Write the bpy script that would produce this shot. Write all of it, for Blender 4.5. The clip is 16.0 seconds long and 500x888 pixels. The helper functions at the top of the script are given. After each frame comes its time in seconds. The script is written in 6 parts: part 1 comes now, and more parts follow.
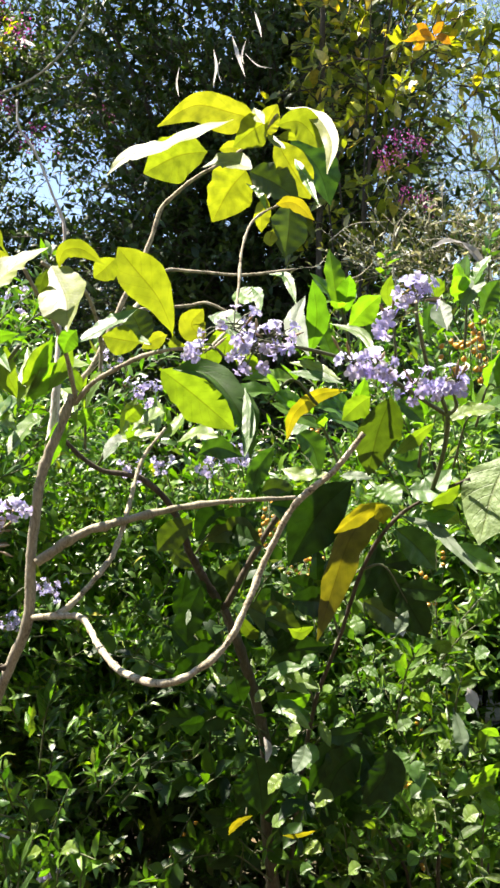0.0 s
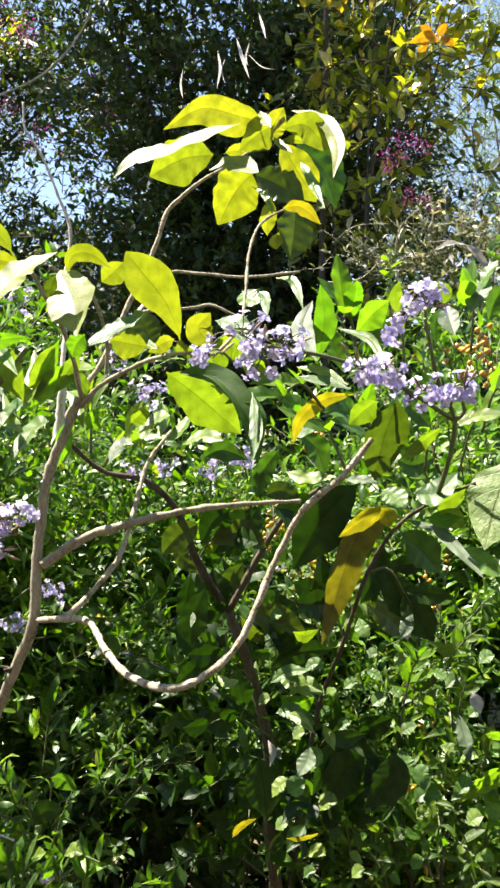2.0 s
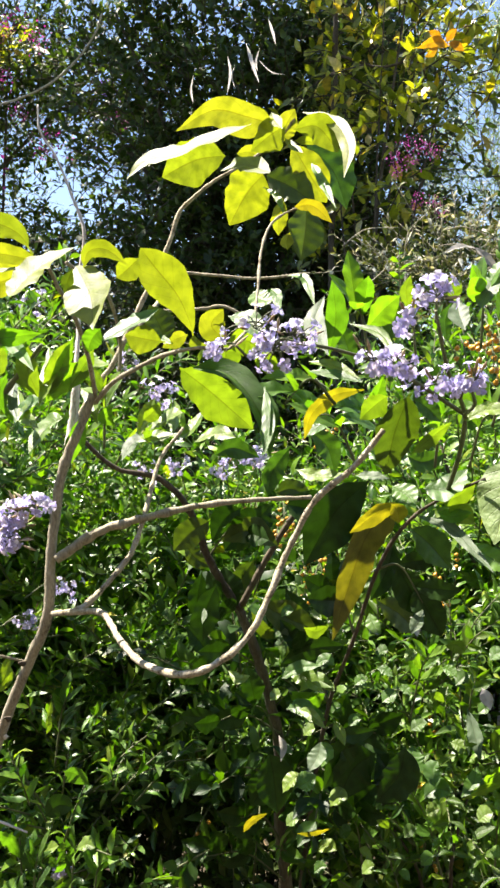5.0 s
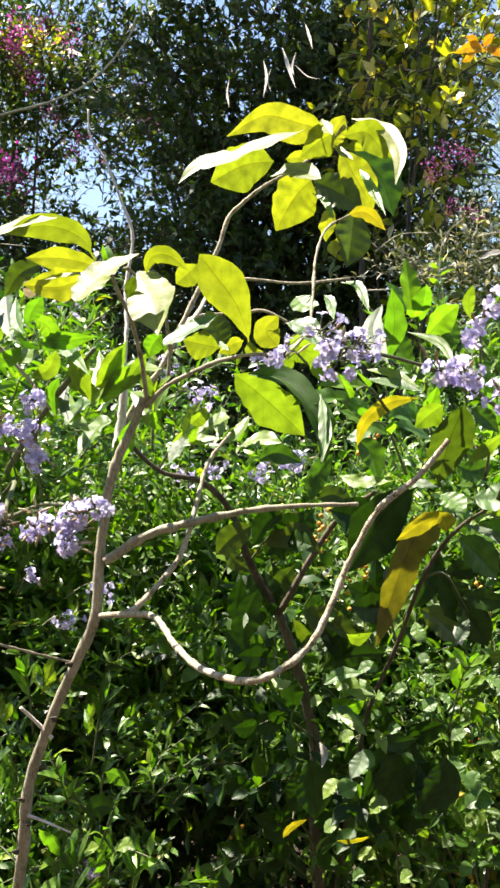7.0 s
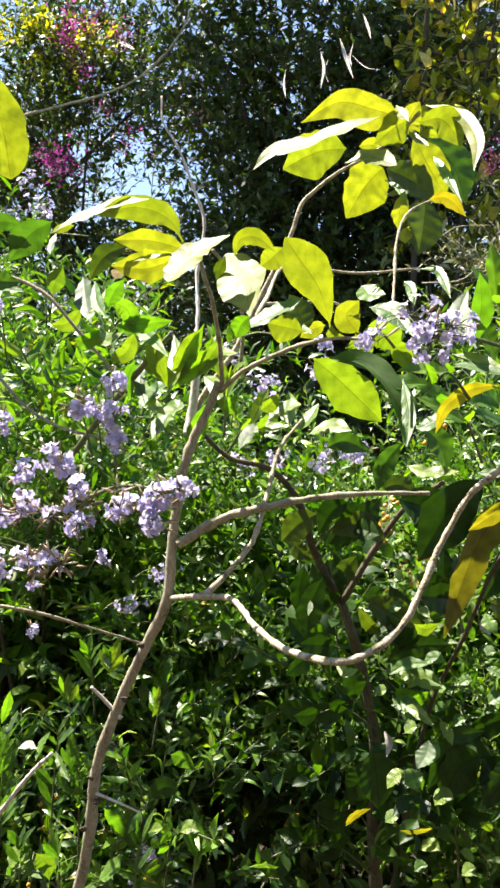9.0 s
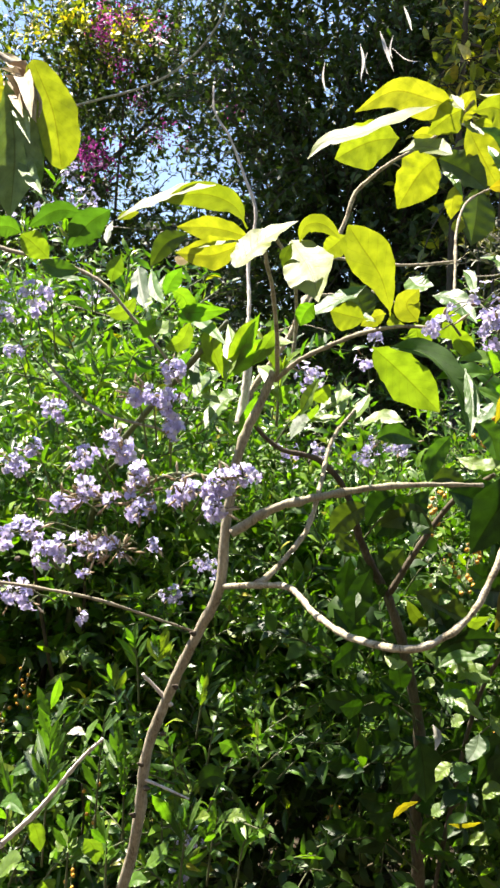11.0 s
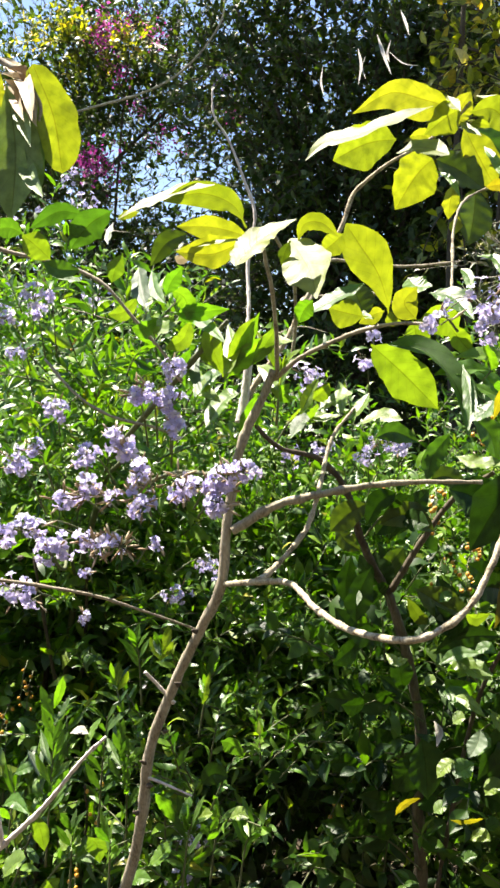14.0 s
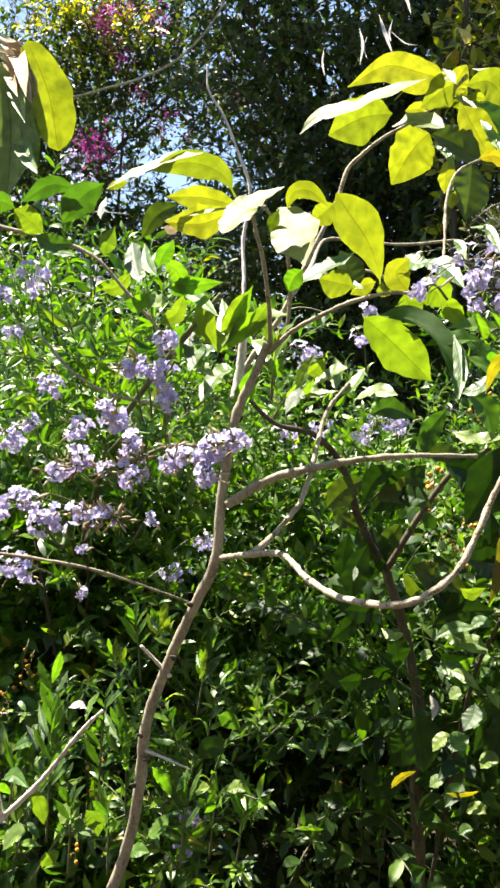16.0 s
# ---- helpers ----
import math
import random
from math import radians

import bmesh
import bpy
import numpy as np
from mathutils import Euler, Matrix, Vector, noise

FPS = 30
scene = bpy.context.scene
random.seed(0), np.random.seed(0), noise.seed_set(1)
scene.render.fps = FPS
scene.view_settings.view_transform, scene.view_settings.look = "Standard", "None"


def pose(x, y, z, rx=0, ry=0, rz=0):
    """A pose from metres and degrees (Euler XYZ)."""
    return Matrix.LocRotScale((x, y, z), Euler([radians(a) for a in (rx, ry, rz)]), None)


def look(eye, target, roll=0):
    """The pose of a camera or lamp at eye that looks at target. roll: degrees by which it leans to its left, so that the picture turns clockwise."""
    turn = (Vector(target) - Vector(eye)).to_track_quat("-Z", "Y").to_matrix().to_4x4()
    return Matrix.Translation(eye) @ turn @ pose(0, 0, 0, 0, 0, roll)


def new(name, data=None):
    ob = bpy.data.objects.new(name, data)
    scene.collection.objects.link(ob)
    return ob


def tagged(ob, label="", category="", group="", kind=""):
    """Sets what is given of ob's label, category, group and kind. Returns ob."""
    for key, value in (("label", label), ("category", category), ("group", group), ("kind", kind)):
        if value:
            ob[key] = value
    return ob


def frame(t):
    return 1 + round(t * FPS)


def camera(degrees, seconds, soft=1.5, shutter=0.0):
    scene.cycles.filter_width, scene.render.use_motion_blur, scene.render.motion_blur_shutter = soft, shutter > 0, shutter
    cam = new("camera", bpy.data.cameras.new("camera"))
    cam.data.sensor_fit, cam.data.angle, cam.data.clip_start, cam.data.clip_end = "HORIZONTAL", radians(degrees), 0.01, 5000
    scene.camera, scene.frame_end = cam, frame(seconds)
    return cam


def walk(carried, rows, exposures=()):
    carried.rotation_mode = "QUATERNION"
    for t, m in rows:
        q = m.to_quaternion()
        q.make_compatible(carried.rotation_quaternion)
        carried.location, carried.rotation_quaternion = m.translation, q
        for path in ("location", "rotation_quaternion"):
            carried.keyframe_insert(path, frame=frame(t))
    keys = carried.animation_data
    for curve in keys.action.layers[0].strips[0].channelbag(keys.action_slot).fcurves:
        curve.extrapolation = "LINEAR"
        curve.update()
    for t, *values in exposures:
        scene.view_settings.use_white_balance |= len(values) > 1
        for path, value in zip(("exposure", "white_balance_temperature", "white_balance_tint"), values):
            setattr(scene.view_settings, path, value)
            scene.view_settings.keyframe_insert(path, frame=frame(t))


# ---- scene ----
cam = camera(33.1, 16.0, soft=2.7)
PATH = [
    (0, (0.03, 0.055, 1.507), (0.002, 2.054, 1.512), -0.4),
    (0.5, (0.029, 0.054, 1.51), (0.003, 2.054, 1.518), -0.5),
    (1, (0.029, 0.054, 1.509), (0.0, 2.054, 1.515), -0.4),
    (1.5, (0.025, 0.054, 1.509), (-0.005, 2.054, 1.516), -0.3),
    (2, (0.023, 0.054, 1.512), (-0.007, 2.054, 1.517), -0.2),
    (2.5, (0.025, 0.052, 1.511), (-0.007, 2.052, 1.522), -0.2),
    (3, (0.027, 0.048, 1.507), (-0.006, 2.048, 1.525), -0.2),
    (5.5, (0.011, 0.041, 1.497), (-0.049, 2.04, 1.517), 0.1),
    (6, (0.001, 0.042, 1.498), (-0.071, 2.04, 1.517), 0.4),
    (6.5, (-0.009, 0.04, 1.5), (-0.088, 2.039, 1.526), 0.3),
    (7, (-0.023, 0.038, 1.502), (-0.12, 2.035, 1.527), 0.8),
    (7.5, (-0.041, 0.037, 1.501), (-0.156, 2.033, 1.527), 1.1),
    (8, (-0.053, 0.035, 1.497), (-0.194, 2.03, 1.521), 1.2),
    (8.5, (-0.064, 0.035, 1.492), (-0.227, 2.028, 1.511), 1.6),
    (9, (-0.073, 0.034, 1.487), (-0.26, 2.025, 1.499), 1.8),
    (9.5, (-0.083, 0.034, 1.48), (-0.291, 2.023, 1.486), 2.0),
    (10, (-0.095, 0.03, 1.478), (-0.326, 2.017, 1.481), 2.3),
    (12.5, (-0.123, 0.031, 1.471), (-0.376, 2.015, 1.47), 2.3),
    (13, (-0.118, 0.028, 1.469), (-0.371, 2.012, 1.47), 2.2),
    (13.5, (-0.116, 0.026, 1.467), (-0.368, 2.01, 1.472), 2.2),
    (14, (-0.111, 0.021, 1.466), (-0.36, 2.005, 1.479), 2.0),
    (14.5, (-0.107, 0.017, 1.462), (-0.355, 2.002, 1.477), 2.1),
    (15, (-0.1, 0.016, 1.456), (-0.35, 2.001, 1.463), 1.9),
    (15.5, (-0.096, 0.018, 1.452), (-0.351, 2.002, 1.451), 1.9),
    (16, (-0.092, 0.022, 1.446), (-0.356, 2.004, 1.431), 1.8),
]
walk(cam, [(t, look(eye, target, roll)) for t, eye, target, roll in PATH],
     exposures=((0, 2.13, 6900, 18), (16, 2.13, 6900, 18)))

# ---- light ----
SUN_TO = Vector((-0.42, 0.15, 0.89)).normalized()
world = bpy.data.worlds.new("sky")
scene.world = world
world.use_nodes = True
wn = world.node_tree.nodes
sky = wn.new("ShaderNodeTexSky")
sky.sky_type = "NISHITA"
sky.sun_disc = False
sky.sun_elevation = math.asin(SUN_TO.z)
sky.sun_rotation = math.atan2(SUN_TO.x, SUN_TO.y)
sky.air_density, sky.dust_density, sky.ozone_density = 1.2, 0.2, 3.0
wn["Background"].inputs["Strength"].default_value = 0.061
world.node_tree.links.new(sky.outputs[0], wn["Background"].inputs["Color"])
lamp = bpy.data.lights.new("sun", "SUN")
lamp.energy, lamp.angle, lamp.color = 5.0, radians(0.5), (1.0, 0.96, 0.88)
sun = new("sun", lamp)
sun.matrix_world = look(SUN_TO * 20, (0, 0, 0))


# ---- materials ----
def material(name):
    m = bpy.data.materials.new(name)
    m.use_nodes = True
    m.node_tree.nodes.clear()
    return m, m.node_tree.nodes, m.node_tree.links


def ramp(nodes, stops):
    r = nodes.new("ShaderNodeValToRGB")
    e = r.color_ramp.elements
    e[0].position, e[0].color = stops[0][0], (*stops[0][1], 1)
    e[1].position, e[1].color = stops[-1][0], (*stops[-1][1], 1)
    for p, c in stops[1:-1]:
        e.new(p).color = (*c, 1)
    return r


def chance(nodes, links):
    """One random number per object and per island."""
    info, geo, add, fract = (nodes.new("ShaderNodeObjectInfo"), nodes.new("ShaderNodeNewGeometry"),
                             nodes.new("ShaderNodeMath"), nodes.new("ShaderNodeMath"))
    fract.operation = "FRACT"
    links.new(info.outputs["Random"], add.inputs[0])
    links.new(geo.outputs["Random Per Island"], add.inputs[1])
    links.new(add.outputs[0], fract.inputs[0])
    return fract.outputs[0]


def leaf_material(name, stops, glow, rough=0.45, share=0.45, spec=0.7, veins=False, relief=1.0):
    m, n, l = material(name)
    out, mix = n.new("ShaderNodeOutputMaterial"), n.new("ShaderNodeMixShader")
    top, under = n.new("ShaderNodeBsdfPrincipled"), n.new("ShaderNodeBsdfTranslucent")
    tone = ramp(n, stops)
    l.new(chance(n, l), tone.inputs[0])
    where, grain, patch = n.new("ShaderNodeTexCoord"), n.new("ShaderNodeTexNoise"), n.new("ShaderNodeTexNoise")
    grain.inputs["Scale"].default_value, grain.inputs["Detail"].default_value = 420 / relief, 4
    patch.inputs["Scale"].default_value, patch.inputs["Detail"].default_value = 55, 3
    for t in (grain, patch):
        l.new(where.outputs["Object"], t.inputs["Vector"])
    blot = ramp(n, ((0.35, (0.72, 0.74, 0.6)), (0.62, (1.12, 1.1, 1.0))))
    l.new(patch.outputs[0], blot.inputs[0])
    col = n.new("ShaderNodeMix")
    col.data_type, col.blend_type = "RGBA", "MULTIPLY"
    col.inputs["Factor"].default_value = 1.0
    l.new(tone.outputs[0], col.inputs["A"])
    l.new(blot.outputs[0], col.inputs["B"])
    colour, height = col.outputs["Result"], grain.outputs[0]
    bump = n.new("ShaderNodeBump")
    bump.inputs["Strength"].default_value, bump.inputs["Distance"].default_value = 0.25, 0.0006
    if veins:
        uv, part_uv = n.new("ShaderNodeUVMap"), n.new("ShaderNodeSeparateXYZ")
        l.new(uv.outputs[0], part_uv.inputs[0])
        away, lean, along, wave = (n.new("ShaderNodeMath") for _ in range(4))
        away.operation = "ABSOLUTE"
        l.new(part_uv.outputs["Y"], away.inputs[0])
        lean.operation, lean.inputs[1].default_value = "MULTIPLY", 0.22
        l.new(away.outputs[0], lean.inputs[0])
        along.operation = "SUBTRACT"
        l.new(part_uv.outputs["X"], along.inputs[0])
        l.new(lean.outputs[0], along.inputs[1])
        wave.operation, wave.inputs[1].default_value = "PINGPONG", 0.055
        l.new(along.outputs[0], wave.inputs[0])
        line = ramp(n, ((0.0, (0.6, 0.6, 0.6)), (0.005, (0, 0, 0))))
        l.new(wave.outputs[0], line.inputs[0])
        rib = ramp(n, ((0.015, (1, 1, 1)), (0.05, (0, 0, 0))))
        l.new(away.outputs[0], rib.inputs[0])
        both = n.new("ShaderNodeMix")
        both.data_type, both.blend_type = "RGBA", "ADD"
        both.inputs["Factor"].default_value = 1.0
        l.new(line.outputs[0], both.inputs["A"])
        l.new(rib.outputs[0], both.inputs["B"])
        shade = n.new("ShaderNodeMix")
        shade.data_type, shade.blend_type = "RGBA", "MULTIPLY"
        shade.inputs["B"].default_value = (0.72, 0.66, 0.5, 1)
        l.new(both.outputs["Result"], shade.inputs["Factor"])
        l.new(colour, shade.inputs["A"])
        colour = shade.outputs["Result"]
        lift = n.new("ShaderNodeMix")
        lift.data_type, lift.blend_type = "RGBA", "SUBTRACT"
        lift.inputs["Factor"].default_value = 0.8
        l.new(grain.outputs[0], lift.inputs["A"])
        l.new(both.outputs["Result"], lift.inputs["B"])
        height = lift.outputs["Result"]
        bump.inputs["Strength"].default_value, bump.inputs["Distance"].default_value = 0.35, 0.0008 * relief ** 1.7
    l.new(height, bump.inputs["Height"])
    l.new(colour, top.inputs["Base Color"])
    l.new(bump.outputs[0], top.inputs["Normal"])
    top.inputs["Roughness"].default_value, top.inputs["Specular IOR Level"].default_value = rough, spec
    through_col = n.new("ShaderNodeMix")
    through_col.data_type, through_col.blend_type = "RGBA", "MULTIPLY"
    through_col.inputs["Factor"].default_value = 1.0
    through_col.inputs["B"].default_value = (*glow, 1)
    l.new(colour, through_col.inputs["A"])
    l.new(through_col.outputs["Result"], under.inputs["Color"])
    mix.inputs[0].default_value = share
    l.new(top.outputs[0], mix.inputs[1])
    l.new(under.outputs[0], mix.inputs[2])
    l.new(mix.outputs[0], out.inputs[0])
    return m


def rough_material(name, stops, scale, rough=0.85, depth=0.002, stretch=(1, 1, 1), spec=0.3):
    m, n, l = material(name)
    out, p = n.new("ShaderNodeOutputMaterial"), n.new("ShaderNodeBsdfPrincipled")
    where, place = n.new("ShaderNodeTexCoord"), n.new("ShaderNodeMapping")
    place.inputs["Scale"].default_value = stretch
    l.new(where.outputs["Object"], place.inputs[0])
    a, b = n.new("ShaderNodeTexNoise"), n.new("ShaderNodeTexNoise")
    a.inputs["Scale"].default_value, a.inputs["Detail"].default_value = scale, 8
    b.inputs["Scale"].default_value, b.inputs["Detail"].default_value = scale * 6, 5
    for t in (a, b):
        l.new(place.outputs[0], t.inputs["Vector"])
    mixed = n.new("ShaderNodeMath")
    mixed.operation, mixed.inputs[1].default_value = "MULTIPLY_ADD", 0.5
    half = n.new("ShaderNodeMath")
    half.operation, half.inputs[1].default_value = "MULTIPLY", 0.5
    l.new(b.outputs[0], half.inputs[0])
    l.new(a.outputs[0], mixed.inputs[0])
    l.new(half.outputs[0], mixed.inputs[2])
    tone, bump = ramp(n, stops), n.new("ShaderNodeBump")
    l.new(mixed.outputs[0], tone.inputs[0])
    l.new(tone.outputs[0], p.inputs["Base Color"])
    bump.inputs["Strength"].default_value, bump.inputs["Distance"].default_value = 0.8, depth
    l.new(mixed.outputs[0], bump.inputs["Height"])
    l.new(bump.outputs[0], p.inputs["Normal"])
    p.inputs["Roughness"].default_value, p.inputs["Specular IOR Level"].default_value = rough, spec
    l.new(p.outputs[0], out.inputs[0])
    return m


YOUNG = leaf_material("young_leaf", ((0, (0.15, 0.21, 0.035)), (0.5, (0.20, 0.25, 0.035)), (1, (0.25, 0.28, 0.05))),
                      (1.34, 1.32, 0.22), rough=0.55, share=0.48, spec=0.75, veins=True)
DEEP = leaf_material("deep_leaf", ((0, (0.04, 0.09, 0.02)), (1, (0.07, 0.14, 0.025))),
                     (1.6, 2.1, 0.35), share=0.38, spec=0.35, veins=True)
FRESH = leaf_material("fresh_leaf", ((0, (0.055, 0.135, 0.02)), (0.6, (0.08, 0.18, 0.022)), (1, (0.12, 0.22, 0.028))),
                      (1.85, 2.15, 0.32), rough=0.42, share=0.45, spec=0.5, veins=True)
LIME = leaf_material("lime_leaf", ((0, (0.10, 0.19, 0.025)), (1, (0.16, 0.25, 0.03))),
                     (1.45, 1.5, 0.3), rough=0.42, share=0.45, spec=0.6, veins=True)
PUCKER = leaf_material("wrinkled_leaf", ((0, (0.13, 0.21, 0.07)), (1, (0.17, 0.25, 0.09))), (1.3, 1.4, 0.5), rough=0.55, share=0.3, spec=0.5, veins=True, relief=3.5)
# darker green; on side-facing leaves the colour stands in for shade
DUSKY = leaf_material("dusky_leaf", ((0, (0.045, 0.075, 0.012)), (1, (0.075, 0.105, 0.016))), (1.6, 1.9, 0.35), rough=0.5, share=0.35, spec=0.5, veins=True)
YELLOW = leaf_material("yellow_leaf", ((0, (0.28, 0.25, 0.022)), (1, (0.34, 0.32, 0.026))),
                       (1.1, 1.1, 0.3), rough=0.45, share=0.45, veins=True)
AMBER = leaf_material("amber_leaf", ((0, (0.40, 0.19, 0.015)), (1, (0.48, 0.29, 0.02))), (1.2, 1.1, 0.3), rough=0.5, share=0.45, veins=True)
OLIVE = leaf_material("olive_leaf", ((0, (0.125, 0.118, 0.014)), (1, (0.15, 0.135, 0.016))), (1.2, 1.3, 0.3), rough=0.5, share=0.4, veins=True)
BROAD = leaf_material("broad_leaf", ((0, (0.012, 0.034, 0.009)), (0.6, (0.03, 0.078, 0.010)), (1, (0.08, 0.16, 0.015))), (1.7, 2.2, 0.25), share=0.3, spec=0.35)
# leaf colour held very dark, so that it carries the bush's shade itself
SHADED = leaf_material("shaded_leaf", ((0, (0.014, 0.036, 0.008)), (1, (0.03, 0.075, 0.012))), (1.6, 2.1, 0.25), share=0.17, spec=0.2, veins=True)
HEDGE = leaf_material("hedge_leaf", ((0, (0.016, 0.06, 0.006)), (0.4, (0.064, 0.155, 0.016)), (0.9, (0.135, 0.25, 0.024)),
                                     (0.985, (0.19, 0.26, 0.03)), (1, (0.28, 0.25, 0.03))), (1.7, 2.1, 0.25), rough=0.4, share=0.32, spec=0.6)
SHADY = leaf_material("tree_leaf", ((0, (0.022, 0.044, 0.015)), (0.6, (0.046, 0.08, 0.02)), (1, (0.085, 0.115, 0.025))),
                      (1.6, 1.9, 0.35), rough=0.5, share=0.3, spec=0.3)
AUTUMN = leaf_material("autumn_leaf", ((0, (0.055, 0.08, 0.016)), (0.4, (0.17, 0.21, 0.03)), (0.85, (0.32, 0.33, 0.035)), (0.97, (0.40, 0.27, 0.035)),
                                       (1, (0.62, 0.6, 0.5))), (1.9, 1.9, 0.3), rough=0.4, share=0.45, spec=0.5)
FEATHER = leaf_material("feathery_leaf", ((0, (0.10, 0.15, 0.1)), (1, (0.18, 0.25, 0.15))), (1.4, 1.6, 0.8), share=0.35)
LILAC = leaf_material("lilac_petal", ((0, (0.46, 0.45, 0.86)), (0.6, (0.60, 0.58, 0.92)), (1, (0.82, 0.81, 0.96))),
                      (1.1, 1.0, 1.1), rough=0.55, share=0.4, spec=0.2)
MAGENTA = leaf_material("magenta_bract", ((0, (0.2, 0.02, 0.16)), (0.8, (0.36, 0.08, 0.3)), (1, (0.6, 0.3, 0.52))), (1.3, 0.8, 1.2), rough=0.6, share=0.45, spec=0.2)
VIOLET = leaf_material("violet_bract", ((0, (0.14, 0.10, 0.42)), (1, (0.24, 0.18, 0.6))), (1.2, 1.0, 1.3), rough=0.6, share=0.4, spec=0.2)
DRY = leaf_material("dry_leaf", ((0, (0.25, 0.17, 0.10)), (0.6, (0.42, 0.34, 0.24)), (1, (0.6, 0.54, 0.44))), (1.0, 0.9, 0.7), rough=0.7, share=0.2, spec=0.2)
BRUSH = leaf_material("withered_leaf", ((0, (0.015, 0.025, 0.01)), (0.5, (0.05, 0.075, 0.02)), (0.78, (0.14, 0.16, 0.04)), (0.86, (0.4, 0.4, 0.34)), (1, (0.6, 0.62, 0.62))), (1.3, 1.2, 0.6), rough=0.6, share=0.3, spec=0.3)
LITTER = leaf_material("litter_leaf", ((0, (0.03, 0.022, 0.013)), (0.8, (0.075, 0.055, 0.032)), (1, (0.2, 0.15, 0.09))), (1.0, 0.9, 0.7), rough=0.8, share=0.1, spec=0.2)
SILVER = leaf_material("grey_leaf", ((0, (0.06, 0.105, 0.05)), (1, (0.10, 0.15, 0.08))), (1.2, 1.4, 0.6), rough=0.55, share=0.25, spec=0.4, veins=True)
PAPER = leaf_material("bleached_leaf", ((0, (0.3, 0.28, 0.26)), (1, (0.5, 0.48, 0.48))), (1.0, 1.0, 1.0), rough=0.6, share=0.3, spec=0.3)
BARK = rough_material("grey_brown_bark", ((0.34, (0.085, 0.072, 0.045)), (0.45, (0.225, 0.2, 0.135)), (0.56, (0.31, 0.28, 0.195)), (0.72, (0.42, 0.39, 0.29))), 70, depth=0.003, stretch=(1, 1, 0.35))
BLEACHED = rough_material("bleached_wood", ((0.34, (0.3, 0.25, 0.2)), (0.46, (0.5, 0.46, 0.4)), (0.72, (0.72, 0.69, 0.62))), 60, depth=0.002, stretch=(1, 1, 0.4))
PALE = rough_material("pale_bark", ((0.38, (0.09, 0.075, 0.045)), (0.46, (0.27, 0.235, 0.15)), (0.56, (0.40, 0.36, 0.25)), (0.72, (0.58, 0.54, 0.42))), 80, depth=0.003)
UMBER = rough_material("umber_bark", ((0.3, (0.045, 0.037, 0.022)), (0.5, (0.095, 0.08, 0.05)), (0.72, (0.175, 0.15, 0.1))), 45, depth=0.004, stretch=(1, 1, 0.3))
BROWN = rough_material("brown_bark", ((0.3, (0.028, 0.022, 0.014)), (0.5, (0.064, 0.051, 0.034)), (0.72, (0.13, 0.108, 0.074))), 45, depth=0.004, stretch=(1, 1, 0.3))
STEM = rough_material("green_stem", ((0.3, (0.05, 0.07, 0.03)), (0.7, (0.14, 0.15, 0.07))), 70, rough=0.6, depth=0.001)
ORANGE = rough_material("orange_berry", ((0.3, (0.40, 0.17, 0.015)), (0.7, (0.54, 0.30, 0.03))), 120, rough=0.35, depth=0.0004, spec=0.5)
SOIL = rough_material("leaf_litter", ((0.3, (0.018, 0.014, 0.009)), (0.46, (0.04, 0.03, 0.019)), (0.56, (0.045, 0.042, 0.02)), (0.72, (0.09, 0.07, 0.042))), 5, rough=0.95, depth=0.02)
GREY = rough_material("weathered_grey_board", ((0.3, (0.22, 0.23, 0.27)), (0.7, (0.4, 0.41, 0.46))), 20, depth=0.001, stretch=(0.2, 1, 1))


# ---- builders ----
def mesh_object(name, verts, faces, mat, smooth=True, uvs=None):
    me = bpy.data.meshes.new(name)
    me.from_pydata([tuple(v) for v in verts], [], faces)
    if smooth:
        me.polygons.foreach_set("use_smooth", [True] * len(me.polygons))
    if uvs is not None:
        layer = me.uv_layers.new(name="UVMap")
        order = np.empty(len(me.loops), dtype=np.int32)
        me.loops.foreach_get("vertex_index", order)
        layer.data.foreach_set("uv", np.asarray(uvs, dtype=np.float32)[order].ravel())
    me.materials.append(mat)
    me.update()
    return new(name, me)


def under(ob, parent, label=""):
    """Makes ob, built in world coordinates, a part of parent."""
    ob.parent = parent
    top = parent
    ob.matrix_parent_inverse = Matrix.Translation(-top.location) if top.parent is None else Matrix.Identity(4)
    return tagged(ob, label) if label else ob


def thing(name, base, label, category, group="", kind=""):
    e = new(name)
    e.empty_display_size = 0.1
    e.location = base
    return tagged(e, label, category, group, kind)


def spline(pts, n):
    p = [Vector(q) for q in pts]
    p = [p[0] * 2 - p[1]] + p + [p[-1] * 2 - p[-2]]
    out = []
    for i in range(1, len(p) - 2):
        for k in range(n):
            t = k / n
            a, b, c, d = p[i - 1], p[i], p[i + 1], p[i + 2]
            out.append(0.5 * (2 * b + (c - a) * t + (2 * a - 5 * b + 4 * c - d) * t * t + (3 * b - a - 3 * c + d) * t ** 3))
    out.append(p[-2])
    return out


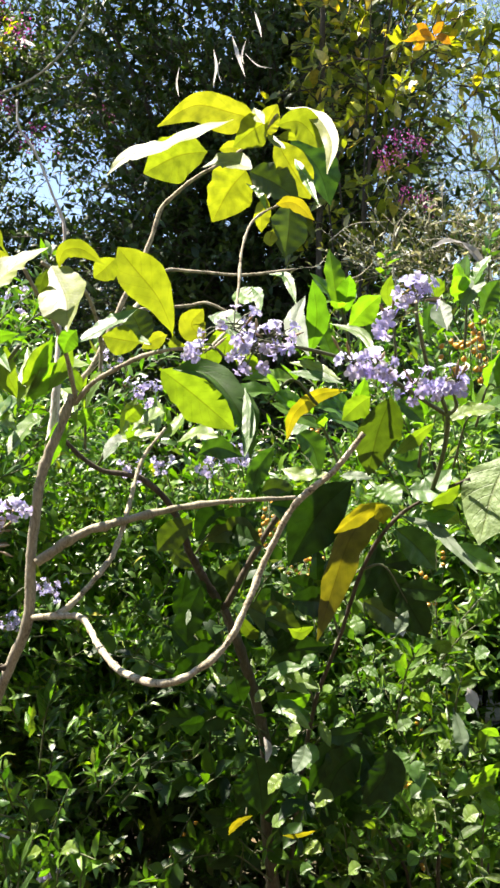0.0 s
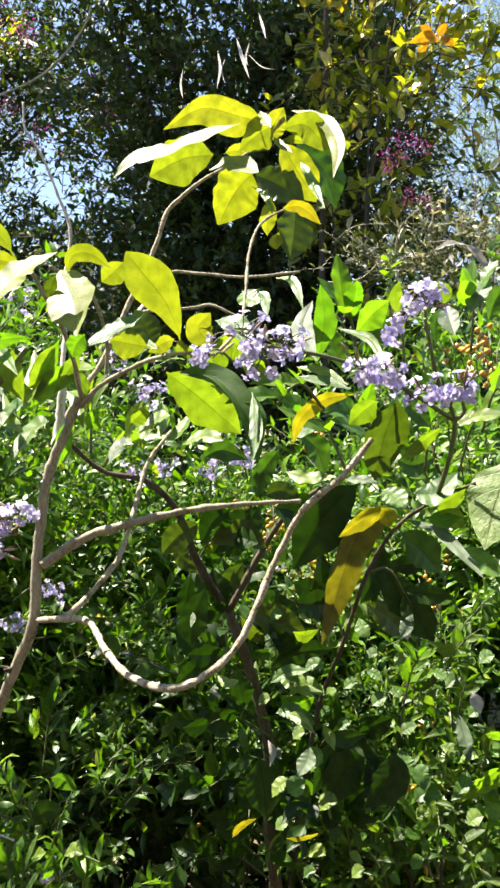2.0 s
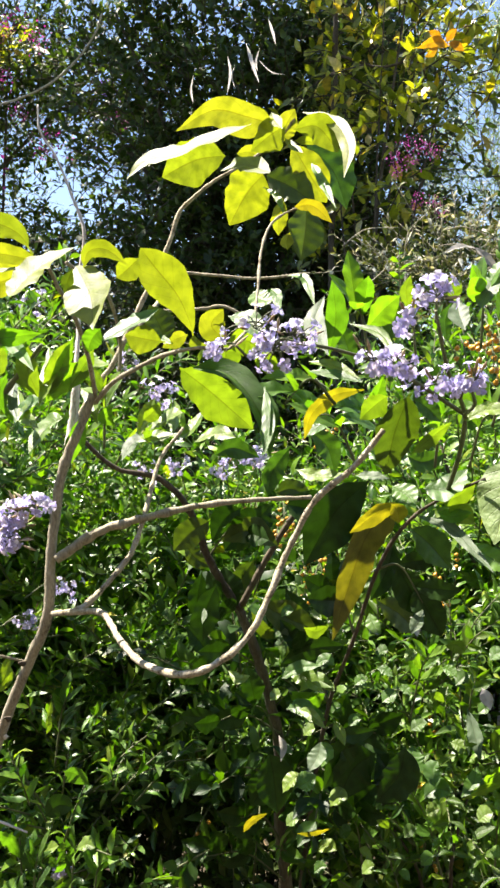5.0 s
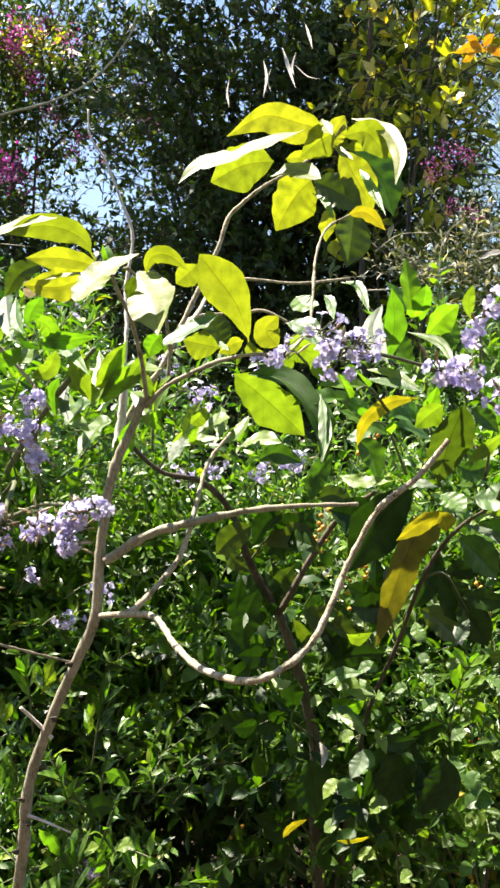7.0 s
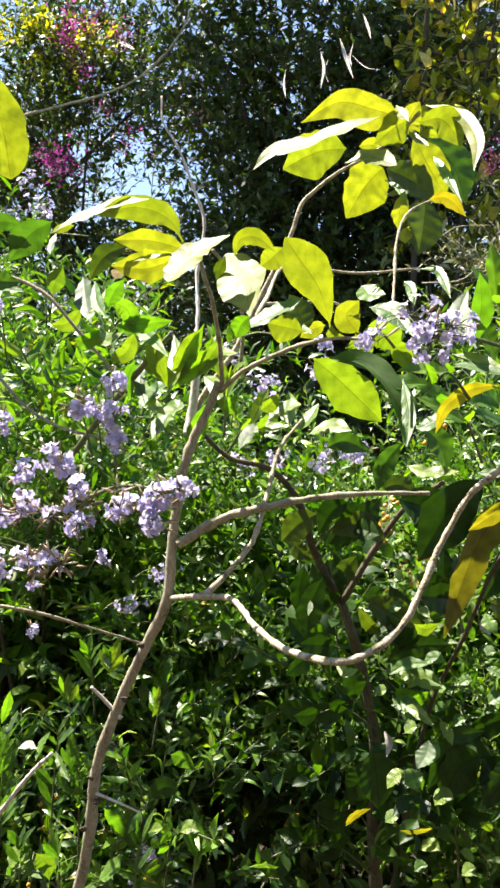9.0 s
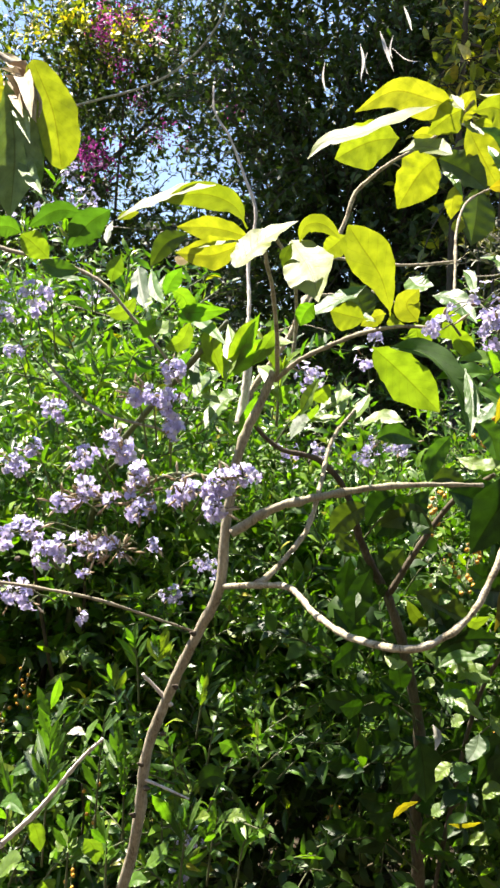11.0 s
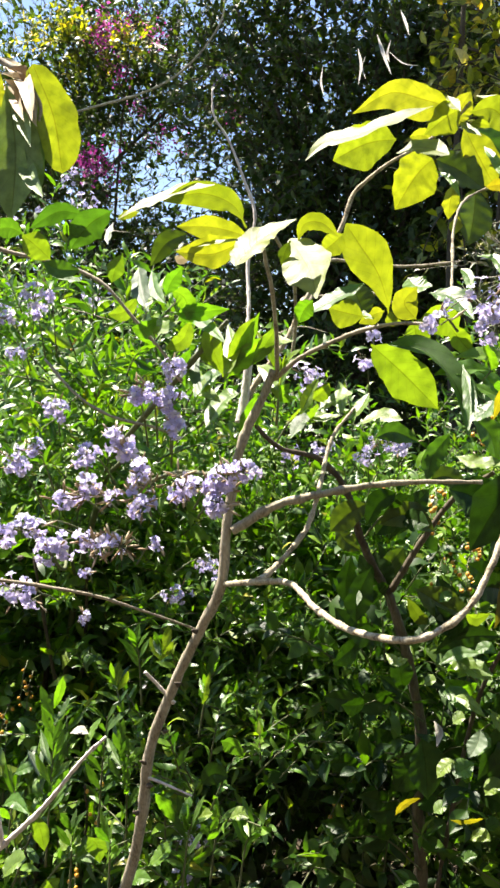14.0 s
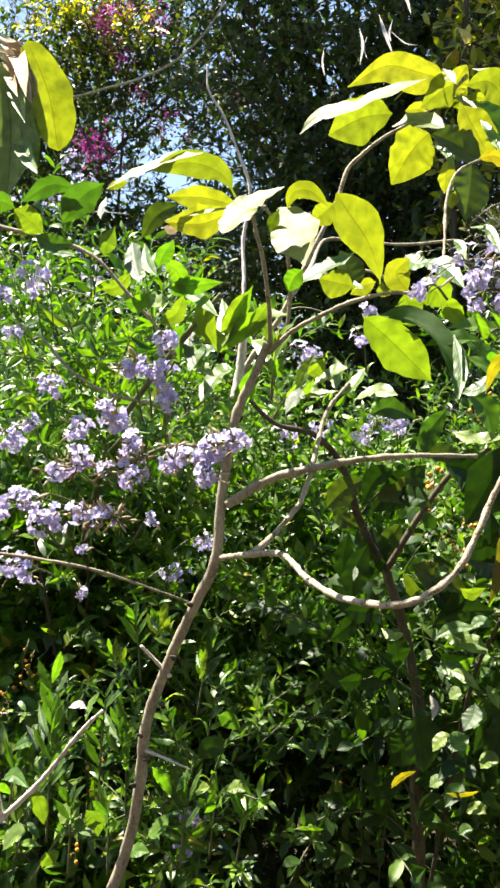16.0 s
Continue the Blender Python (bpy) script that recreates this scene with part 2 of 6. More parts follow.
def tube_data(path, radii, sides, rough=0.0, start=0):
    verts, faces = [], []
    side = Vector((0.3, 0.8, 0.5))
    for i, c in enumerate(path):
        d = (path[min(i + 1, len(path) - 1)] - path[max(i - 1, 0)]).normalized()
        side = (side - d * side.dot(d)).normalized()
        other = d.cross(side)
        for k in range(sides):
            a = 2 * math.pi * k / sides
            o = side * math.cos(a) + other * math.sin(a)
            r = radii[i]
            if rough:
                r *= 1 + rough * noise.noise((c + o * r) * 90) + rough * 1.3 * max(0, noise.noise(c * 45) - 0.15)
            verts.append(c + o * r)
    for i in range(len(path) - 1):
        for k in range(sides):
            a, b = start + i * sides + k, start + i * sides + (k + 1) % sides
            faces.append((a, b, b + sides, a + sides))
    faces.append(tuple(start + k for k in reversed(range(sides))))
    faces.append(tuple(start + (len(path) - 1) * sides + k for k in range(sides)))
    return verts, faces


def branch(parent, pts, r0, r1, mat, name="branch", sides=9, n=7, rough=0.3, label=""):
    path = spline(pts, n)
    k = len(path) - 1
    v, f = tube_data(path, [r0 + (r1 - r0) * i / k for i in range(k + 1)], sides, rough)
    return under(mesh_object(name, v, f, mat), parent, label)


DAY = Vector((-0.5, -0.55, 0.67))
LIT, GLOW, SIDE = Vector((-0.324, -0.652, 0.686)), Vector((0.3, -0.8, -0.45)), Vector((0.4, -0.9, 0.15))
LEAVES = [0]


def blade(parent, mid, width, face, mat, fold=0.16, neck=0.05, peak=0.48, wide=(1.0, 1.0), blunt=0.0, name="leaf", label=""):
    """A single leaf along a bent midrib: short stalk, sunk midrib, softly waved margin, halves of their own width."""
    LEAVES[0] += 1
    rng = random.Random(LEAVES[0] * 7 + 1)
    path = spline(mid, 28 // (len(mid) - 1))
    rows = len(path)
    seed, twist, sharp = rng.uniform(0, 60), rng.uniform(-0.25, 0.25), rng.uniform(0.62, 0.85)
    power = math.log(0.5) / math.log(peak)
    ragged = min(1.0, 0.45 * (Vector(mid[0]) - Vector(mid[-1])).length / width)
    cross = (-1, -0.82, -0.5, -0.2, -0.05, 0.05, 0.2, 0.5, 0.82, 1)
    verts, uvs, faces = [], [], []
    for i, c in enumerate(path):
        u = i / (rows - 1)
        axis = (path[min(i + 1, rows - 1)] - path[max(i - 1, 0)]).normalized()
        up = (face - axis * face.dot(axis)).normalized()
        side = axis.cross(up)
        a = twist * (u - 0.4)
        out, high = side * math.cos(a) + up * math.sin(a), up * math.cos(a) - side * math.sin(a)
        w = min(1.0, max(0.0, (u - neck) / (1 - neck)))
        half = 0.51 * width * max(0.03, math.sin(math.pi * w ** power) ** ((sharp + 0.25 * w) * (1 - blunt)))
        half = max(half, 0.0011 * (1 - u))
        for v in cross:
            k = 1 if v > 0 else 0
            sgn = 2 * k - 1
            edge = wide[k] * (1 + ragged * (0.24 * noise.noise((u * 3.6, seed, sgn * 3)) + 0.13 * noise.noise((u * 9, seed, sgn * 7))) * abs(v) ** 3)
            wave = 0.30 * ragged * half * v * v * noise.noise((u * 5, seed + 9, sgn * 5)) + 0.05 * half * abs(v) * math.sin(34 * u - 4 * abs(v))
            sunk = 0.035 * half if abs(v) < 0.1 else 0
            verts.append(c + out * (v * half * edge) + high * (fold * abs(v) * half + wave - sunk))
            uvs.append((u, v))
    n = len(cross)
    for i in range(rows - 1):
        for k in range(n - 1):
            a = i * n + k
            faces.append((a, a + 1, a + 1 + n, a + n))
    return under(mesh_object(name, verts, faces, mat, uvs=uvs), parent, label)


def big_leaf(parent, base, tip, ratio, face, mat, bend=0.06, fold=0.18, name="leaf", label=""):
    """A blade from base to tip, bowed out of its plane."""
    base, tip = Vector(base), Vector(tip)
    length = (tip - base).length
    mid = base.lerp(tip, 0.5) + face.normalized() * (bend * length)
    return blade(parent, (base, mid, tip), ratio * length, face, mat, fold, name=name, label=label)


# a small leaf: along, across, above, in units of its length and width
SMALL = np.array([(0, 0, 0), (0.3, -0.46, 0.07), (0.3, 0, 0.05), (0.3, 0.46, 0.07), (0.66, -0.38, 0.06), (0.66, 0, 0.05), (0.66, 0.38, 0.06), (1, 0, -0.07)])
SMALL_FACES = [(0, 2, 1), (0, 3, 2), (1, 2, 5, 4), (2, 3, 6, 5), (4, 5, 7), (5, 6, 7)]


def unit(a):
    return a / np.maximum(np.linalg.norm(a, axis=-1, keepdims=True), 1e-6)


def grow(rng, starts, ways, length, pairs, leaf, ratio, droop=0.25, light=(-0.28, -0.45, 0.8), jitter=0.55):
    """Twigs with leaves in pairs: returns twig paths and arrays of leaf base, axis, normal, length, ratio."""
    n = len(starts)
    size = length * rng.uniform(0.6, 1.25, n)
    u = (np.arange(pairs) + 0.6) / pairs
    where = starts[:, None] + ways[:, None] * (size[:, None] * u)[..., None]
    where[..., 2] -= droop * size[:, None] * u ** 2
    side = unit(np.cross(ways, rng.normal(size=(n, 3))))
    other = np.cross(ways, side)
    turn = (np.arange(pairs) % 2)[None, :, None]
    across = side[:, None] * (1 - turn) + other[:, None] * turn
    base = np.repeat(where[:, :, None], 2, 2)
    axis = np.stack((across, -across), 2) * 0.9 + ways[:, None, None] * 0.75 + rng.normal(0, 0.28, (n, pairs, 2, 3))
    axis[..., 2] -= 0.12
    axis = unit(axis)
    nor = np.array(light) + rng.normal(0, jitter, axis.shape)
    nor = unit(nor - axis * (nor * axis).sum(-1, keepdims=True))
    long = leaf * rng.uniform(0.55, 1.3, axis.shape[:-1]) * (1.05 - 0.35 * u)[None, :, None]
    wide = ratio * rng.uniform(0.8, 1.25, axis.shape[:-1])
    paths = np.stack((starts, starts + ways * size[:, None] * 0.5 - np.array((0, 0, 0.25)) * (droop * size)[:, None],
                      starts + ways * size[:, None] - np.array((0, 0, 1)) * (droop * size)[:, None]), 1)
    return paths, (base.reshape(-1, 3), axis.reshape(-1, 3), nor.reshape(-1, 3), long.ravel(), wide.ravel())


def joined(leaves, rng):
    base, axis, nor, long, wide = leaves
    side = np.cross(axis, nor)
    bow = rng.uniform(0.3, 2.4, len(long))
    v = (base[:, None] + axis[:, None] * (long[:, None] * SMALL[None, :, 0])[..., None]
         + side[:, None] * ((long * wide)[:, None] * SMALL[None, :, 1])[..., None]
         + nor[:, None] * ((long * bow)[:, None] * SMALL[None, :, 2])[..., None])
    faces = [tuple(i * 8 + k for k in f) for i in range(len(long)) for f in SMALL_FACES]
    return v.reshape(-1, 3), faces


def pick(leaves, keep):
    return tuple(a[keep] for a in leaves)


def leaf_pieces(parent, leaves, mat, name="leaf"):
    shapes = []
    for k in range(4):
        verts, faces = [], []
        for i in range(7):
            u = i / 6
            half = 0.225 * max(0.03, math.sin(math.pi * u ** (0.8 + 0.1 * k)) ** (0.75 + 0.45 * u))
            for v in (-1, -0.55, 0, 0.55, 1):
                verts.append((u, v * half, abs(v) * half * (0.25 + 0.15 * k) + (0.22 - 0.1 * k) * u * (1 - u) - 0.07 * k * u ** 3 + 0.05 * half * math.sin(9 * u + 3 * v + k)))
        for i in range(6):
            for j in range(4):
                c = i * 5 + j
                faces.append((c, c + 1, c + 6, c + 5))
        me = bpy.data.meshes.new(name)
        me.from_pydata(verts, [], faces)
        me.polygons.foreach_set("use_smooth", [True] * len(me.polygons))
        me.materials.append(mat)
        shapes.append(me)
    for b, a, n_, lg, w in zip(*leaves):
        s = np.cross(n_, a)
        m = Matrix(((a[0], s[0], n_[0], b[0]), (a[1], s[1], n_[1], b[1]), (a[2], s[2], n_[2], b[2]), (0, 0, 0, 1)))
        ob = new(name, random.choice(shapes))
        ob.matrix_basis = m @ Matrix.Diagonal((lg, lg * w / 0.45, lg, 1))
        under(ob, parent)


def twig_part(parent, paths, r, mat, name="brushwood"):
    verts, faces = [], []
    for p in paths:
        v, f = tube_data([Vector(q) for q in p], (r, r * 0.75, r * 0.35), 4, 0, len(verts))
        verts += v
        faces += f
    return tagged(under(mesh_object(name, verts, faces, mat), parent), kind="stuff")


def lumpy(d, seed):
    a = np.array((seed * 1.7, seed * 0.9, seed * 2.3))
    return 1 + 0.13 * np.sin(d @ np.array((5.1, 3.3, 4.2)) + a[0]) + 0.10 * np.sin(d @ np.array((-8.3, 6.1, 9.4)) + a[1])


def shell(rng, n, centre, radii, seed, inner=0.5, low=0.05, gaps=(), clump=0.0):
    """Starts and ways of twigs in the outer part of a lumpy crown."""
    d = unit(rng.normal(size=(n, 3)))
    r = inner + (1 - inner) * rng.random(n) ** 0.7
    p = np.array(centre) + d * np.array(radii) * (r * lumpy(d, seed))[:, None]
    p[:, 2] = np.maximum(p[:, 2], low + 0.1 * rng.random(n))
    for c, g in gaps:
        keep = (((p - np.array(c)) / np.array(g)) ** 2).sum(1) > rng.uniform(0.0, 1.7, len(p))
        p, d = p[keep], d[keep]
    if clump:
        q = p * (2 * math.pi / clump) + seed
        f = np.sin(q[:, 0] + 1.3 * np.sin(q[:, 2] * 0.6)) + np.sin(q[:, 1] * 0.9 + 1.1 * np.sin(q[:, 0] * 0.7)) + np.sin(q[:, 2] * 1.1 + 1.2 * np.sin(q[:, 1] * 0.5))
        keep = f > rng.uniform(-0.25, 0.55, len(p))
        p, d = p[keep], d[keep]
    n = len(p)
    w = unit(d * 0.8 + np.array((0, 0, 0.55)) + rng.normal(0, 0.4, (n, 3)))
    return p, w


def crown(parent, seed, n, centre, radii, mat, length, pairs, leaf, ratio, bark, pieces=0, inner=0.5, twig=0.0025,
          droop=0.25, name="foliage", low=0.05, front=None, jitter=0.55, gaps=(), clump=0.0, hole=()):
    rng = np.random.default_rng(seed)
    s, w = shell(rng, n, centre, radii, seed, inner, low, gaps, clump)
    paths, leaves = grow(rng, s, w, length, pairs, leaf, ratio, droop, jitter=jitter)
    for c, g in hole:
        mid = leaves[0] + leaves[1] * leaves[3][:, None] * 0.5
        leaves = pick(leaves, (((mid - np.array(c)) / np.array(g)) ** 2).sum(1) > 1)
        paths = paths[(((paths - np.array(c)) / np.array(g)) ** 2).sum(2).min(1) > 1]
    order = np.argsort(leaves[0][:, 1] + (0 if front is None else 0.5 * np.abs(leaves[0][:, 2] - front)))
    if pieces:
        leaf_pieces(parent, pick(leaves, order[:pieces]), mat)
    v, f = joined(pick(leaves, order[pieces:]), rng)
    tagged(under(mesh_object(name, v, f, mat), parent), kind="stuff")
    twig_part(parent, paths, twig, bark)


def stems(parent, seed, base, centre, radii, n, r, bark, name="stem", sides=7):
    rng = random.Random(seed)
    b = Vector(base)
    for _ in range(n):
        a, h = rng.uniform(0, 6.28), rng.uniform(0.1, 0.75)
        end = Vector(centre) + Vector((math.cos(a) * radii[0], math.sin(a) * radii[1], 0)) * rng.uniform(0.2, 0.65) + Vector((0, 0, radii[2] * h))
        foot = b + Vector((rng.uniform(-0.1, 0.1), rng.uniform(-0.1, 0.1), -0.03))
        m1 = foot.lerp(end, 0.35) + Vector((rng.uniform(-0.08, 0.08), rng.uniform(-0.08, 0.08), 0.08))
        m2 = foot.lerp(end, 0.7) + Vector((rng.uniform(-0.06, 0.06), rng.uniform(-0.06, 0.06), 0.06))
        branch(parent, [foot, m1, m2, end], r * rng.uniform(0.7, 1.2), r * 0.3, bark, name, sides, 5, 0.25)


# ---- ground ----
def ground():
    verts, faces, n = [], [], 48
    steps = [math.copysign(abs(k) ** 2.6, k) * 900 for k in np.linspace(-1, 1, n + 1)]
    for j in range(n + 1):
        for i in range(n + 1):
            x, y = steps[i], steps[j] + 2.0
            verts.append((x, y, 0.03 * noise.noise((x * 1.3, y * 1.3, 0.0)) if abs(x) < 30 and abs(y) < 30 else 0))
    for j in range(n):
        for i in range(n):
            a = j * (n + 1) + i
            faces.append((a, a + 1, a + n + 2, a + n + 1))
    return tagged(mesh_object("ground", verts, faces, SOIL), "brown garden soil covered with dry leaf litter", "ground", kind="structure")


ground()
rng_l = np.random.default_rng(5)
m_l = 4200
pos_l = np.stack((rng_l.normal(-0.2, 1.5, m_l), rng_l.normal(3.2, 1.5, m_l), rng_l.uniform(0.03, 0.06, m_l)), 1)
ax_l = unit(rng_l.normal(size=(m_l, 3)) * (1, 1, 0.15))
no_l = rng_l.normal(0, 0.25, (m_l, 3)) + (0, 0, 1)
no_l = unit(no_l - ax_l * (no_l * ax_l).sum(-1, keepdims=True))
v_l, f_l = joined((pos_l, ax_l, no_l, rng_l.uniform(0.03, 0.08, m_l), rng_l.uniform(0.35, 0.55, m_l)), rng_l)
tagged(mesh_object("fallen_leaves", v_l, f_l, LITTER), "dry brown fallen leaves scattered over the soil", "leaf litter", kind="stuff")


# ---- unseen plain wall added behind the walk to cut sky fill ----
BLOCKER = rough_material("dull_blocker", ((0.3, (0.16, 0.135, 0.10)), (0.7, (0.24, 0.2, 0.15))), 6, rough=0.95, depth=0.003)
bm = bmesh.new()
bmesh.ops.create_cube(bm, size=1.0)
bmesh.ops.scale(bm, vec=(16.0, 0.25, 3.6), verts=bm.verts)
bmesh.ops.translate(bm, vec=(0, -1.5, 1.75), verts=bm.verts)
blocker_me = bpy.data.meshes.new("sky_blocking_wall")
bm.to_mesh(blocker_me)
bm.free()
blocker_me.materials.append(BLOCKER)
tagged(new("sky_blocking_wall", blocker_me), "unseen plain wall added to block sky light", "wall", kind="structure")


# ---- the trees behind ----
def tree(name, base, centre, radii, label, mat, seed, n, length, pairs, leaf, ratio, trunk_r, inner=0.3, limbs=7, bark=BROWN, low=0.6, droop=0.35, gaps=()):
    t = thing(name, base, label, "tree")
    top = Vector(centre) + Vector((0, 0, radii[2] * 0.6))
    b = Vector(base)
    rng = random.Random(seed)
    branch(t, [b - Vector((0, 0, 0.05)), b.lerp(top, 0.3) + Vector((0.06, 0, 0)), b.lerp(top, 0.65) - Vector((0.05, 0, 0)), top], trunk_r, trunk_r * 0.25, bark, "trunk", 12, 8, 0.2)
    for _ in range(limbs):
        k = rng.uniform(0.25, 0.85)
        root = b.lerp(top, k)
        a = rng.uniform(0, 6.28)
        end = Vector(centre) + Vector((math.cos(a) * radii[0] * 0.8, math.sin(a) * radii[1] * 0.8, radii[2] * rng.uniform(-0.2, 0.8)))
        branch(t, [root, root.lerp(end, 0.5) + Vector((0, 0, 0.12)), end], trunk_r * 0.4, trunk_r * 0.1, bark, "limb", 7, 6, 0.2)
    crown(t, seed, n, centre, radii, mat, length, pairs, leaf, ratio, bark, 0, inner, 0.004, droop, "crown", low, gaps=gaps)
    return t


shade_tree = tree("shade_tree", (-0.25, 5.6, 0), (-0.02, 5.7, 2.95), (1.3, 0.9, 1.95), "dense dark evergreen tree standing behind the flowering shrubs",
                  SHADY, 11, 4200, 0.36, 5, 0.075, 0.46, 0.07, inner=0.1, low=1.2,
                  gaps=(((-1.256, 5.700, 3.276), (0.45, 2.0, 0.45)), ((1.484, 5.700, 3.469), (0.4, 2.0, 0.45))))
crown(shade_tree, 17, 200, (-0.839, 5.900, 4.202), (0.62, 0.4, 0.6), SHADY, 0.36, 5, 0.08, 0.46, BROWN, 0, 0.1, 0.004, 0.35, "crown", 1.2)
# extra crown added above the view, only to shade what stands below
crown(shade_tree, 16, 900, (-1.4, 5.2, 5.6), (1.7, 0.9, 0.8), SHADY, 0.4, 5, 0.11, 0.5, BROWN, 0, 0.1, 0.004, 0.3, "crown", 4.5)
crown(shade_tree, 18, 520, (0.50, 6.0, 4.35), (0.75, 0.4, 0.65), SHADY, 0.36, 5, 0.08, 0.46, BROWN, 0, 0.1, 0.004, 0.35, "crown", 1.2)
airy_tree = tree("airy_tree", (-2.3, 7.4, 0), (-2.5, 7.3, 3.5), (1.6, 1.0, 2.3), "thin-crowned dark tree with sky showing through",
                 SHADY, 12, 4400, 0.5, 5, 0.085, 0.42, 0.05, gaps=(((-1.768, 7.300, 3.778), (0.75, 2.5, 0.5)), ((-3.490, 7.300, 5.196), (0.8, 2.5, 0.7))))
gold_tree = tree("gold_tree", (0.36, 4.4, 0), (0.74, 4.4, 3.25), (0.52, 0.5, 1.2), "slender tree with olive and yellow drooping leaves",
                 AUTUMN, 13, 230, 0.36, 5, 0.102, 0.42, 0.02, low=2.2, droop=0.45, gaps=(((0.885, 4.400, 2.953), (0.2, 1.5, 0.24)), ((1.134, 4.400, 2.989), (0.25, 1.5, 0.3)), ((1.242, 4.400, 3.630), (0.22, 1.5, 0.3))))
feathery_tree = tree("feathery_tree", (3.1, 10, 0), (3.0, 10, 4.4), (1.6, 1.0, 3.0), "far feathery grey-green tree against the sky",
                     FEATHER, 14, 1500, 0.6, 8, 0.10, 0.16, 0.07, low=1.0)
crown(airy_tree, 35, 70, (-2.262, 6.200, 4.506), (0.5, 0.2, 0.13), AUTUMN, 0.25, 5, 0.07, 0.42, BROWN, 0, 0.1, 0.003, 0.3, "crown", 1.2)
far_tree = tree("feathery_tree", (-5.2, 13, 0), (-5.2, 13, 5.2), (1.7, 1.0, 3.6), "far feathery bluish tree seen against the sky",
                FEATHER, 15, 500, 0.7, 8, 0.09, 0.14, 0.07, low=1.5)


# ---- shrubs of the hedge ----
PEEP = [(p, (0.07, 0.13, 0.06)) for p in [(0.417, 1.500, 1.055), (0.458, 1.650, 1.008), (0.498, 1.800, 0.961), (0.538, 1.950, 0.913), (0.579, 2.100, 0.866), (0.619, 2.250, 0.819), (0.659, 2.400, 0.772), (0.699, 2.550, 0.725), (0.740, 2.700, 0.677), (0.780, 2.850, 0.630), (0.820, 3.000, 0.583)]]
HOLLOW = [((-0.76, 1.9, 1.0), (0.2, 0.26, 0.085)), ((-0.66, 1.62, 1.08), (0.15, 0.2, 0.06))]


def hedge_shrub(base, centre, radii, seed, n, pieces, label, leaf=0.054, mat=HEDGE, length=0.28, hole=(), core=1100):
    t = thing("hedge_shrub", base, label, "shrub", "shrubs of the flowering hedge")
    stems(t, seed, base, centre, radii, 7, 0.012, BROWN)
    crown(t, seed, n, centre, radii, mat, length, 8, leaf, 0.27, STEM, pieces, 0.6, 0.002, 0.2, "foliage", 0.06, front=1.3, jitter=0.8, clump=0.26, hole=hole)
    crown(t, seed + 300, core, Vector(centre) + Vector((0, 0.12, -0.06)), Vector(radii) * 0.74, mat, 0.24, 6, 0.075, 0.4, STEM, 0, 0.15, 0.0022, 0.2, "foliage", 0.06, hole=hole)
    return t


hedge_left = hedge_shrub((-1.0, 2.5, 0), (-1.0, 2.45, 0.95), (0.75, 0.6, 0.95), 21, 1260, 230, "leafy green garden shrub with lilac flowers and narrow leaves", hole=HOLLOW)
hedge_mid = hedge_shrub((-0.15, 2.55, 0), (-0.15, 2.55, 0.96), (0.65, 0.55, 0.57), 22, 1800, 260, "leafy green garden shrub, half in shade, with small leaves", 0.05, length=0.24)
hedge_right = hedge_shrub((0.75, 2.35, 0), (0.72, 2.35, 0.95), (0.6, 0.6, 0.9), 23, 1800, 260, "leafy green garden shrub hung with orange berries", 0.046, hole=PEEP)
crown(hedge_mid, 28, 105, (-0.30, 1.98, 0.78), (0.48, 0.13, 0.42), HEDGE, 0.18, 6, 0.044, 0.3, STEM, 0, 0.1, 0.002, 0.2, "foliage", 0.06, jitter=0.8, clump=0.24)
crown(hedge_mid, 31, 55, (-0.37, 1.56, 0.80), (0.17, 0.08, 0.26), HEDGE, 0.15, 6, 0.044, 0.28, STEM, 0, 0.1, 0.002, 0.15, "foliage", 0.06, jitter=0.8, clump=0.2)
# low crown in the darker tree colour, standing in for shade under the hedge
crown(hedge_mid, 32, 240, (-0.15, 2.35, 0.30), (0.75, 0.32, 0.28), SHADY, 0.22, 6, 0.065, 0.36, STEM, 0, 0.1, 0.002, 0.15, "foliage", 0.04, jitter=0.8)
hedge_back_left = hedge_shrub((-1.7, 3.9, 0), (-1.7, 3.9, 1.1), (1.0, 0.7, 1.15), 24, 1900, 0, "tall leafy green shrub farther back in the hedge", 0.065)
crown(hedge_right, 29, 90, (0.34, 1.84, 0.85), (0.34, 0.1, 0.42), HEDGE, 0.16, 6, 0.042, 0.27, STEM, 0, 0.1, 0.002, 0.2, "foliage", 0.06, jitter=0.8, clump=0.22, hole=PEEP)
hedge_back_right = hedge_shrub((1.3, 3.9, 0), (1.3, 3.9, 1.15), (1.1, 0.7, 1.2), 25, 2000, 0, "tall leafy green shrub with pale twigs, farther back", 0.065)
for k, (c, rad, n) in enumerate((((-0.76, 1.82, 0.40), (0.46, 0.28, 0.46), 115), ((0.44, 1.8, 0.5), (0.4, 0.26, 0.6), 320))):
    foot = (c[0], c[1] + 0.05, 0)
    low = thing("low_shrub", foot, "low leafy green shrub with narrow glossy leaves before the hedge", "shrub", "low shrubs before the hedge")
    stems(low, 80 + k, foot, c, rad, 5, 0.007, BROWN)
    crown(low, 80 + k, n, c, rad, HEDGE, 0.22, 6, 0.062 - 0.015 * k, 0.25, STEM, 270, 0.35, 0.002, 0.2, "foliage", 0.05, front=0.9, jitter=0.8, clump=0.25, hole=PEEP + HOLLOW)
    crown(low, 380 + k, 150, (c[0], c[1] + 0.14, c[2] - 0.12), (rad[0] * 0.85, 0.16, rad[2] * 0.85), HEDGE, 0.2, 6, 0.075, 0.4, STEM, 0, 0.1, 0.002, 0.2, "foliage", 0.05, hole=PEEP)
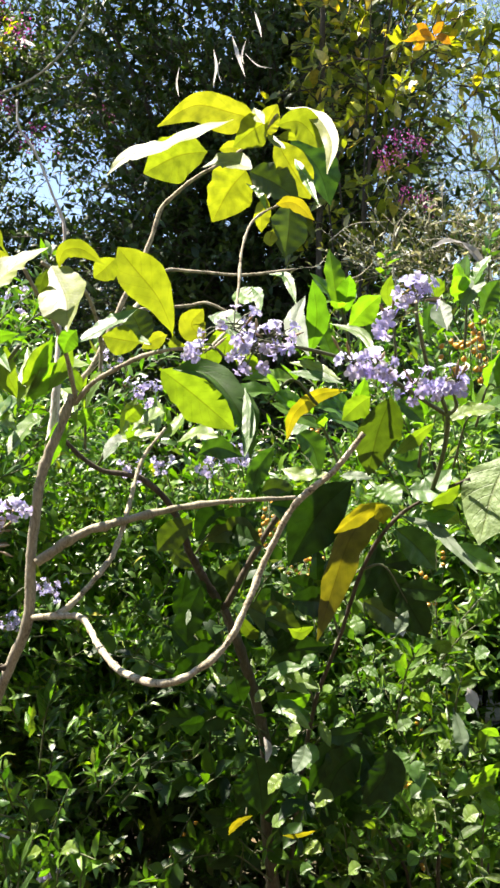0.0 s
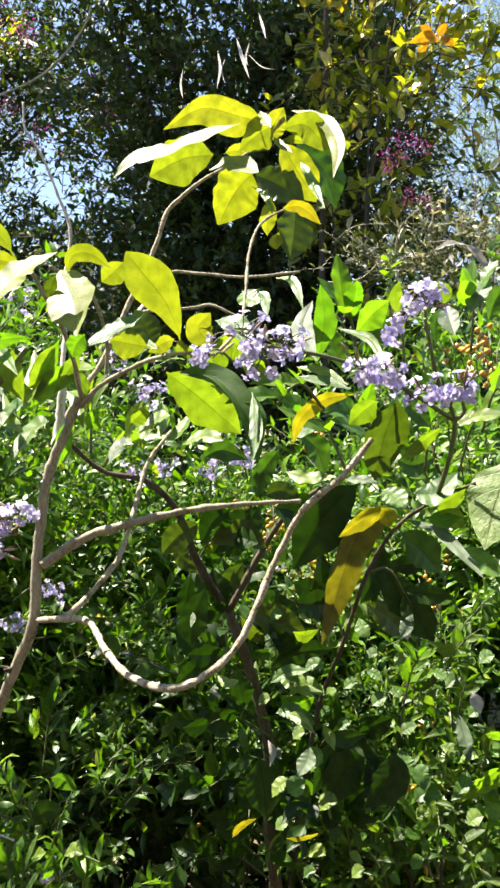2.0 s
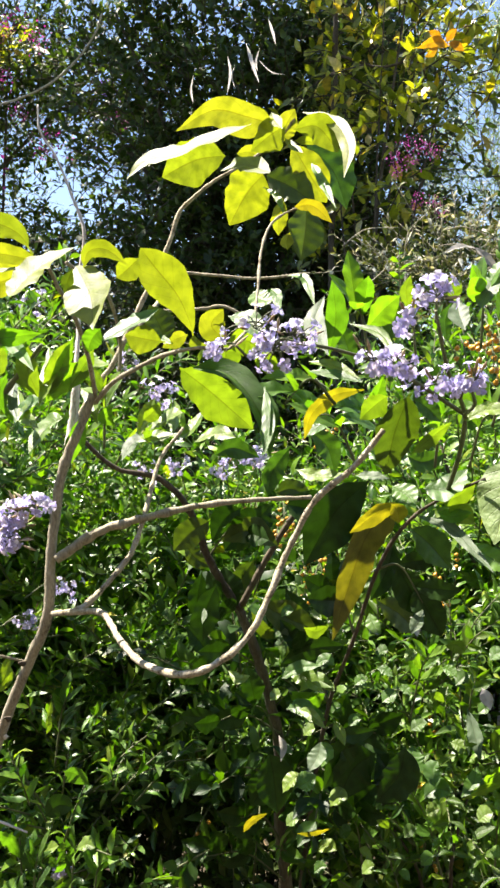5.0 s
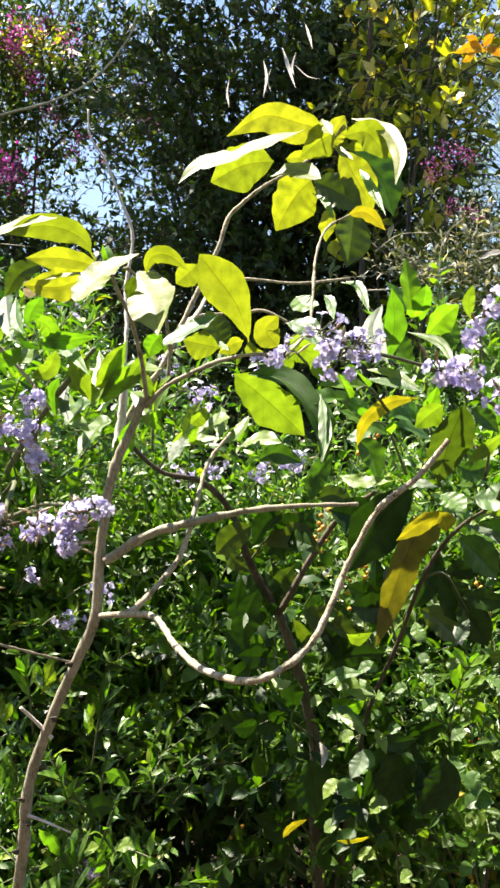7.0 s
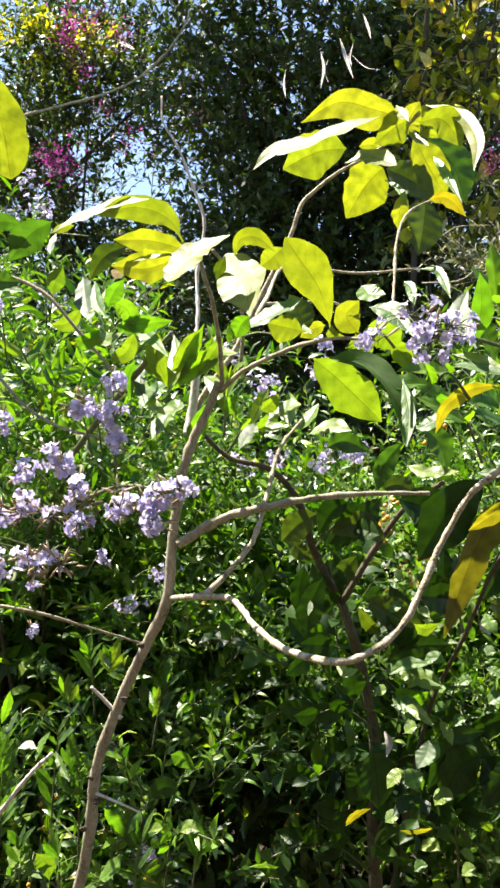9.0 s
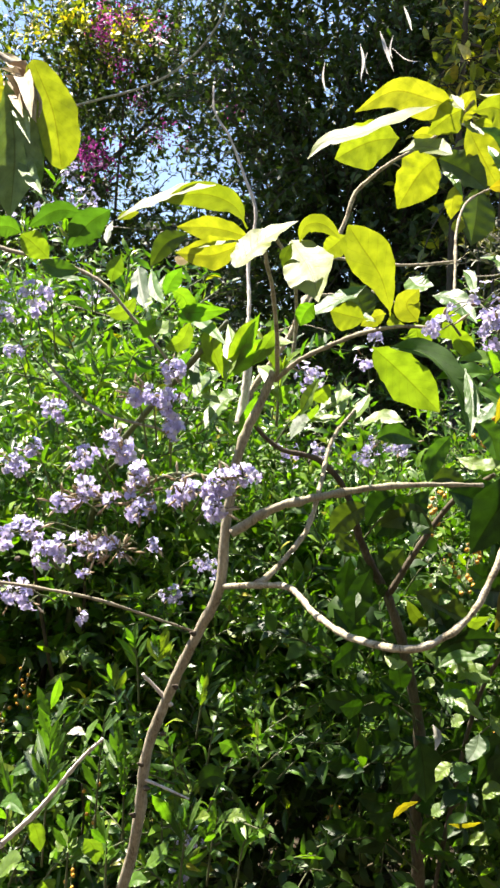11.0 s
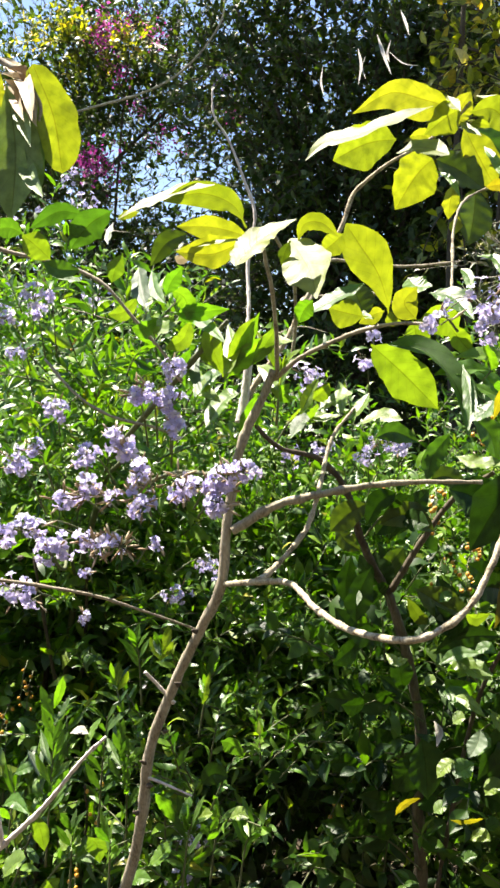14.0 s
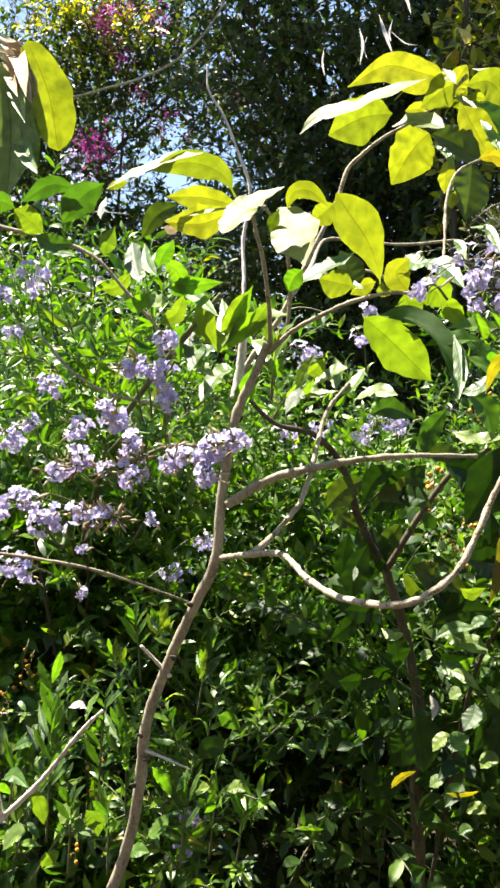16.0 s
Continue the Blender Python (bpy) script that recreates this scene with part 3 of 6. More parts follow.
for k, x in enumerate((-5.0, -3.4, -1.8, -0.2, 1.4, 3.0, 4.6)):
    far = thing("background_shrub", (x, 9.3, 0), "dense dark green shrub closing the garden behind", "shrub", "background shrubs")
    stems(far, 50 + k, (x, 9.3, 0), (x, 9.3, 1.6), (1.1, 0.7, 1.7), 4, 0.03, BROWN)
    crown(far, 50 + k, 800, (x, 9.3, 1.6), (1.15, 0.75, 1.7 + 0.3 * math.sin(k * 2.1)), SHADY, 0.5, 5, 0.12, 0.5, BROWN, 0, 0.4, 0.005)


crown(hedge_back_right, 27, 260, (0.88, 3.55, 2.27), (0.55, 0.3, 0.17), BRUSH, 0.2, 5, 0.042, 0.3, BARK, 0, 0.1, 0.002, 0.1, "foliage", 1.9, jitter=0.9)
for pts in ([(0.231, 3.000, 2.083), (0.349, 3.000, 2.091), (0.399, 3.000, 2.120), (0.429, 3.000, 2.160), (0.410, 3.000, 2.200)], [(0.892, 3.100, 2.197), (0.790, 3.100, 2.219), (0.709, 3.100, 2.250), (0.617, 3.100, 2.245)], [(0.687, 3.000, 2.226), (0.765, 3.000, 2.176), (0.827, 3.000, 2.086)],
            [(0.507, 3.000, 2.040), (0.489, 3.000, 2.179), (0.509, 3.000, 2.278), (0.569, 3.000, 2.337)], [(0.668, 3.200, 2.328), (0.753, 3.200, 2.338), (0.879, 3.200, 2.284), (0.942, 3.200, 2.272)], [(0.296, 3.300, 2.294), (0.384, 3.300, 2.358), (0.515, 3.300, 2.367)]):
    branch(hedge_back_right, pts, 0.003, 0.0014, BARK, "bare_twig", 5, 5, 0.2)
for a, b in (((0.742, 3.000, 2.212), (0.627, 3.000, 2.195)), ((0.730, 3.000, 2.216), (0.820, 3.000, 2.116)), ((0.789, 3.000, 2.166), (0.839, 3.000, 2.076))):
    big_leaf(hedge_back_right, a, b, 0.24, LIT, PAPER, 0.1, 0.4, label="bleached dry leaf")
for pts in ([(-1.041, 2.600, 2.135), (-0.949, 2.600, 2.145), (-0.839, 2.600, 2.137)], [(-1.114, 2.400, 1.816), (-1.029, 2.400, 1.867), (-0.926, 2.400, 1.853), (-0.806, 2.400, 1.822)], [(-1.085, 2.200, 1.571), (-0.990, 2.200, 1.590), (-0.879, 2.200, 1.578)], [(-0.365, 2.300, 1.770), (-0.274, 2.300, 1.803), (-0.197, 2.300, 1.789)]):
    branch(hedge_left, pts, 0.0028, 0.0012, BARK, "bare_twig", 5, 5, 0.2)


# ---- the large-leaved sapling in front ----
sapling = thing("sapling", (-0.56, 1.42, 0), "slender grey-stemmed sapling with large sunlit yellow-green leaves", "sapling")
branch(sapling, [(-0.56, 1.42, -0.05), (-0.57, 1.38, 0.4)] + [(-0.451, 1.330, 0.761), (-0.420, 1.300, 0.892), (-0.406, 1.280, 1.005), (-0.364, 1.260, 1.121), (-0.327, 1.240, 1.201), (-0.296, 1.220, 1.270)] + [(-0.290, 1.215, 1.360), (-0.277, 1.210, 1.452), (-0.265, 1.210, 1.495), (-0.245, 1.210, 1.539), (-0.230, 1.210, 1.580)], 0.0094, 0.0060, BARK, "trunk", 14, 8, 0.2)
branch(sapling, [(-0.029, 1.000, 1.616), (-0.004, 1.060, 1.655), (0.002, 1.100, 1.701), (0.006, 1.140, 1.759), (0.017, 1.170, 1.801), (0.034, 1.190, 1.822), (0.058, 1.200, 1.836)], 0.0020, 0.0014, PALE, n=12, rough=0.6)
# short whitened branch paints the sunlit strip on the trunk's left side
branch(sapling, [(-0.292, 1.330, 1.507), (-0.288, 1.333, 1.531), (-0.283, 1.335, 1.594), (-0.278, 1.345, 1.635)], 0.0085, 0.0058, BLEACHED, n=8)
branch(sapling, [(-0.288, 1.345, 1.516), (-0.278, 1.350, 1.560), (-0.249, 1.350, 1.605), (-0.221, 1.355, 1.652), (-0.194, 1.365, 1.717), (-0.161, 1.380, 1.793), (-0.143, 1.390, 1.840), (-0.130, 1.400, 1.886), (-0.114, 1.405, 1.906), (-0.075, 1.420, 1.944), (-0.028, 1.440, 1.977), (0.033, 1.460, 2.028), (0.060, 1.460, 2.063)], 0.0050, 0.0022, PALE, n=10, rough=0.3)
branch(sapling, [(-0.214, 1.320, 1.598), (-0.208, 1.300, 1.665), (-0.206, 1.200, 1.713), (-0.209, 1.080, 1.716), (-0.211, 0.980, 1.711)], 0.0030, 0.0020, BARK)
branch(sapling, [(-0.225, 1.210, 1.568), (-0.221, 1.140, 1.622), (-0.220, 1.050, 1.667), (-0.221, 0.990, 1.682), (-0.220, 0.940, 1.696)], 0.0034, 0.0020, BARK, rough=0.4)
branch(sapling, [(-0.227, 1.210, 1.568), (-0.190, 1.150, 1.591), (-0.133, 1.080, 1.610), (-0.101, 1.040, 1.616), (-0.065, 1.000, 1.617), (-0.030, 0.980, 1.613)], 0.0036, 0.0016, BARK, rough=0.45)
branch(sapling, [(-0.383, 1.480, 2.099), (-0.378, 1.475, 2.052), (-0.349, 1.470, 2.005), (-0.320, 1.460, 1.937), (-0.296, 1.450, 1.869), (-0.302, 1.430, 1.779), (-0.294, 1.400, 1.698), (-0.292, 1.360, 1.601)], 0.0014, 0.0036, BLEACHED, n=14, rough=0.4)
branch(sapling, [(-0.281, 1.210, 1.349), (-0.222, 1.210, 1.387), (-0.161, 1.220, 1.405), (-0.077, 1.250, 1.422), (0.003, 1.280, 1.428), (0.079, 1.320, 1.429)], 0.0072, 0.0026, BARK, n=12, rough=0.4)
branch(sapling, [(-0.296, 1.225, 1.270), (-0.225, 1.120, 1.293), (-0.183, 1.050, 1.303), (-0.149, 0.970, 1.290), (-0.110, 0.880, 1.287), (-0.061, 0.800, 1.297), (-0.028, 0.800, 1.309), (-0.001, 0.810, 1.332), (0.017, 0.820, 1.366), (0.033, 0.830, 1.403), (0.059, 0.830, 1.451), (0.096, 0.830, 1.484), (0.124, 0.830, 1.518)], 0.0041, 0.0026, PALE, n=18, rough=0.38)
branch(sapling, [(-0.233, 1.130, 1.291), (-0.205, 1.160, 1.318), (-0.174, 1.200, 1.361), (-0.160, 1.240, 1.416), (-0.147, 1.290, 1.486), (-0.115, 1.320, 1.535)], 0.0046, 0.0024, PALE, n=14, rough=0.5)
branch(sapling, [(-0.411, 1.250, 1.129), (-0.394, 1.260, 1.109), (-0.368, 1.265, 1.081)], 0.0018, 0.0036, BLEACHED, "stub")
branch(sapling, [(-0.420, 1.290, 0.959), (-0.382, 1.270, 0.958), (-0.334, 1.250, 0.951)], 0.0028, 0.0014, BLEACHED, "stub")
branch(sapling, [(-0.329, 1.240, 1.198), (-0.364, 1.180, 1.224), (-0.408, 1.130, 1.249), (-0.447, 1.100, 1.266), (-0.517, 1.080, 1.279), (-0.574, 1.070, 1.285), (-0.631, 1.060, 1.289)], 0.0016, 0.0024, BARK, rough=0.5)
branch(sapling, [(-0.213, 1.340, 1.666), (-0.199, 1.600, 1.767), (-0.192, 1.950, 1.902), (-0.111, 1.980, 1.907), (-0.008, 1.980, 1.899), (0.110, 2.000, 1.915)], 0.0045, 0.003, PALE)
branch(sapling, [(-0.206, 1.400, 1.703), (-0.223, 1.800, 1.792), (-0.131, 1.900, 1.816), (-0.088, 1.900, 1.822), (-0.032, 1.900, 1.796)], 0.004, 0.003, PALE)

for spot, end in zip([(-0.331, 1.222, 1.200), (-0.358, 1.245, 1.115), (-0.382, 1.268, 1.037), (-0.412, 1.278, 0.984), (-0.406, 1.280, 0.948), (-0.425, 1.288, 0.902), (-0.592, 1.200, 1.296)], [(-0.335, 1.212, 1.204), (-0.362, 1.235, 1.120), (-0.374, 1.258, 1.042), (-0.418, 1.268, 0.989), (-0.397, 1.268, 0.953), (-0.428, 1.276, 0.908), (-0.583, 1.190, 1.299)]):
    mid = Vector(spot).lerp(Vector(end), 0.5)
    branch(sapling, [spot, mid, end], 0.0042, 0.0016, BROWN, "knot", 8, 4, 0.4)

T = sapling
# leaves of the top cluster
blade(T, ((0.026, 1.453, 2.018), (0.014, 1.436, 2.043), (-0.022, 1.420, 2.051), (-0.075, 1.402, 2.054), (-0.134, 1.399, 2.020)), 0.059, GLOW, YOUNG, neck=0.18, peak=0.45, wide=(1.2, 0.75))
blade(T, ((-0.010, 1.334, 2.004), (-0.067, 1.338, 1.985), (-0.128, 1.344, 1.964), (-0.176, 1.358, 1.958), (-0.204, 1.338, 1.923)), 0.050, LIT, YOUNG, neck=0.04, peak=0.45)
blade(T, ((-0.059, 1.485, 2.009), (-0.109, 1.475, 1.998), (-0.166, 1.470, 1.968)), 0.078, GLOW, YOUNG, neck=0.02, peak=0.55)
blade(T, ((0.018, 1.353, 1.935), (-0.020, 1.388, 1.960), (-0.062, 1.401, 1.955)), 0.044, LIT, YOUNG, neck=0.0, peak=0.5)
blade(T, ((0.006, 1.522, 1.988), (-0.023, 1.527, 1.956), (-0.055, 1.541, 1.904)), 0.087, GLOW, YOUNG, neck=0.02, peak=0.45)
blade(T, ((0.044, 1.444, 2.043), (0.020, 1.442, 2.028), (-0.014, 1.443, 2.001)), 0.054, GLOW, YOUNG, neck=0.03)
blade(T, ((0.039, 1.468, 2.025), (0.045, 1.460, 2.049), (0.060, 1.453, 2.075)), 0.040, GLOW, YOUNG)
blade(T, ((0.038, 1.395, 2.020), (0.027, 1.421, 2.043), (0.021, 1.444, 2.066)), 0.021, LIT, YOUNG)
blade(T, ((0.057, 1.438, 2.035), (0.098, 1.445, 2.041), (0.134, 1.468, 2.007)), 0.048, GLOW, YOUNG, neck=0.04, peak=0.55)
blade(T, ((0.076, 1.511, 2.093), (0.123, 1.454, 2.056), (0.143, 1.379, 1.985), (0.131, 1.320, 1.915)), 0.027, LIT, YOUNG, neck=0.02)
blade(T, ((0.053, 1.502, 2.040), (0.084, 1.529, 1.997), (0.120, 1.561, 1.949)), 0.064, GLOW, YOUNG, neck=0.06, peak=0.55)
blade(T, ((0.043, 1.446, 2.023), (0.056, 1.420, 2.000), (0.071, 1.395, 1.980)), 0.014, LIT, YOUNG)
blade(T, ((0.089, 1.486, 1.995), (0.103, 1.439, 1.952), (0.122, 1.369, 1.882)), 0.016, LIT, FRESH, neck=0.02)
# the side-facing leaves get darker greens, shade put into their colour
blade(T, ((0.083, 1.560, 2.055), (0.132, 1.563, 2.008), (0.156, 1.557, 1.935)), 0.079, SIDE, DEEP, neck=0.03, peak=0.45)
blade(T, ((0.012, 1.512, 1.983), (0.058, 1.521, 1.964), (0.098, 1.528, 1.934)), 0.072, SIDE, DUSKY, neck=0.02, peak=0.45)
blade(T, ((0.083, 1.533, 1.943), (0.080, 1.522, 1.885), (0.071, 1.515, 1.833)), 0.069, SIDE, DUSKY, neck=0.02, peak=0.5)
blade(T, ((0.039, 1.449, 1.924), (0.033, 1.460, 1.895), (0.032, 1.472, 1.867)), 0.030, GLOW, YOUNG)
blade(T, ((0.052, 1.495, 1.878), (0.047, 1.500, 1.864), (0.048, 1.506, 1.851)), 0.026, GLOW, YOUNG)
blade(T, ((0.007, 1.457, 1.945), (0.029, 1.425, 1.920), (0.041, 1.381, 1.876)), 0.011, LIT, FRESH)
blade(T, ((-0.001, 1.476, 2.005), (-0.018, 1.469, 2.009), (-0.038, 1.465, 2.005)), 0.025, GLOW, YOUNG)
blade(T, ((0.059, 1.454, 2.022), (0.078, 1.459, 2.024), (0.099, 1.467, 2.021)), 0.014, GLOW, YOUNG)
blade(T, ((0.052, 1.185, 1.832), (0.076, 1.189, 1.834), (0.104, 1.206, 1.815)), 0.019, GLOW, YELLOW, neck=0.02, label="curled yellow leaf")
# leaves of the whorl on the near shoot
blade(T, ((-0.240, 0.949, 1.713), (-0.255, 0.935, 1.735), (-0.288, 0.922, 1.743), (-0.328, 0.915, 1.733)), 0.030, GLOW, YOUNG, neck=0.12, peak=0.55)
blade(T, ((-0.268, 0.895, 1.744), (-0.310, 0.913, 1.743), (-0.345, 0.918, 1.732), (-0.378, 0.915, 1.713)), 0.025, LIT, YOUNG, neck=0.0, peak=0.5)
blade(T, ((-0.359, 0.932, 1.726), (-0.372, 0.930, 1.722), (-0.382, 0.929, 1.717)), 0.010, GLOW, YOUNG)
blade(T, ((-0.243, 0.991, 1.714), (-0.282, 0.979, 1.721), (-0.324, 0.970, 1.720)), 0.028, GLOW, YOUNG, neck=0.02, peak=0.5)
# darker blade paints the shaded outer half of the leaf before it
blade(T, ((-0.325, 1.031, 1.727), (-0.350, 1.030, 1.715), (-0.368, 1.029, 1.687)), 0.025, SIDE, DUSKY, neck=0.0)
blade(T, ((-0.241, 0.947, 1.698), (-0.277, 0.945, 1.682), (-0.317, 0.938, 1.683)), 0.037, GLOW, YOUNG, neck=0.02, peak=0.5, wide=(0.75, 1.2))
blade(T, ((-0.237, 0.914, 1.692), (-0.283, 0.934, 1.691), (-0.322, 0.951, 1.688)), 0.010, LIT, YOUNG)
blade(T, ((-0.304, 0.952, 1.681), (-0.313, 0.951, 1.678), (-0.320, 0.948, 1.680)), 0.012, GLOW, DRY, label="withered brown leaf tip")
blade(T, ((-0.238, 0.860, 1.651), (-0.215, 0.876, 1.682), (-0.179, 0.881, 1.704)), 0.046, LIT, YOUNG, neck=0.0, peak=0.42)
blade(T, ((-0.190, 0.938, 1.698), (-0.165, 0.889, 1.656), (-0.154, 0.852, 1.617)), 0.048, LIT, YOUNG, neck=0.01, peak=0.45, fold=0.1)
blade(T, ((-0.187, 0.907, 1.688), (-0.193, 0.910, 1.675), (-0.194, 0.913, 1.660)), 0.013, SIDE, DUSKY)
blade(T, ((-0.181, 0.930, 1.691), (-0.174, 0.924, 1.710), (-0.156, 0.928, 1.713), (-0.136, 0.939, 1.700)), 0.019, GLOW, YOUNG, neck=0.08)
blade(T, ((-0.075, 1.075, 1.629), (-0.079, 1.062, 1.653), (-0.092, 1.041, 1.684), (-0.115, 1.017, 1.712), (-0.131, 1.001, 1.732)), 0.050, GLOW, YOUNG, neck=0.16, peak=0.62)
blade(T, ((-0.133, 0.999, 1.720), (-0.145, 1.000, 1.708), (-0.158, 1.001, 1.698)), 0.029, GLOW, YOUNG)
blade(T, ((-0.108, 0.987, 1.660), (-0.141, 0.980, 1.640), (-0.181, 0.973, 1.617)), 0.030, LIT, FRESH, neck=0.01)
blade(T, ((-0.104, 1.030, 1.626), (-0.113, 1.030, 1.648), (-0.125, 1.030, 1.672)), 0.038, SIDE, DUSKY, neck=0.05)
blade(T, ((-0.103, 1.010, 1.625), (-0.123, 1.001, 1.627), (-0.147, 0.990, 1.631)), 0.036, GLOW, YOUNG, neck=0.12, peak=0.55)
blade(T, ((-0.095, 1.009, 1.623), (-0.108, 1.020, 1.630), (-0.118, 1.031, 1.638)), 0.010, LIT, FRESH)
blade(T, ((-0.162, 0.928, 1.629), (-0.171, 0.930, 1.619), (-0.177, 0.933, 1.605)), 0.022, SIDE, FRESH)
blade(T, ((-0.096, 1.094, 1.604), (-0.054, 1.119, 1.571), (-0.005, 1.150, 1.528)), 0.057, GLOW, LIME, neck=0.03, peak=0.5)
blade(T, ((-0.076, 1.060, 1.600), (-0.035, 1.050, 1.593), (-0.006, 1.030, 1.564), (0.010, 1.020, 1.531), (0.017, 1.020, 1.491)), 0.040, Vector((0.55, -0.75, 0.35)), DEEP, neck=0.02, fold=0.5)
blade(T, ((0.011, 1.037, 1.575), (0.016, 0.999, 1.533), (0.011, 0.967, 1.492)), 0.016, LIT, FRESH)
blade(T, ((-0.082, 1.056, 1.640), (-0.096, 1.052, 1.634), (-0.112, 1.052, 1.624)), 0.022, GLOW, YOUNG)
blade(T, ((-0.059, 1.065, 1.628), (-0.074, 1.059, 1.630), (-0.074, 1.055, 1.640)), 0.014, GLOW, YOUNG)
blade(T, ((-0.040, 1.110, 1.639), (-0.056, 1.097, 1.658), (-0.041, 1.093, 1.677)), 0.036, GLOW, YOUNG, neck=0.04)
blade(T, ((-0.037, 1.091, 1.634), (-0.010, 1.097, 1.637), (0.012, 1.112, 1.619)), 0.041, GLOW, LIME, neck=0.02)
blade(T, ((-0.006, 1.066, 1.629), (0.011, 1.079, 1.611), (0.033, 1.095, 1.590)), 0.025, GLOW, LIME)
blade(T, ((-0.031, 1.024, 1.657), (-0.007, 1.007, 1.649), (0.014, 0.972, 1.618)), 0.028, LIT, FRESH)
blade(T, ((-0.044, 1.113, 1.638), (-0.039, 1.121, 1.622), (-0.045, 1.126, 1.608)), 0.038, GLOW, LIME)
blade(T, ((-0.017, 1.773, 1.830), (0.001, 1.746, 1.808), (0.030, 1.732, 1.805)), 0.053, LIT, FRESH)
blade(T, ((0.019, 1.159, 1.715), (0.027, 1.145, 1.704), (0.030, 1.117, 1.676)), 0.014, LIT, FRESH)

# ---- the brown-stemmed bush between ----
bush = thing("bush", (0.046, 1.75, 0), "shaded dark green bush with a brown stem and broad leaves", "bush")
branch(bush, [(0.046, 1.75, -0.05), (0.046, 1.74, 0.35), (0.045, 1.720, 0.639), (0.033, 1.700, 0.791), (0.034, 1.680, 0.920), (0.015, 1.660, 1.024), (-0.017, 1.620, 1.141), (-0.042, 1.600, 1.209)], 0.0150, 0.008, UMBER, "trunk", 12, 7, 0.25)
branch(bush, [(-0.042, 1.600, 1.209), (-0.090, 1.550, 1.299), (-0.124, 1.500, 1.399), (-0.171, 1.460, 1.453), (-0.241, 1.430, 1.473), (-0.292, 1.400, 1.523)], 0.008, 0.003, BROWN)
branch(bush, [(-0.037, 1.600, 1.214), (0.011, 1.580, 1.305), (0.067, 1.550, 1.394), (0.125, 1.500, 1.441)], 0.0062, 0.004, UMBER)
branch(bush, [(0.063, 1.660, 0.593)] + [(0.095, 1.600, 0.876), (0.120, 1.540, 1.050), (0.154, 1.420, 1.197), (0.182, 1.340, 1.318), (0.217, 1.280, 1.393), (0.268, 1.250, 1.435), (0.317, 1.220, 1.460)], 0.0044, 0.0022, BROWN)
branch(bush, [(0.268, 1.250, 1.435), (0.264, 1.150, 1.490), (0.238, 1.000, 1.540), (0.195, 0.880, 1.575), (0.167, 0.800, 1.624)], 0.0035, 0.0016, STEM)
branch(bush, [(0.238, 1.000, 1.540), (0.225, 0.900, 1.545), (0.206, 0.830, 1.555)], 0.0026, 0.0014, STEM)
branch(bush, [(0.238, 1.000, 1.540), (0.150, 0.940, 1.585), (0.090, 0.910, 1.602), (0.029, 0.870, 1.609), (0.008, 0.860, 1.613)], 0.0026, 0.0014, STEM)
B = bush
crown(bush, 35, 25, (0.206, 1.750, 0.996), (0.2, 0.15, 0.3), FRESH, 0.18, 6, 0.046, 0.38, STEM, 220, 0.2, 0.002, front=1.1)
crown(bush, 31, 26, (0.034, 1.750, 0.883), (0.2, 0.2, 0.34), BROAD, 0.2, 5, 0.055, 0.5, STEM, 290, 0.2, 0.0022, front=1.1)
crown(bush, 33, 27, (0.318, 1.650, 0.972), (0.14, 0.14, 0.34), FRESH, 0.18, 6, 0.044, 0.38, STEM, 240, 0.2, 0.002, front=1.1)
crown(bush, 32, 36, (-0.049, 1.850, 0.991), (0.2, 0.2, 0.38), BROAD, 0.2, 4, 0.06, 0.5, STEM, 0, 0.1, 0.002)
blade(B, ((0.086, 1.018, 1.609), (0.093, 1.001, 1.651), (0.087, 0.982, 1.690)), 0.028, GLOW, FRESH, neck=0.06)
blade(B, ((0.081, 0.956, 1.603), (0.068, 0.995, 1.643), (0.081, 1.022, 1.679)), 0.023, LIT, SILVER, neck=0.04)
blade(B, ((0.042, 1.175, 1.736), (0.064, 1.159, 1.728), (0.075, 1.117, 1.685)), 0.013, LIT, FRESH)
blade(B, ((0.126, 1.003, 1.636), (0.144, 1.000, 1.656), (0.165, 0.997, 1.675)), 0.032, GLOW, FRESH, peak=0.55)
blade(B, ((0.153, 1.027, 1.629), (0.162, 1.030, 1.645), (0.166, 1.033, 1.665)), 0.025, SIDE, DEEP)
blade(B, ((0.166, 0.938, 1.648), (0.161, 0.929, 1.667), (0.165, 0.923, 1.682)), 0.014, GLOW, LIME)
blade(B, ((0.116, 1.030, 1.598), (0.107, 1.030, 1.626), (0.098, 1.030, 1.651)), 0.026, SIDE, DEEP)
blade(B, ((0.151, 0.954, 1.603), (0.141, 0.980, 1.629), (0.108, 1.007, 1.645)), 0.012, LIT, LIME)
blade(B, ((0.240, 1.057, 1.679), (0.237, 1.050, 1.692), (0.227, 1.042, 1.704)), 0.020, GLOW, LIME)
blade(B, ((0.235, 0.983, 1.633), (0.233, 1.001, 1.653), (0.233, 1.018, 1.673)), 0.024, LIT, SILVER)
blade(B, ((0.224, 1.028, 1.628), (0.223, 1.029, 1.651), (0.231, 1.033, 1.673)), 0.016, SIDE, DEEP)
blade(B, ((0.277, 1.084, 1.673), (0.291, 1.102, 1.700), (0.307, 1.115, 1.724)), 0.030, LIT, SILVER)
blade(B, ((0.315, 1.145, 1.671), (0.325, 1.150, 1.698), (0.340, 1.155, 1.721)), 0.028, SIDE, DEEP)
blade(B, ((0.114, 0.949, 1.577), (0.088, 0.972, 1.593), (0.061, 0.990, 1.600)), 0.014, LIT, LIME)
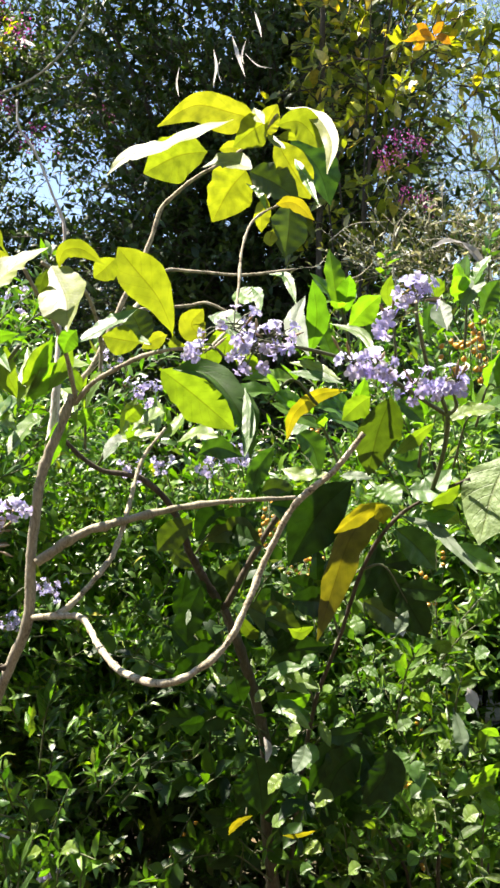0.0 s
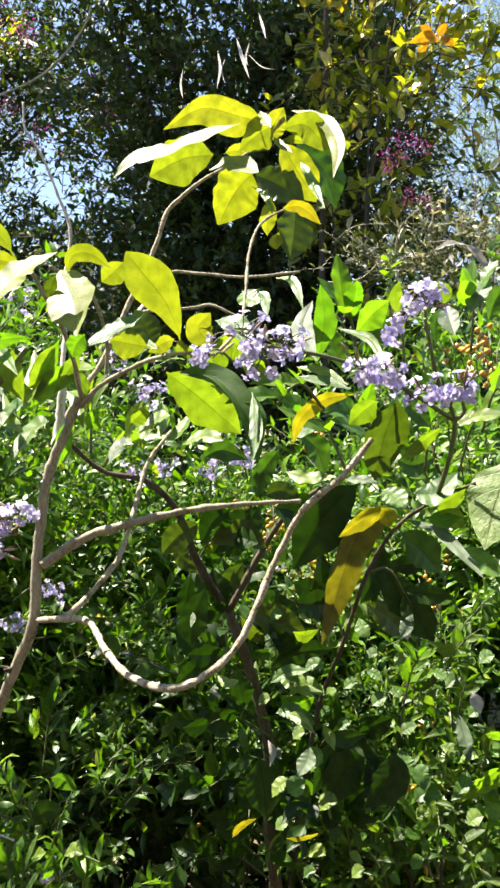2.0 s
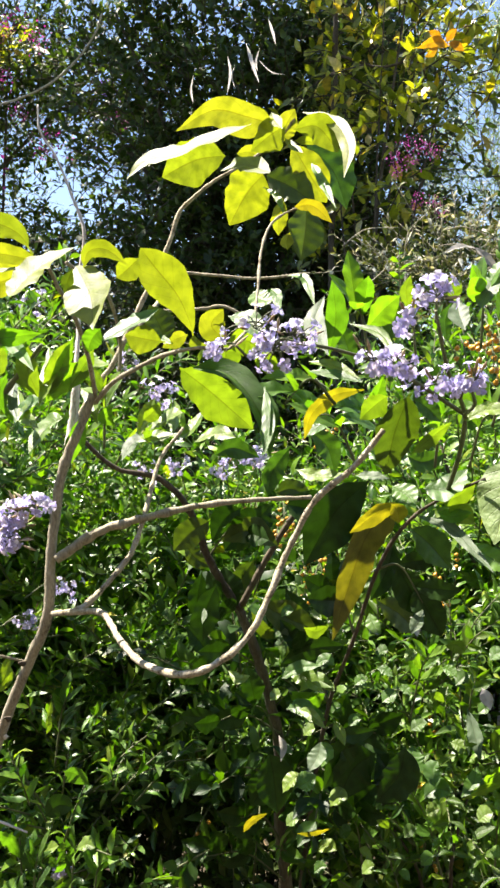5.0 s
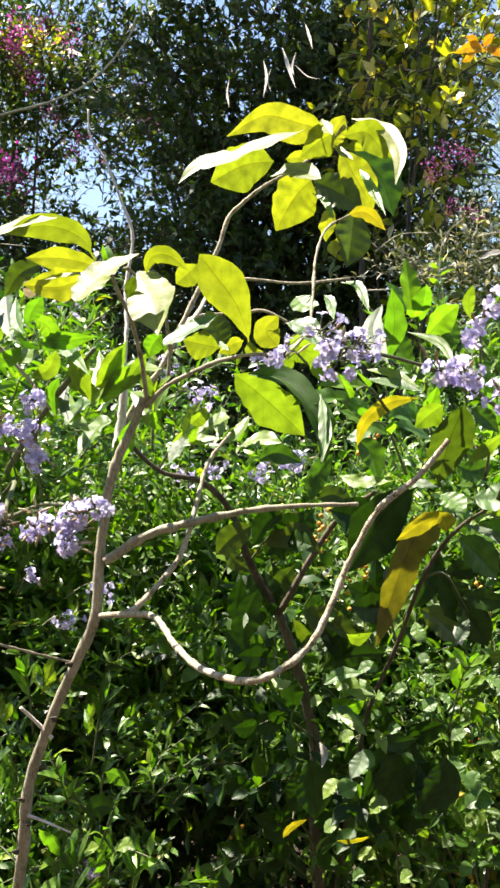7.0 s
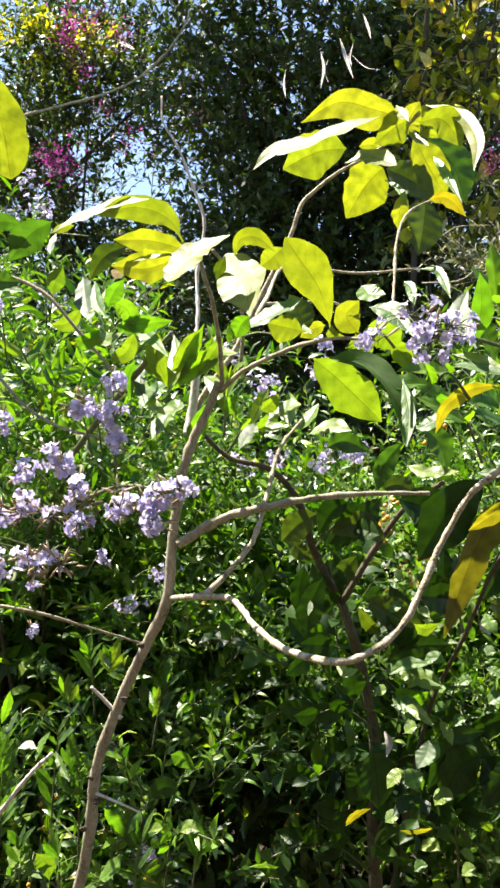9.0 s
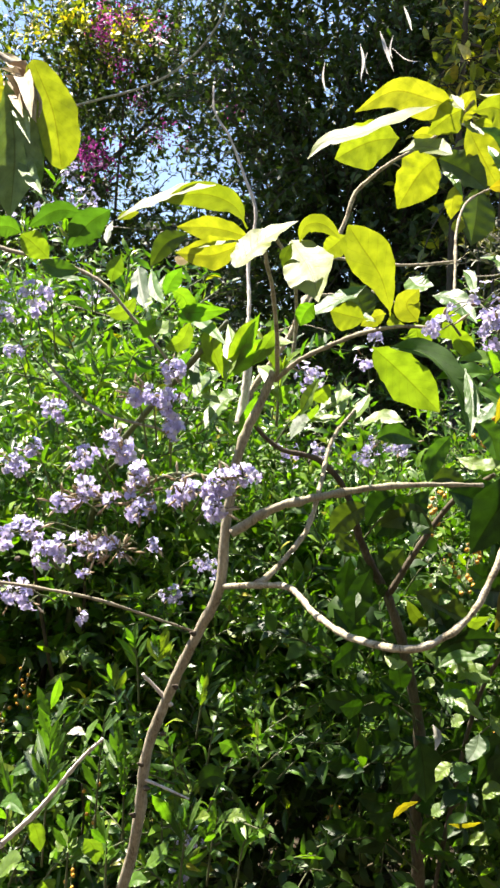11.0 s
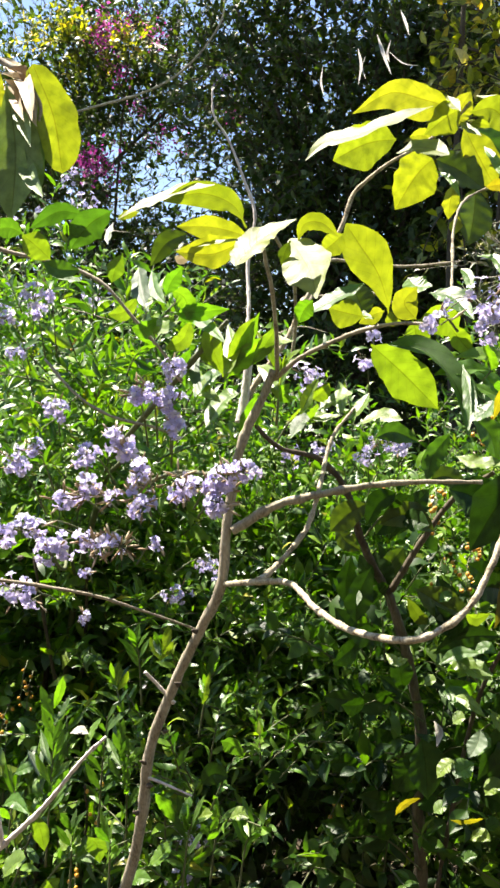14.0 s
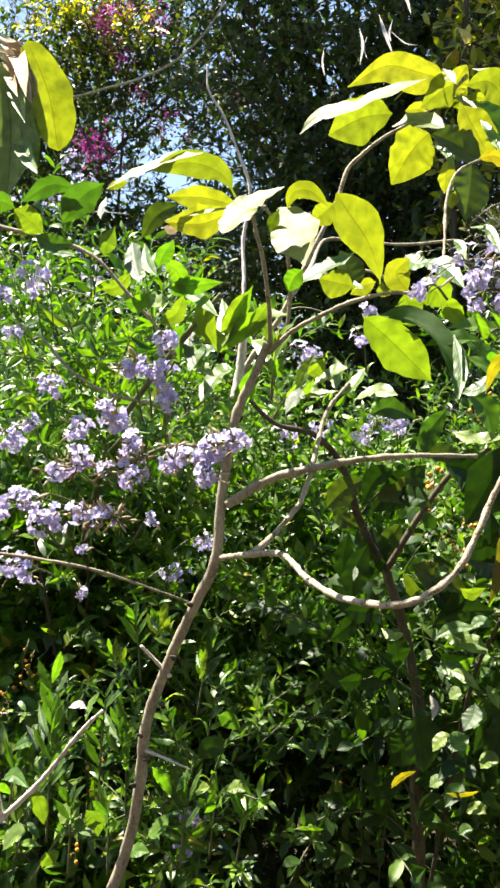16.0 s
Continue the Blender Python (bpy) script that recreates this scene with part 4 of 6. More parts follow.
blade(B, ((0.116, 0.942, 1.572), (0.088, 0.962, 1.582), (0.060, 0.978, 1.588)), 0.013, LIT, FRESH)
blade(B, ((0.136, 1.104, 1.576), (0.099, 1.100, 1.569), (0.071, 1.106, 1.546), (0.061, 1.120, 1.514)), 0.022, GLOW, YELLOW, neck=0.04)
blade(B, ((0.185, 1.058, 1.566), (0.171, 1.078, 1.522), (0.162, 1.103, 1.469)), 0.059, GLOW, DUSKY, neck=0.03)
blade(B, ((0.160, 1.059, 1.565), (0.145, 1.059, 1.554), (0.126, 1.061, 1.537)), 0.034, GLOW, LIME)
blade(B, ((0.189, 1.061, 1.496), (0.211, 1.060, 1.514), (0.236, 1.059, 1.533)), 0.021, GLOW, LIME)
blade(B, ((0.187, 1.037, 1.560), (0.204, 1.040, 1.549), (0.220, 1.042, 1.533)), 0.026, SIDE, DEEP)
blade(B, ((0.239, 1.003, 1.533), (0.264, 1.004, 1.545), (0.295, 0.993, 1.546)), 0.022, LIT, LIME)
blade(B, ((0.235, 1.245, 1.446), (0.265, 1.233, 1.446), (0.297, 1.243, 1.473)), 0.046, LIT, FRESH)
blade(B, ((0.258, 1.248, 1.425), (0.289, 1.253, 1.435), (0.310, 1.249, 1.457)), 0.032, GLOW, LIME)
blade(B, ((0.195, 1.277, 1.448), (0.212, 1.261, 1.437), (0.225, 1.243, 1.422)), 0.037, LIT, FRESH)
blade(B, ((0.143, 1.280, 1.463), (0.163, 1.272, 1.463), (0.189, 1.259, 1.459)), 0.018, LIT, SILVER)
blade(B, ((0.215, 1.264, 1.492), (0.240, 1.269, 1.483), (0.272, 1.277, 1.495)), 0.034, SIDE, DEEP)
blade(B, ((0.267, 1.228, 1.421), (0.285, 1.238, 1.412), (0.310, 1.254, 1.395)), 0.031, GLOW, LIME)
blade(B, ((0.225, 1.261, 1.407), (0.267, 1.226, 1.392), (0.289, 1.191, 1.368), (0.310, 1.155, 1.339)), 0.017, LIT, SILVER, neck=0.02)
blade(B, ((0.253, 1.239, 1.412), (0.275, 1.227, 1.407), (0.299, 1.223, 1.413)), 0.028, LIT, FRESH)
blade(B, ((0.221, 1.275, 1.387), (0.253, 1.281, 1.360), (0.281, 1.284, 1.326)), 0.054, SIDE, DEEP)
blade(B, ((0.383, 1.220, 1.507), (0.344, 1.200, 1.448), (0.318, 1.180, 1.373)), 0.087, Vector((-0.45, -0.74, 0.5)), PUCKER, fold=0.02, peak=0.56, wide=(1.15, 1.0), label="large pale wrinkled leaf")
blade(B, ((0.317, 1.325, 1.358), (0.344, 1.300, 1.340), (0.373, 1.276, 1.323)), 0.035, LIT, FRESH)
blade(B, ((0.212, 1.362, 1.413), (0.169, 1.362, 1.368), (0.140, 1.378, 1.282), (0.115, 1.381, 1.199)), 0.062, SIDE, OLIVE, neck=0.02, peak=0.4, label="large yellowing hanging leaf")
blade(B, ((0.208, 1.299, 1.422), (0.178, 1.299, 1.407), (0.136, 1.302, 1.377)), 0.032, GLOW, YELLOW)
blade(B, ((0.195, 1.281, 1.422), (0.206, 1.290, 1.408), (0.209, 1.299, 1.391)), 0.028, GLOW, YELLOW)
blade(B, ((0.177, 1.383, 1.455), (0.120, 1.370, 1.403), (0.070, 1.358, 1.321)), 0.087, SIDE, SHADED, peak=0.55)
blade(B, ((0.218, 1.408, 1.354), (0.203, 1.401, 1.305), (0.177, 1.391, 1.261)), 0.044, SIDE, SHADED)
blade(B, ((0.194, 1.444, 1.252), (0.232, 1.451, 1.227), (0.265, 1.455, 1.193)), 0.048, SIDE, DUSKY)
blade(B, ((0.166, 1.313, 1.255), (0.170, 1.300, 1.241), (0.179, 1.288, 1.229)), 0.021, LIT, FRESH)
blade(B, ((0.225, 1.291, 1.228), (0.235, 1.300, 1.245), (0.245, 1.309, 1.261)), 0.020, LIT, SILVER)
blade(B, ((0.295, 1.391, 1.189), (0.314, 1.398, 1.188), (0.331, 1.410, 1.174)), 0.026, GLOW, LIME)
blade(B, ((0.094, 1.352, 1.048), (0.088, 1.341, 1.029), (0.074, 1.330, 1.010)), 0.030, LIT, SILVER)
blade(B, ((0.059, 1.358, 0.975), (0.072, 1.360, 0.983), (0.088, 1.362, 0.993)), 0.036, LIT, FRESH)
blade(B, ((0.252, 1.466, 1.006), (0.256, 1.448, 0.984), (0.267, 1.436, 0.973)), 0.033, LIT, FRESH)
blade(B, ((0.282, 1.406, 0.955), (0.281, 1.425, 0.979), (0.290, 1.430, 0.991)), 0.032, LIT, FRESH)
blade(B, ((0.266, 1.421, 0.935), (0.286, 1.424, 0.948), (0.311, 1.415, 0.948)), 0.038, LIT, FRESH)
blade(B, ((0.328, 1.431, 0.933), (0.348, 1.437, 0.951), (0.359, 1.452, 0.976)), 0.026, LIT, FRESH)
blade(B, ((0.331, 1.434, 0.928), (0.367, 1.437, 0.945), (0.405, 1.449, 0.947)), 0.027, GLOW, LIME)
blade(B, ((0.378, 1.466, 0.930), (0.395, 1.459, 0.957), (0.421, 1.455, 0.982)), 0.061, GLOW, FRESH)
blade(B, ((0.347, 1.468, 1.067), (0.353, 1.438, 1.030), (0.354, 1.415, 1.001)), 0.024, LIT, SILVER)
blade(B, ((0.388, 1.450, 0.923), (0.399, 1.439, 0.913), (0.413, 1.430, 0.908)), 0.026, LIT, FRESH)
blade(B, ((0.044, 1.458, 1.067), (0.067, 1.454, 1.072), (0.094, 1.438, 1.065)), 0.029, LIT, FRESH)
blade(B, ((-0.027, 1.403, 0.885), (-0.012, 1.398, 0.906), (0.011, 1.399, 0.917)), 0.017, GLOW, YELLOW, wide=(1.3, 0.7))
blade(B, ((0.059, 1.391, 0.889), (0.087, 1.401, 0.886), (0.116, 1.408, 0.891)), 0.012, GLOW, YELLOW)
blade(B, ((0.192, 1.441, 1.001), (0.153, 1.430, 0.978), (0.125, 1.420, 0.927)), 0.073, SIDE, SHADED)
blade(B, ((0.235, 1.418, 1.019), (0.224, 1.412, 0.975), (0.186, 1.400, 0.935)), 0.069, SIDE, SHADED)
blade(B, ((0.163, 1.429, 1.024), (0.134, 1.422, 1.008), (0.101, 1.410, 0.949)), 0.045, SIDE, SHADED)
blade(B, ((0.118, 1.430, 1.172), (0.080, 1.420, 1.156), (0.035, 1.410, 1.154)), 0.033, SIDE, SHADED)
blade(B, ((0.191, 1.429, 1.043), (0.153, 1.420, 1.037), (0.116, 1.412, 1.043)), 0.025, SIDE, SHADED)
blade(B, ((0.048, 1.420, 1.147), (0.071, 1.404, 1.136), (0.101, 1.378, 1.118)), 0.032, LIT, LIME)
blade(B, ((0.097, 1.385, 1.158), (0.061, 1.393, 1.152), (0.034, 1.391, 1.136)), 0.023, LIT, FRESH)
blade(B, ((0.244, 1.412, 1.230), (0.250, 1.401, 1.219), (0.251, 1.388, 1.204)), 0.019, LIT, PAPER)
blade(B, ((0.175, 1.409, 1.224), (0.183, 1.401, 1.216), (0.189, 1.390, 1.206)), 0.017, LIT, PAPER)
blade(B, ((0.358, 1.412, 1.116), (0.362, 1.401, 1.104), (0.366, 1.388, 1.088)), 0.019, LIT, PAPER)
blade(B, ((0.192, 1.441, 1.001), (0.215, 1.443, 0.959), (0.200, 1.436, 0.915)), 0.079, SIDE, SHADED)
blade(B, ((0.013, 1.586, 0.928), (0.003, 1.581, 0.889), (-0.018, 1.574, 0.856)), 0.069, SIDE, SHADED)
blade(B, ((0.191, 1.428, 1.144), (0.203, 1.422, 1.142), (0.215, 1.411, 1.134)), 0.016, LIT, FRESH)
blade(B, ((0.240, 1.449, 1.148), (0.251, 1.452, 1.159), (0.261, 1.450, 1.164)), 0.025, DAY, LIME)
blade(B, ((0.121, 1.480, 1.121), (0.135, 1.478, 1.134), (0.150, 1.481, 1.138)), 0.017, GLOW, FRESH)
blade(B, ((0.336, 1.507, 1.094), (0.350, 1.512, 1.106), (0.363, 1.511, 1.112)), 0.025, LIT, DEEP)
blade(B, ((0.373, 1.421, 1.159), (0.385, 1.422, 1.169), (0.396, 1.418, 1.173)), 0.028, DAY, FRESH)
blade(B, ((0.281, 1.442, 1.098), (0.294, 1.449, 1.093), (0.307, 1.460, 1.079)), 0.014, GLOW, LIME)
blade(B, ((0.206, 1.478, 1.073), (0.219, 1.481, 1.083), (0.231, 1.480, 1.087)), 0.030, LIT, FRESH)
blade(B, ((0.259, 1.512, 1.014), (0.274, 1.512, 1.025), (0.287, 1.507, 1.030)), 0.029, DAY, DEEP)
blade(B, ((0.379, 1.412, 1.048), (0.395, 1.419, 1.045), (0.413, 1.430, 1.032)), 0.018, GLOW, FRESH)
blade(B, ((0.316, 1.458, 1.013), (0.329, 1.451, 1.010), (0.340, 1.440, 1.001)), 0.020, LIT, LIME)
blade(B, ((0.406, 1.481, 0.986), (0.417, 1.481, 0.996), (0.427, 1.478, 0.999)), 0.029, DAY, FRESH)
blade(B, ((0.161, 1.499, 1.203), (0.174, 1.509, 1.190), (0.188, 1.523, 1.168)), 0.018, GLOW, DEEP)
blade(B, ((0.297, 1.427, 1.144), (0.308, 1.422, 1.142), (0.318, 1.411, 1.134)), 0.020, LIT, FRESH)
blade(B, ((0.360, 1.450, 0.885), (0.372, 1.451, 0.896), (0.384, 1.448, 0.900)), 0.032, DAY, LIME)
blade(B, ((0.308, 1.469, 0.858), (0.321, 1.478, 0.848), (0.336, 1.493, 0.828)), 0.018, GLOW, FRESH)
blade(B, ((0.247, 1.507, 0.831), (0.258, 1.511, 0.842), (0.269, 1.511, 0.847)), 0.024, LIT, DEEP)
blade(B, ((0.373, 1.428, 0.849), (0.383, 1.421, 0.849), (0.392, 1.411, 0.844)), 0.020, DAY, FRESH)
blade(B, ((0.191, 1.442, 0.889), (0.202, 1.449, 0.883), (0.214, 1.460, 0.867)), 0.016, GLOW, LIME)
blade(B, ((0.271, 1.477, 0.797), (0.282, 1.481, 0.809), (0.293, 1.482, 0.814)), 0.024, LIT, FRESH)
blade(B, ((0.356, 1.519, 0.767), (0.367, 1.511, 0.767), (0.377, 1.500, 0.761)), 0.021, DAY, DEEP)
blade(B, ((0.115, 1.420, 0.798), (0.126, 1.418, 0.810), (0.138, 1.421, 0.811)), 0.018, GLOW, FRESH)
blade(B, ((0.164, 1.457, 0.835), (0.174, 1.451, 0.833), (0.183, 1.442, 0.824)), 0.015, LIT, LIME)
blade(B, ((0.234, 1.488, 0.782), (0.243, 1.482, 0.782), (0.251, 1.471, 0.775)), 0.015, DAY, FRESH)
blade(B, ((0.081, 1.510, 0.800), (0.094, 1.508, 0.812), (0.106, 1.512, 0.813)), 0.020, GLOW, DEEP)
blade(B, ((0.035, 1.439, 1.225), (0.045, 1.442, 1.234), (0.056, 1.440, 1.236)), 0.021, LIT, FRESH)
blade(B, ((0.083, 1.481, 1.226), (0.093, 1.472, 1.224), (0.103, 1.458, 1.216)), 0.015, DAY, LIME)
blade(B, ((0.021, 1.501, 1.174), (0.032, 1.502, 1.183), (0.043, 1.497, 1.186)), 0.025, DAY, DEEP)
blade(B, ((0.065, 1.529, 1.148), (0.077, 1.532, 1.157), (0.089, 1.530, 1.159)), 0.024, LIT, FRESH)
blade(B, ((0.100, 1.450, 1.111), (0.112, 1.442, 1.111), (0.123, 1.430, 1.105)), 0.018, DAY, LIME)
blade(B, ((0.035, 1.471, 1.114), (0.047, 1.472, 1.123), (0.058, 1.467, 1.127)), 0.027, DAY, DEEP)
blade(B, ((0.161, 1.499, 1.096), (0.172, 1.501, 1.104), (0.182, 1.499, 1.106)), 0.022, LIT, FRESH)
blade(B, ((0.074, 1.531, 0.998), (0.085, 1.532, 1.008), (0.095, 1.528, 1.011)), 0.030, DAY, LIME)
blade(B, ((0.034, 1.449, 1.008), (0.043, 1.442, 1.007), (0.052, 1.430, 1.001)), 0.015, DAY, DEEP)
blade(B, ((0.148, 1.468, 1.034), (0.159, 1.472, 1.044), (0.169, 1.471, 1.047)), 0.023, LIT, FRESH)
blade(B, ((0.043, 1.501, 0.853), (0.055, 1.502, 0.863), (0.067, 1.497, 0.867)), 0.027, DAY, LIME)
blade(B, ((0.137, 1.531, 0.820), (0.148, 1.532, 0.829), (0.159, 1.528, 0.833)), 0.026, DAY, DEEP)
blade(B, ((0.088, 1.439, 0.803), (0.098, 1.441, 0.811), (0.109, 1.440, 0.814)), 0.021, LIT, FRESH)
blade(B, ((0.170, 1.470, 0.787), (0.181, 1.471, 0.797), (0.192, 1.469, 0.802)), 0.025, DAY, LIME)
blade(B, ((0.200, 1.500, 1.144), (0.210, 1.502, 1.154), (0.219, 1.498, 1.156)), 0.024, DAY, DEEP)
blade(B, ((0.243, 1.535, 1.081), (0.253, 1.532, 1.080), (0.261, 1.523, 1.073)), 0.017, LIT, FRESH)
blade(B, ((0.016, 1.440, 1.086), (0.025, 1.442, 1.094), (0.034, 1.438, 1.097)), 0.024, DAY, LIME)
blade(B, ((0.194, 1.471, 0.895), (0.204, 1.471, 0.904), (0.213, 1.468, 0.906)), 0.021, DAY, DEEP)
blade(B, ((0.122, 1.499, 1.048), (0.131, 1.502, 1.056), (0.141, 1.499, 1.058)), 0.020, LIT, FRESH)
blade(B, ((0.290, 1.530, 0.860), (0.301, 1.531, 0.869), (0.312, 1.528, 0.873)), 0.028, DAY, LIME)
blade(B, ((0.228, 1.440, 0.936), (0.238, 1.441, 0.945), (0.247, 1.438, 0.948)), 0.025, DAY, DEEP)
blade(B, ((0.366, 1.469, 1.057), (0.377, 1.471, 1.066), (0.387, 1.470, 1.068)), 0.023, LIT, FRESH)
# broad leaves at mid height, their shade put into the darker colours
blade(B, ((0.008, 1.631, 1.385), (-0.035, 1.620, 1.357), (-0.068, 1.609, 1.315)), 0.064, SIDE, SHADED)
blade(B, ((-0.112, 1.625, 1.275), (-0.120, 1.619, 1.221), (-0.116, 1.616, 1.177)), 0.040, SIDE, SHADED)
blade(B, ((-0.014, 1.629, 1.295), (-0.042, 1.619, 1.252), (-0.058, 1.612, 1.203)), 0.048, SIDE, DUSKY)
blade(B, ((0.044, 1.598, 1.247), (0.067, 1.599, 1.203), (0.090, 1.602, 1.179)), 0.045, SIDE, SHADED)
blade(B, ((-0.142, 1.617, 1.327), (-0.124, 1.619, 1.300), (-0.096, 1.624, 1.283)), 0.035, SIDE, DUSKY)
blade(B, ((0.027, 1.593, 1.422), (0.058, 1.600, 1.429), (0.095, 1.607, 1.410)), 0.040, SIDE, DUSKY)
blade(B, ((0.033, 1.510, 1.333), (-0.020, 1.501, 1.362), (-0.067, 1.489, 1.345)), 0.047, SIDE, DUSKY)
blade(B, ((-0.088, 1.509, 1.379), (-0.122, 1.500, 1.358), (-0.150, 1.491, 1.328)), 0.049, SIDE, DUSKY)
blade(B, ((-0.003, 1.491, 1.238), (0.048, 1.500, 1.210), (0.099, 1.510, 1.186)), 0.058, SIDE, DUSKY)
blade(B, ((0.030, 1.466, 1.134), (0.085, 1.480, 1.161), (0.143, 1.494, 1.165)), 0.040, SIDE, SHADED)
blade(B, ((-0.077, 1.507, 1.268), (-0.097, 1.499, 1.217), (-0.101, 1.494, 1.171)), 0.050, SIDE, SHADED)
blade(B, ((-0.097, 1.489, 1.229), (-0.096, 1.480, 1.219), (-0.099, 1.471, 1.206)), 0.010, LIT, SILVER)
blade(B, ((-0.016, 1.479, 1.225), (0.006, 1.503, 1.189), (0.030, 1.518, 1.172)), 0.024, GLOW, DUSKY)
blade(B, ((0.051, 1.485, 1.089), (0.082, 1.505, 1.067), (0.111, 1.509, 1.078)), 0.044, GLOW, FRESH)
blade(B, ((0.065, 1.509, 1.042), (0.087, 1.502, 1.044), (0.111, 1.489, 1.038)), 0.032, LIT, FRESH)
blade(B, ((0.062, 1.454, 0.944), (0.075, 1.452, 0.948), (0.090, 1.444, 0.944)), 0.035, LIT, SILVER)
blade(B, ((0.040, 1.413, 1.414), (0.087, 1.422, 1.397), (0.118, 1.425, 1.343)), 0.072, SIDE, SHADED)
blade(B, ((0.014, 1.452, 0.997), (0.023, 1.450, 0.949), (0.027, 1.447, 0.897)), 0.071, SIDE, SHADED)
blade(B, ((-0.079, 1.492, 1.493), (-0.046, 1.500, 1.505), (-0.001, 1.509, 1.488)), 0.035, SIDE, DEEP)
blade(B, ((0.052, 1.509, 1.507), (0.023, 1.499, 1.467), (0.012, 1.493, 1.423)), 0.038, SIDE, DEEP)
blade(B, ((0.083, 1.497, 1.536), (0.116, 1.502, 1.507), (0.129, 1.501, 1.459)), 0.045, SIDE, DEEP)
blade(B, ((-0.035, 1.558, 1.398), (-0.065, 1.550, 1.378), (-0.087, 1.542, 1.338)), 0.047, SIDE, SHADED)
blade(B, ((0.026, 1.560, 1.374), (-0.014, 1.550, 1.359), (-0.044, 1.540, 1.319)), 0.042, SIDE, SHADED)
blade(B, ((0.063, 1.521, 1.467), (0.101, 1.497, 1.456), (0.148, 1.482, 1.460)), 0.030, LIT, LIME)
blade(B, ((0.115, 1.454, 1.564), (0.096, 1.444, 1.540), (0.070, 1.453, 1.530)), 0.039, DAY, FRESH)
blade(B, ((0.062, 1.402, 1.111), (0.089, 1.407, 1.129), (0.117, 1.391, 1.122)), 0.028, LIT, LIME)
blade(B, ((0.061, 1.421, 1.078), (0.081, 1.404, 1.075), (0.104, 1.376, 1.061)), 0.019, DAY, LIME)
blade(B, ((0.100, 1.412, 1.029), (0.105, 1.400, 1.015), (0.098, 1.388, 0.996)), 0.028, LIT, FRESH)
blade(B, ((0.070, 1.392, 1.217), (0.090, 1.403, 1.208), (0.112, 1.405, 1.218)), 0.021, GLOW, LIME)
blade(B, ((0.089, 1.391, 1.300), (0.108, 1.403, 1.286), (0.127, 1.407, 1.291)), 0.018, GLOW, LIME)
blade(B, ((0.119, 1.415, 1.061), (0.128, 1.401, 1.048), (0.135, 1.385, 1.031)), 0.017, LIT, LIME)
blade(B, ((-0.051, 1.415, 1.141), (-0.033, 1.395, 1.133), (-0.016, 1.390, 1.140)), 0.018, DAY, LIME)
blade(B, ((0.030, 1.413, 1.037), (0.038, 1.400, 1.023), (0.033, 1.387, 1.005)), 0.012, LIT, PAPER)
blade(B, ((0.120, 1.390, 1.158), (0.105, 1.404, 1.163), (0.089, 1.406, 1.153)), 0.023, DAY, FRESH)
blade(B, ((0.066, 1.401, 0.980), (0.049, 1.402, 0.969), (0.036, 1.396, 0.952)), 0.027, DAY, LIME)
blade(B, ((0.112, 1.401, 0.929), (0.125, 1.404, 0.943), (0.141, 1.395, 0.943)), 0.030, DAY, LIME)
blade(B, ((0.122, 1.392, 0.862), (0.108, 1.403, 0.865), (0.091, 1.405, 0.854)), 0.024, DAY, LIME)

# ---- curled leaves at the upper left ----
shoot = thing("overhanging_shoot", (-1.3, 1.75, 0), "arching shoot with a yellow leaf and a grey curled leaf", "shrub")
blade(shoot, ((-0.830, 1.580, 2.214), (-0.777, 1.546, 2.173), (-0.691, 1.406, 2.070), (-0.655, 1.340, 1.992)), 0.030, LIT, DRY, fold=0.5, label="curled dry brown leaf")
blade(shoot, ((-0.814, 1.570, 2.153), (-0.751, 1.492, 2.095), (-0.665, 1.330, 1.988)), 0.023, DAY, DRY, fold=0.5, label="curled dry brown leaf")
blade(shoot, ((-0.708, 1.461, 2.142), (-0.681, 1.501, 2.063), (-0.675, 1.541, 1.973)), 0.072, GLOW, YOUNG, neck=0.01, peak=0.55, wide=(1.1, 1.0), blunt=0.55)
blade(shoot, ((-0.824, 1.590, 2.151), (-0.731, 1.470, 2.052), (-0.660, 1.350, 1.953)), 0.026, LIT, PUCKER, fold=0.3)
blade(shoot, ((-0.781, 1.600, 2.065), (-0.715, 1.476, 1.956), (-0.643, 1.368, 1.875)), 0.030, LIT, PUCKER, fold=0.35)
blade(shoot, ((-0.769, 1.490, 2.119), (-0.747, 1.490, 2.000), (-0.750, 1.490, 1.867)), 0.104, Vector((0.05, -0.87, 0.36)), PUCKER, fold=0.22, neck=0.02, peak=0.55, label="grey-green curled drooping leaf")
blade(shoot, ((-0.739, 1.504, 2.104), (-0.714, 1.500, 1.988), (-0.702, 1.496, 1.904)), 0.033, SIDE, PUCKER, fold=0.5)
blade(shoot, ((-0.806, 1.529, 2.126), (-0.808, 1.519, 2.006), (-0.794, 1.512, 1.877)), 0.101, SIDE, SILVER, fold=0.3)
blade(shoot, ((-0.763, 1.451, 2.122), (-0.772, 1.459, 2.096), (-0.769, 1.471, 2.070)), 0.025, GLOW, YOUNG)
blade(shoot, ((-0.775, 1.470, 2.133), (-0.738, 1.470, 2.117), (-0.714, 1.470, 2.089)), 0.020, Vector((0.5, -0.6, 0.6)), DRY, fold=0.8, label="dry curled papery leaf")
blade(shoot, ((-0.748, 1.470, 2.126), (-0.718, 1.470, 2.093), (-0.700, 1.470, 2.049)), 0.020, Vector((0.2, -0.6, 0.6)), PAPER, fold=0.8, label="dry curled papery leaf")
blade(shoot, ((-0.764, 1.470, 2.121), (-0.736, 1.470, 2.096), (-0.722, 1.470, 2.059)), 0.020, Vector((-0.1, -0.6, 0.6)), DRY, fold=0.8, label="dry curled papery leaf")
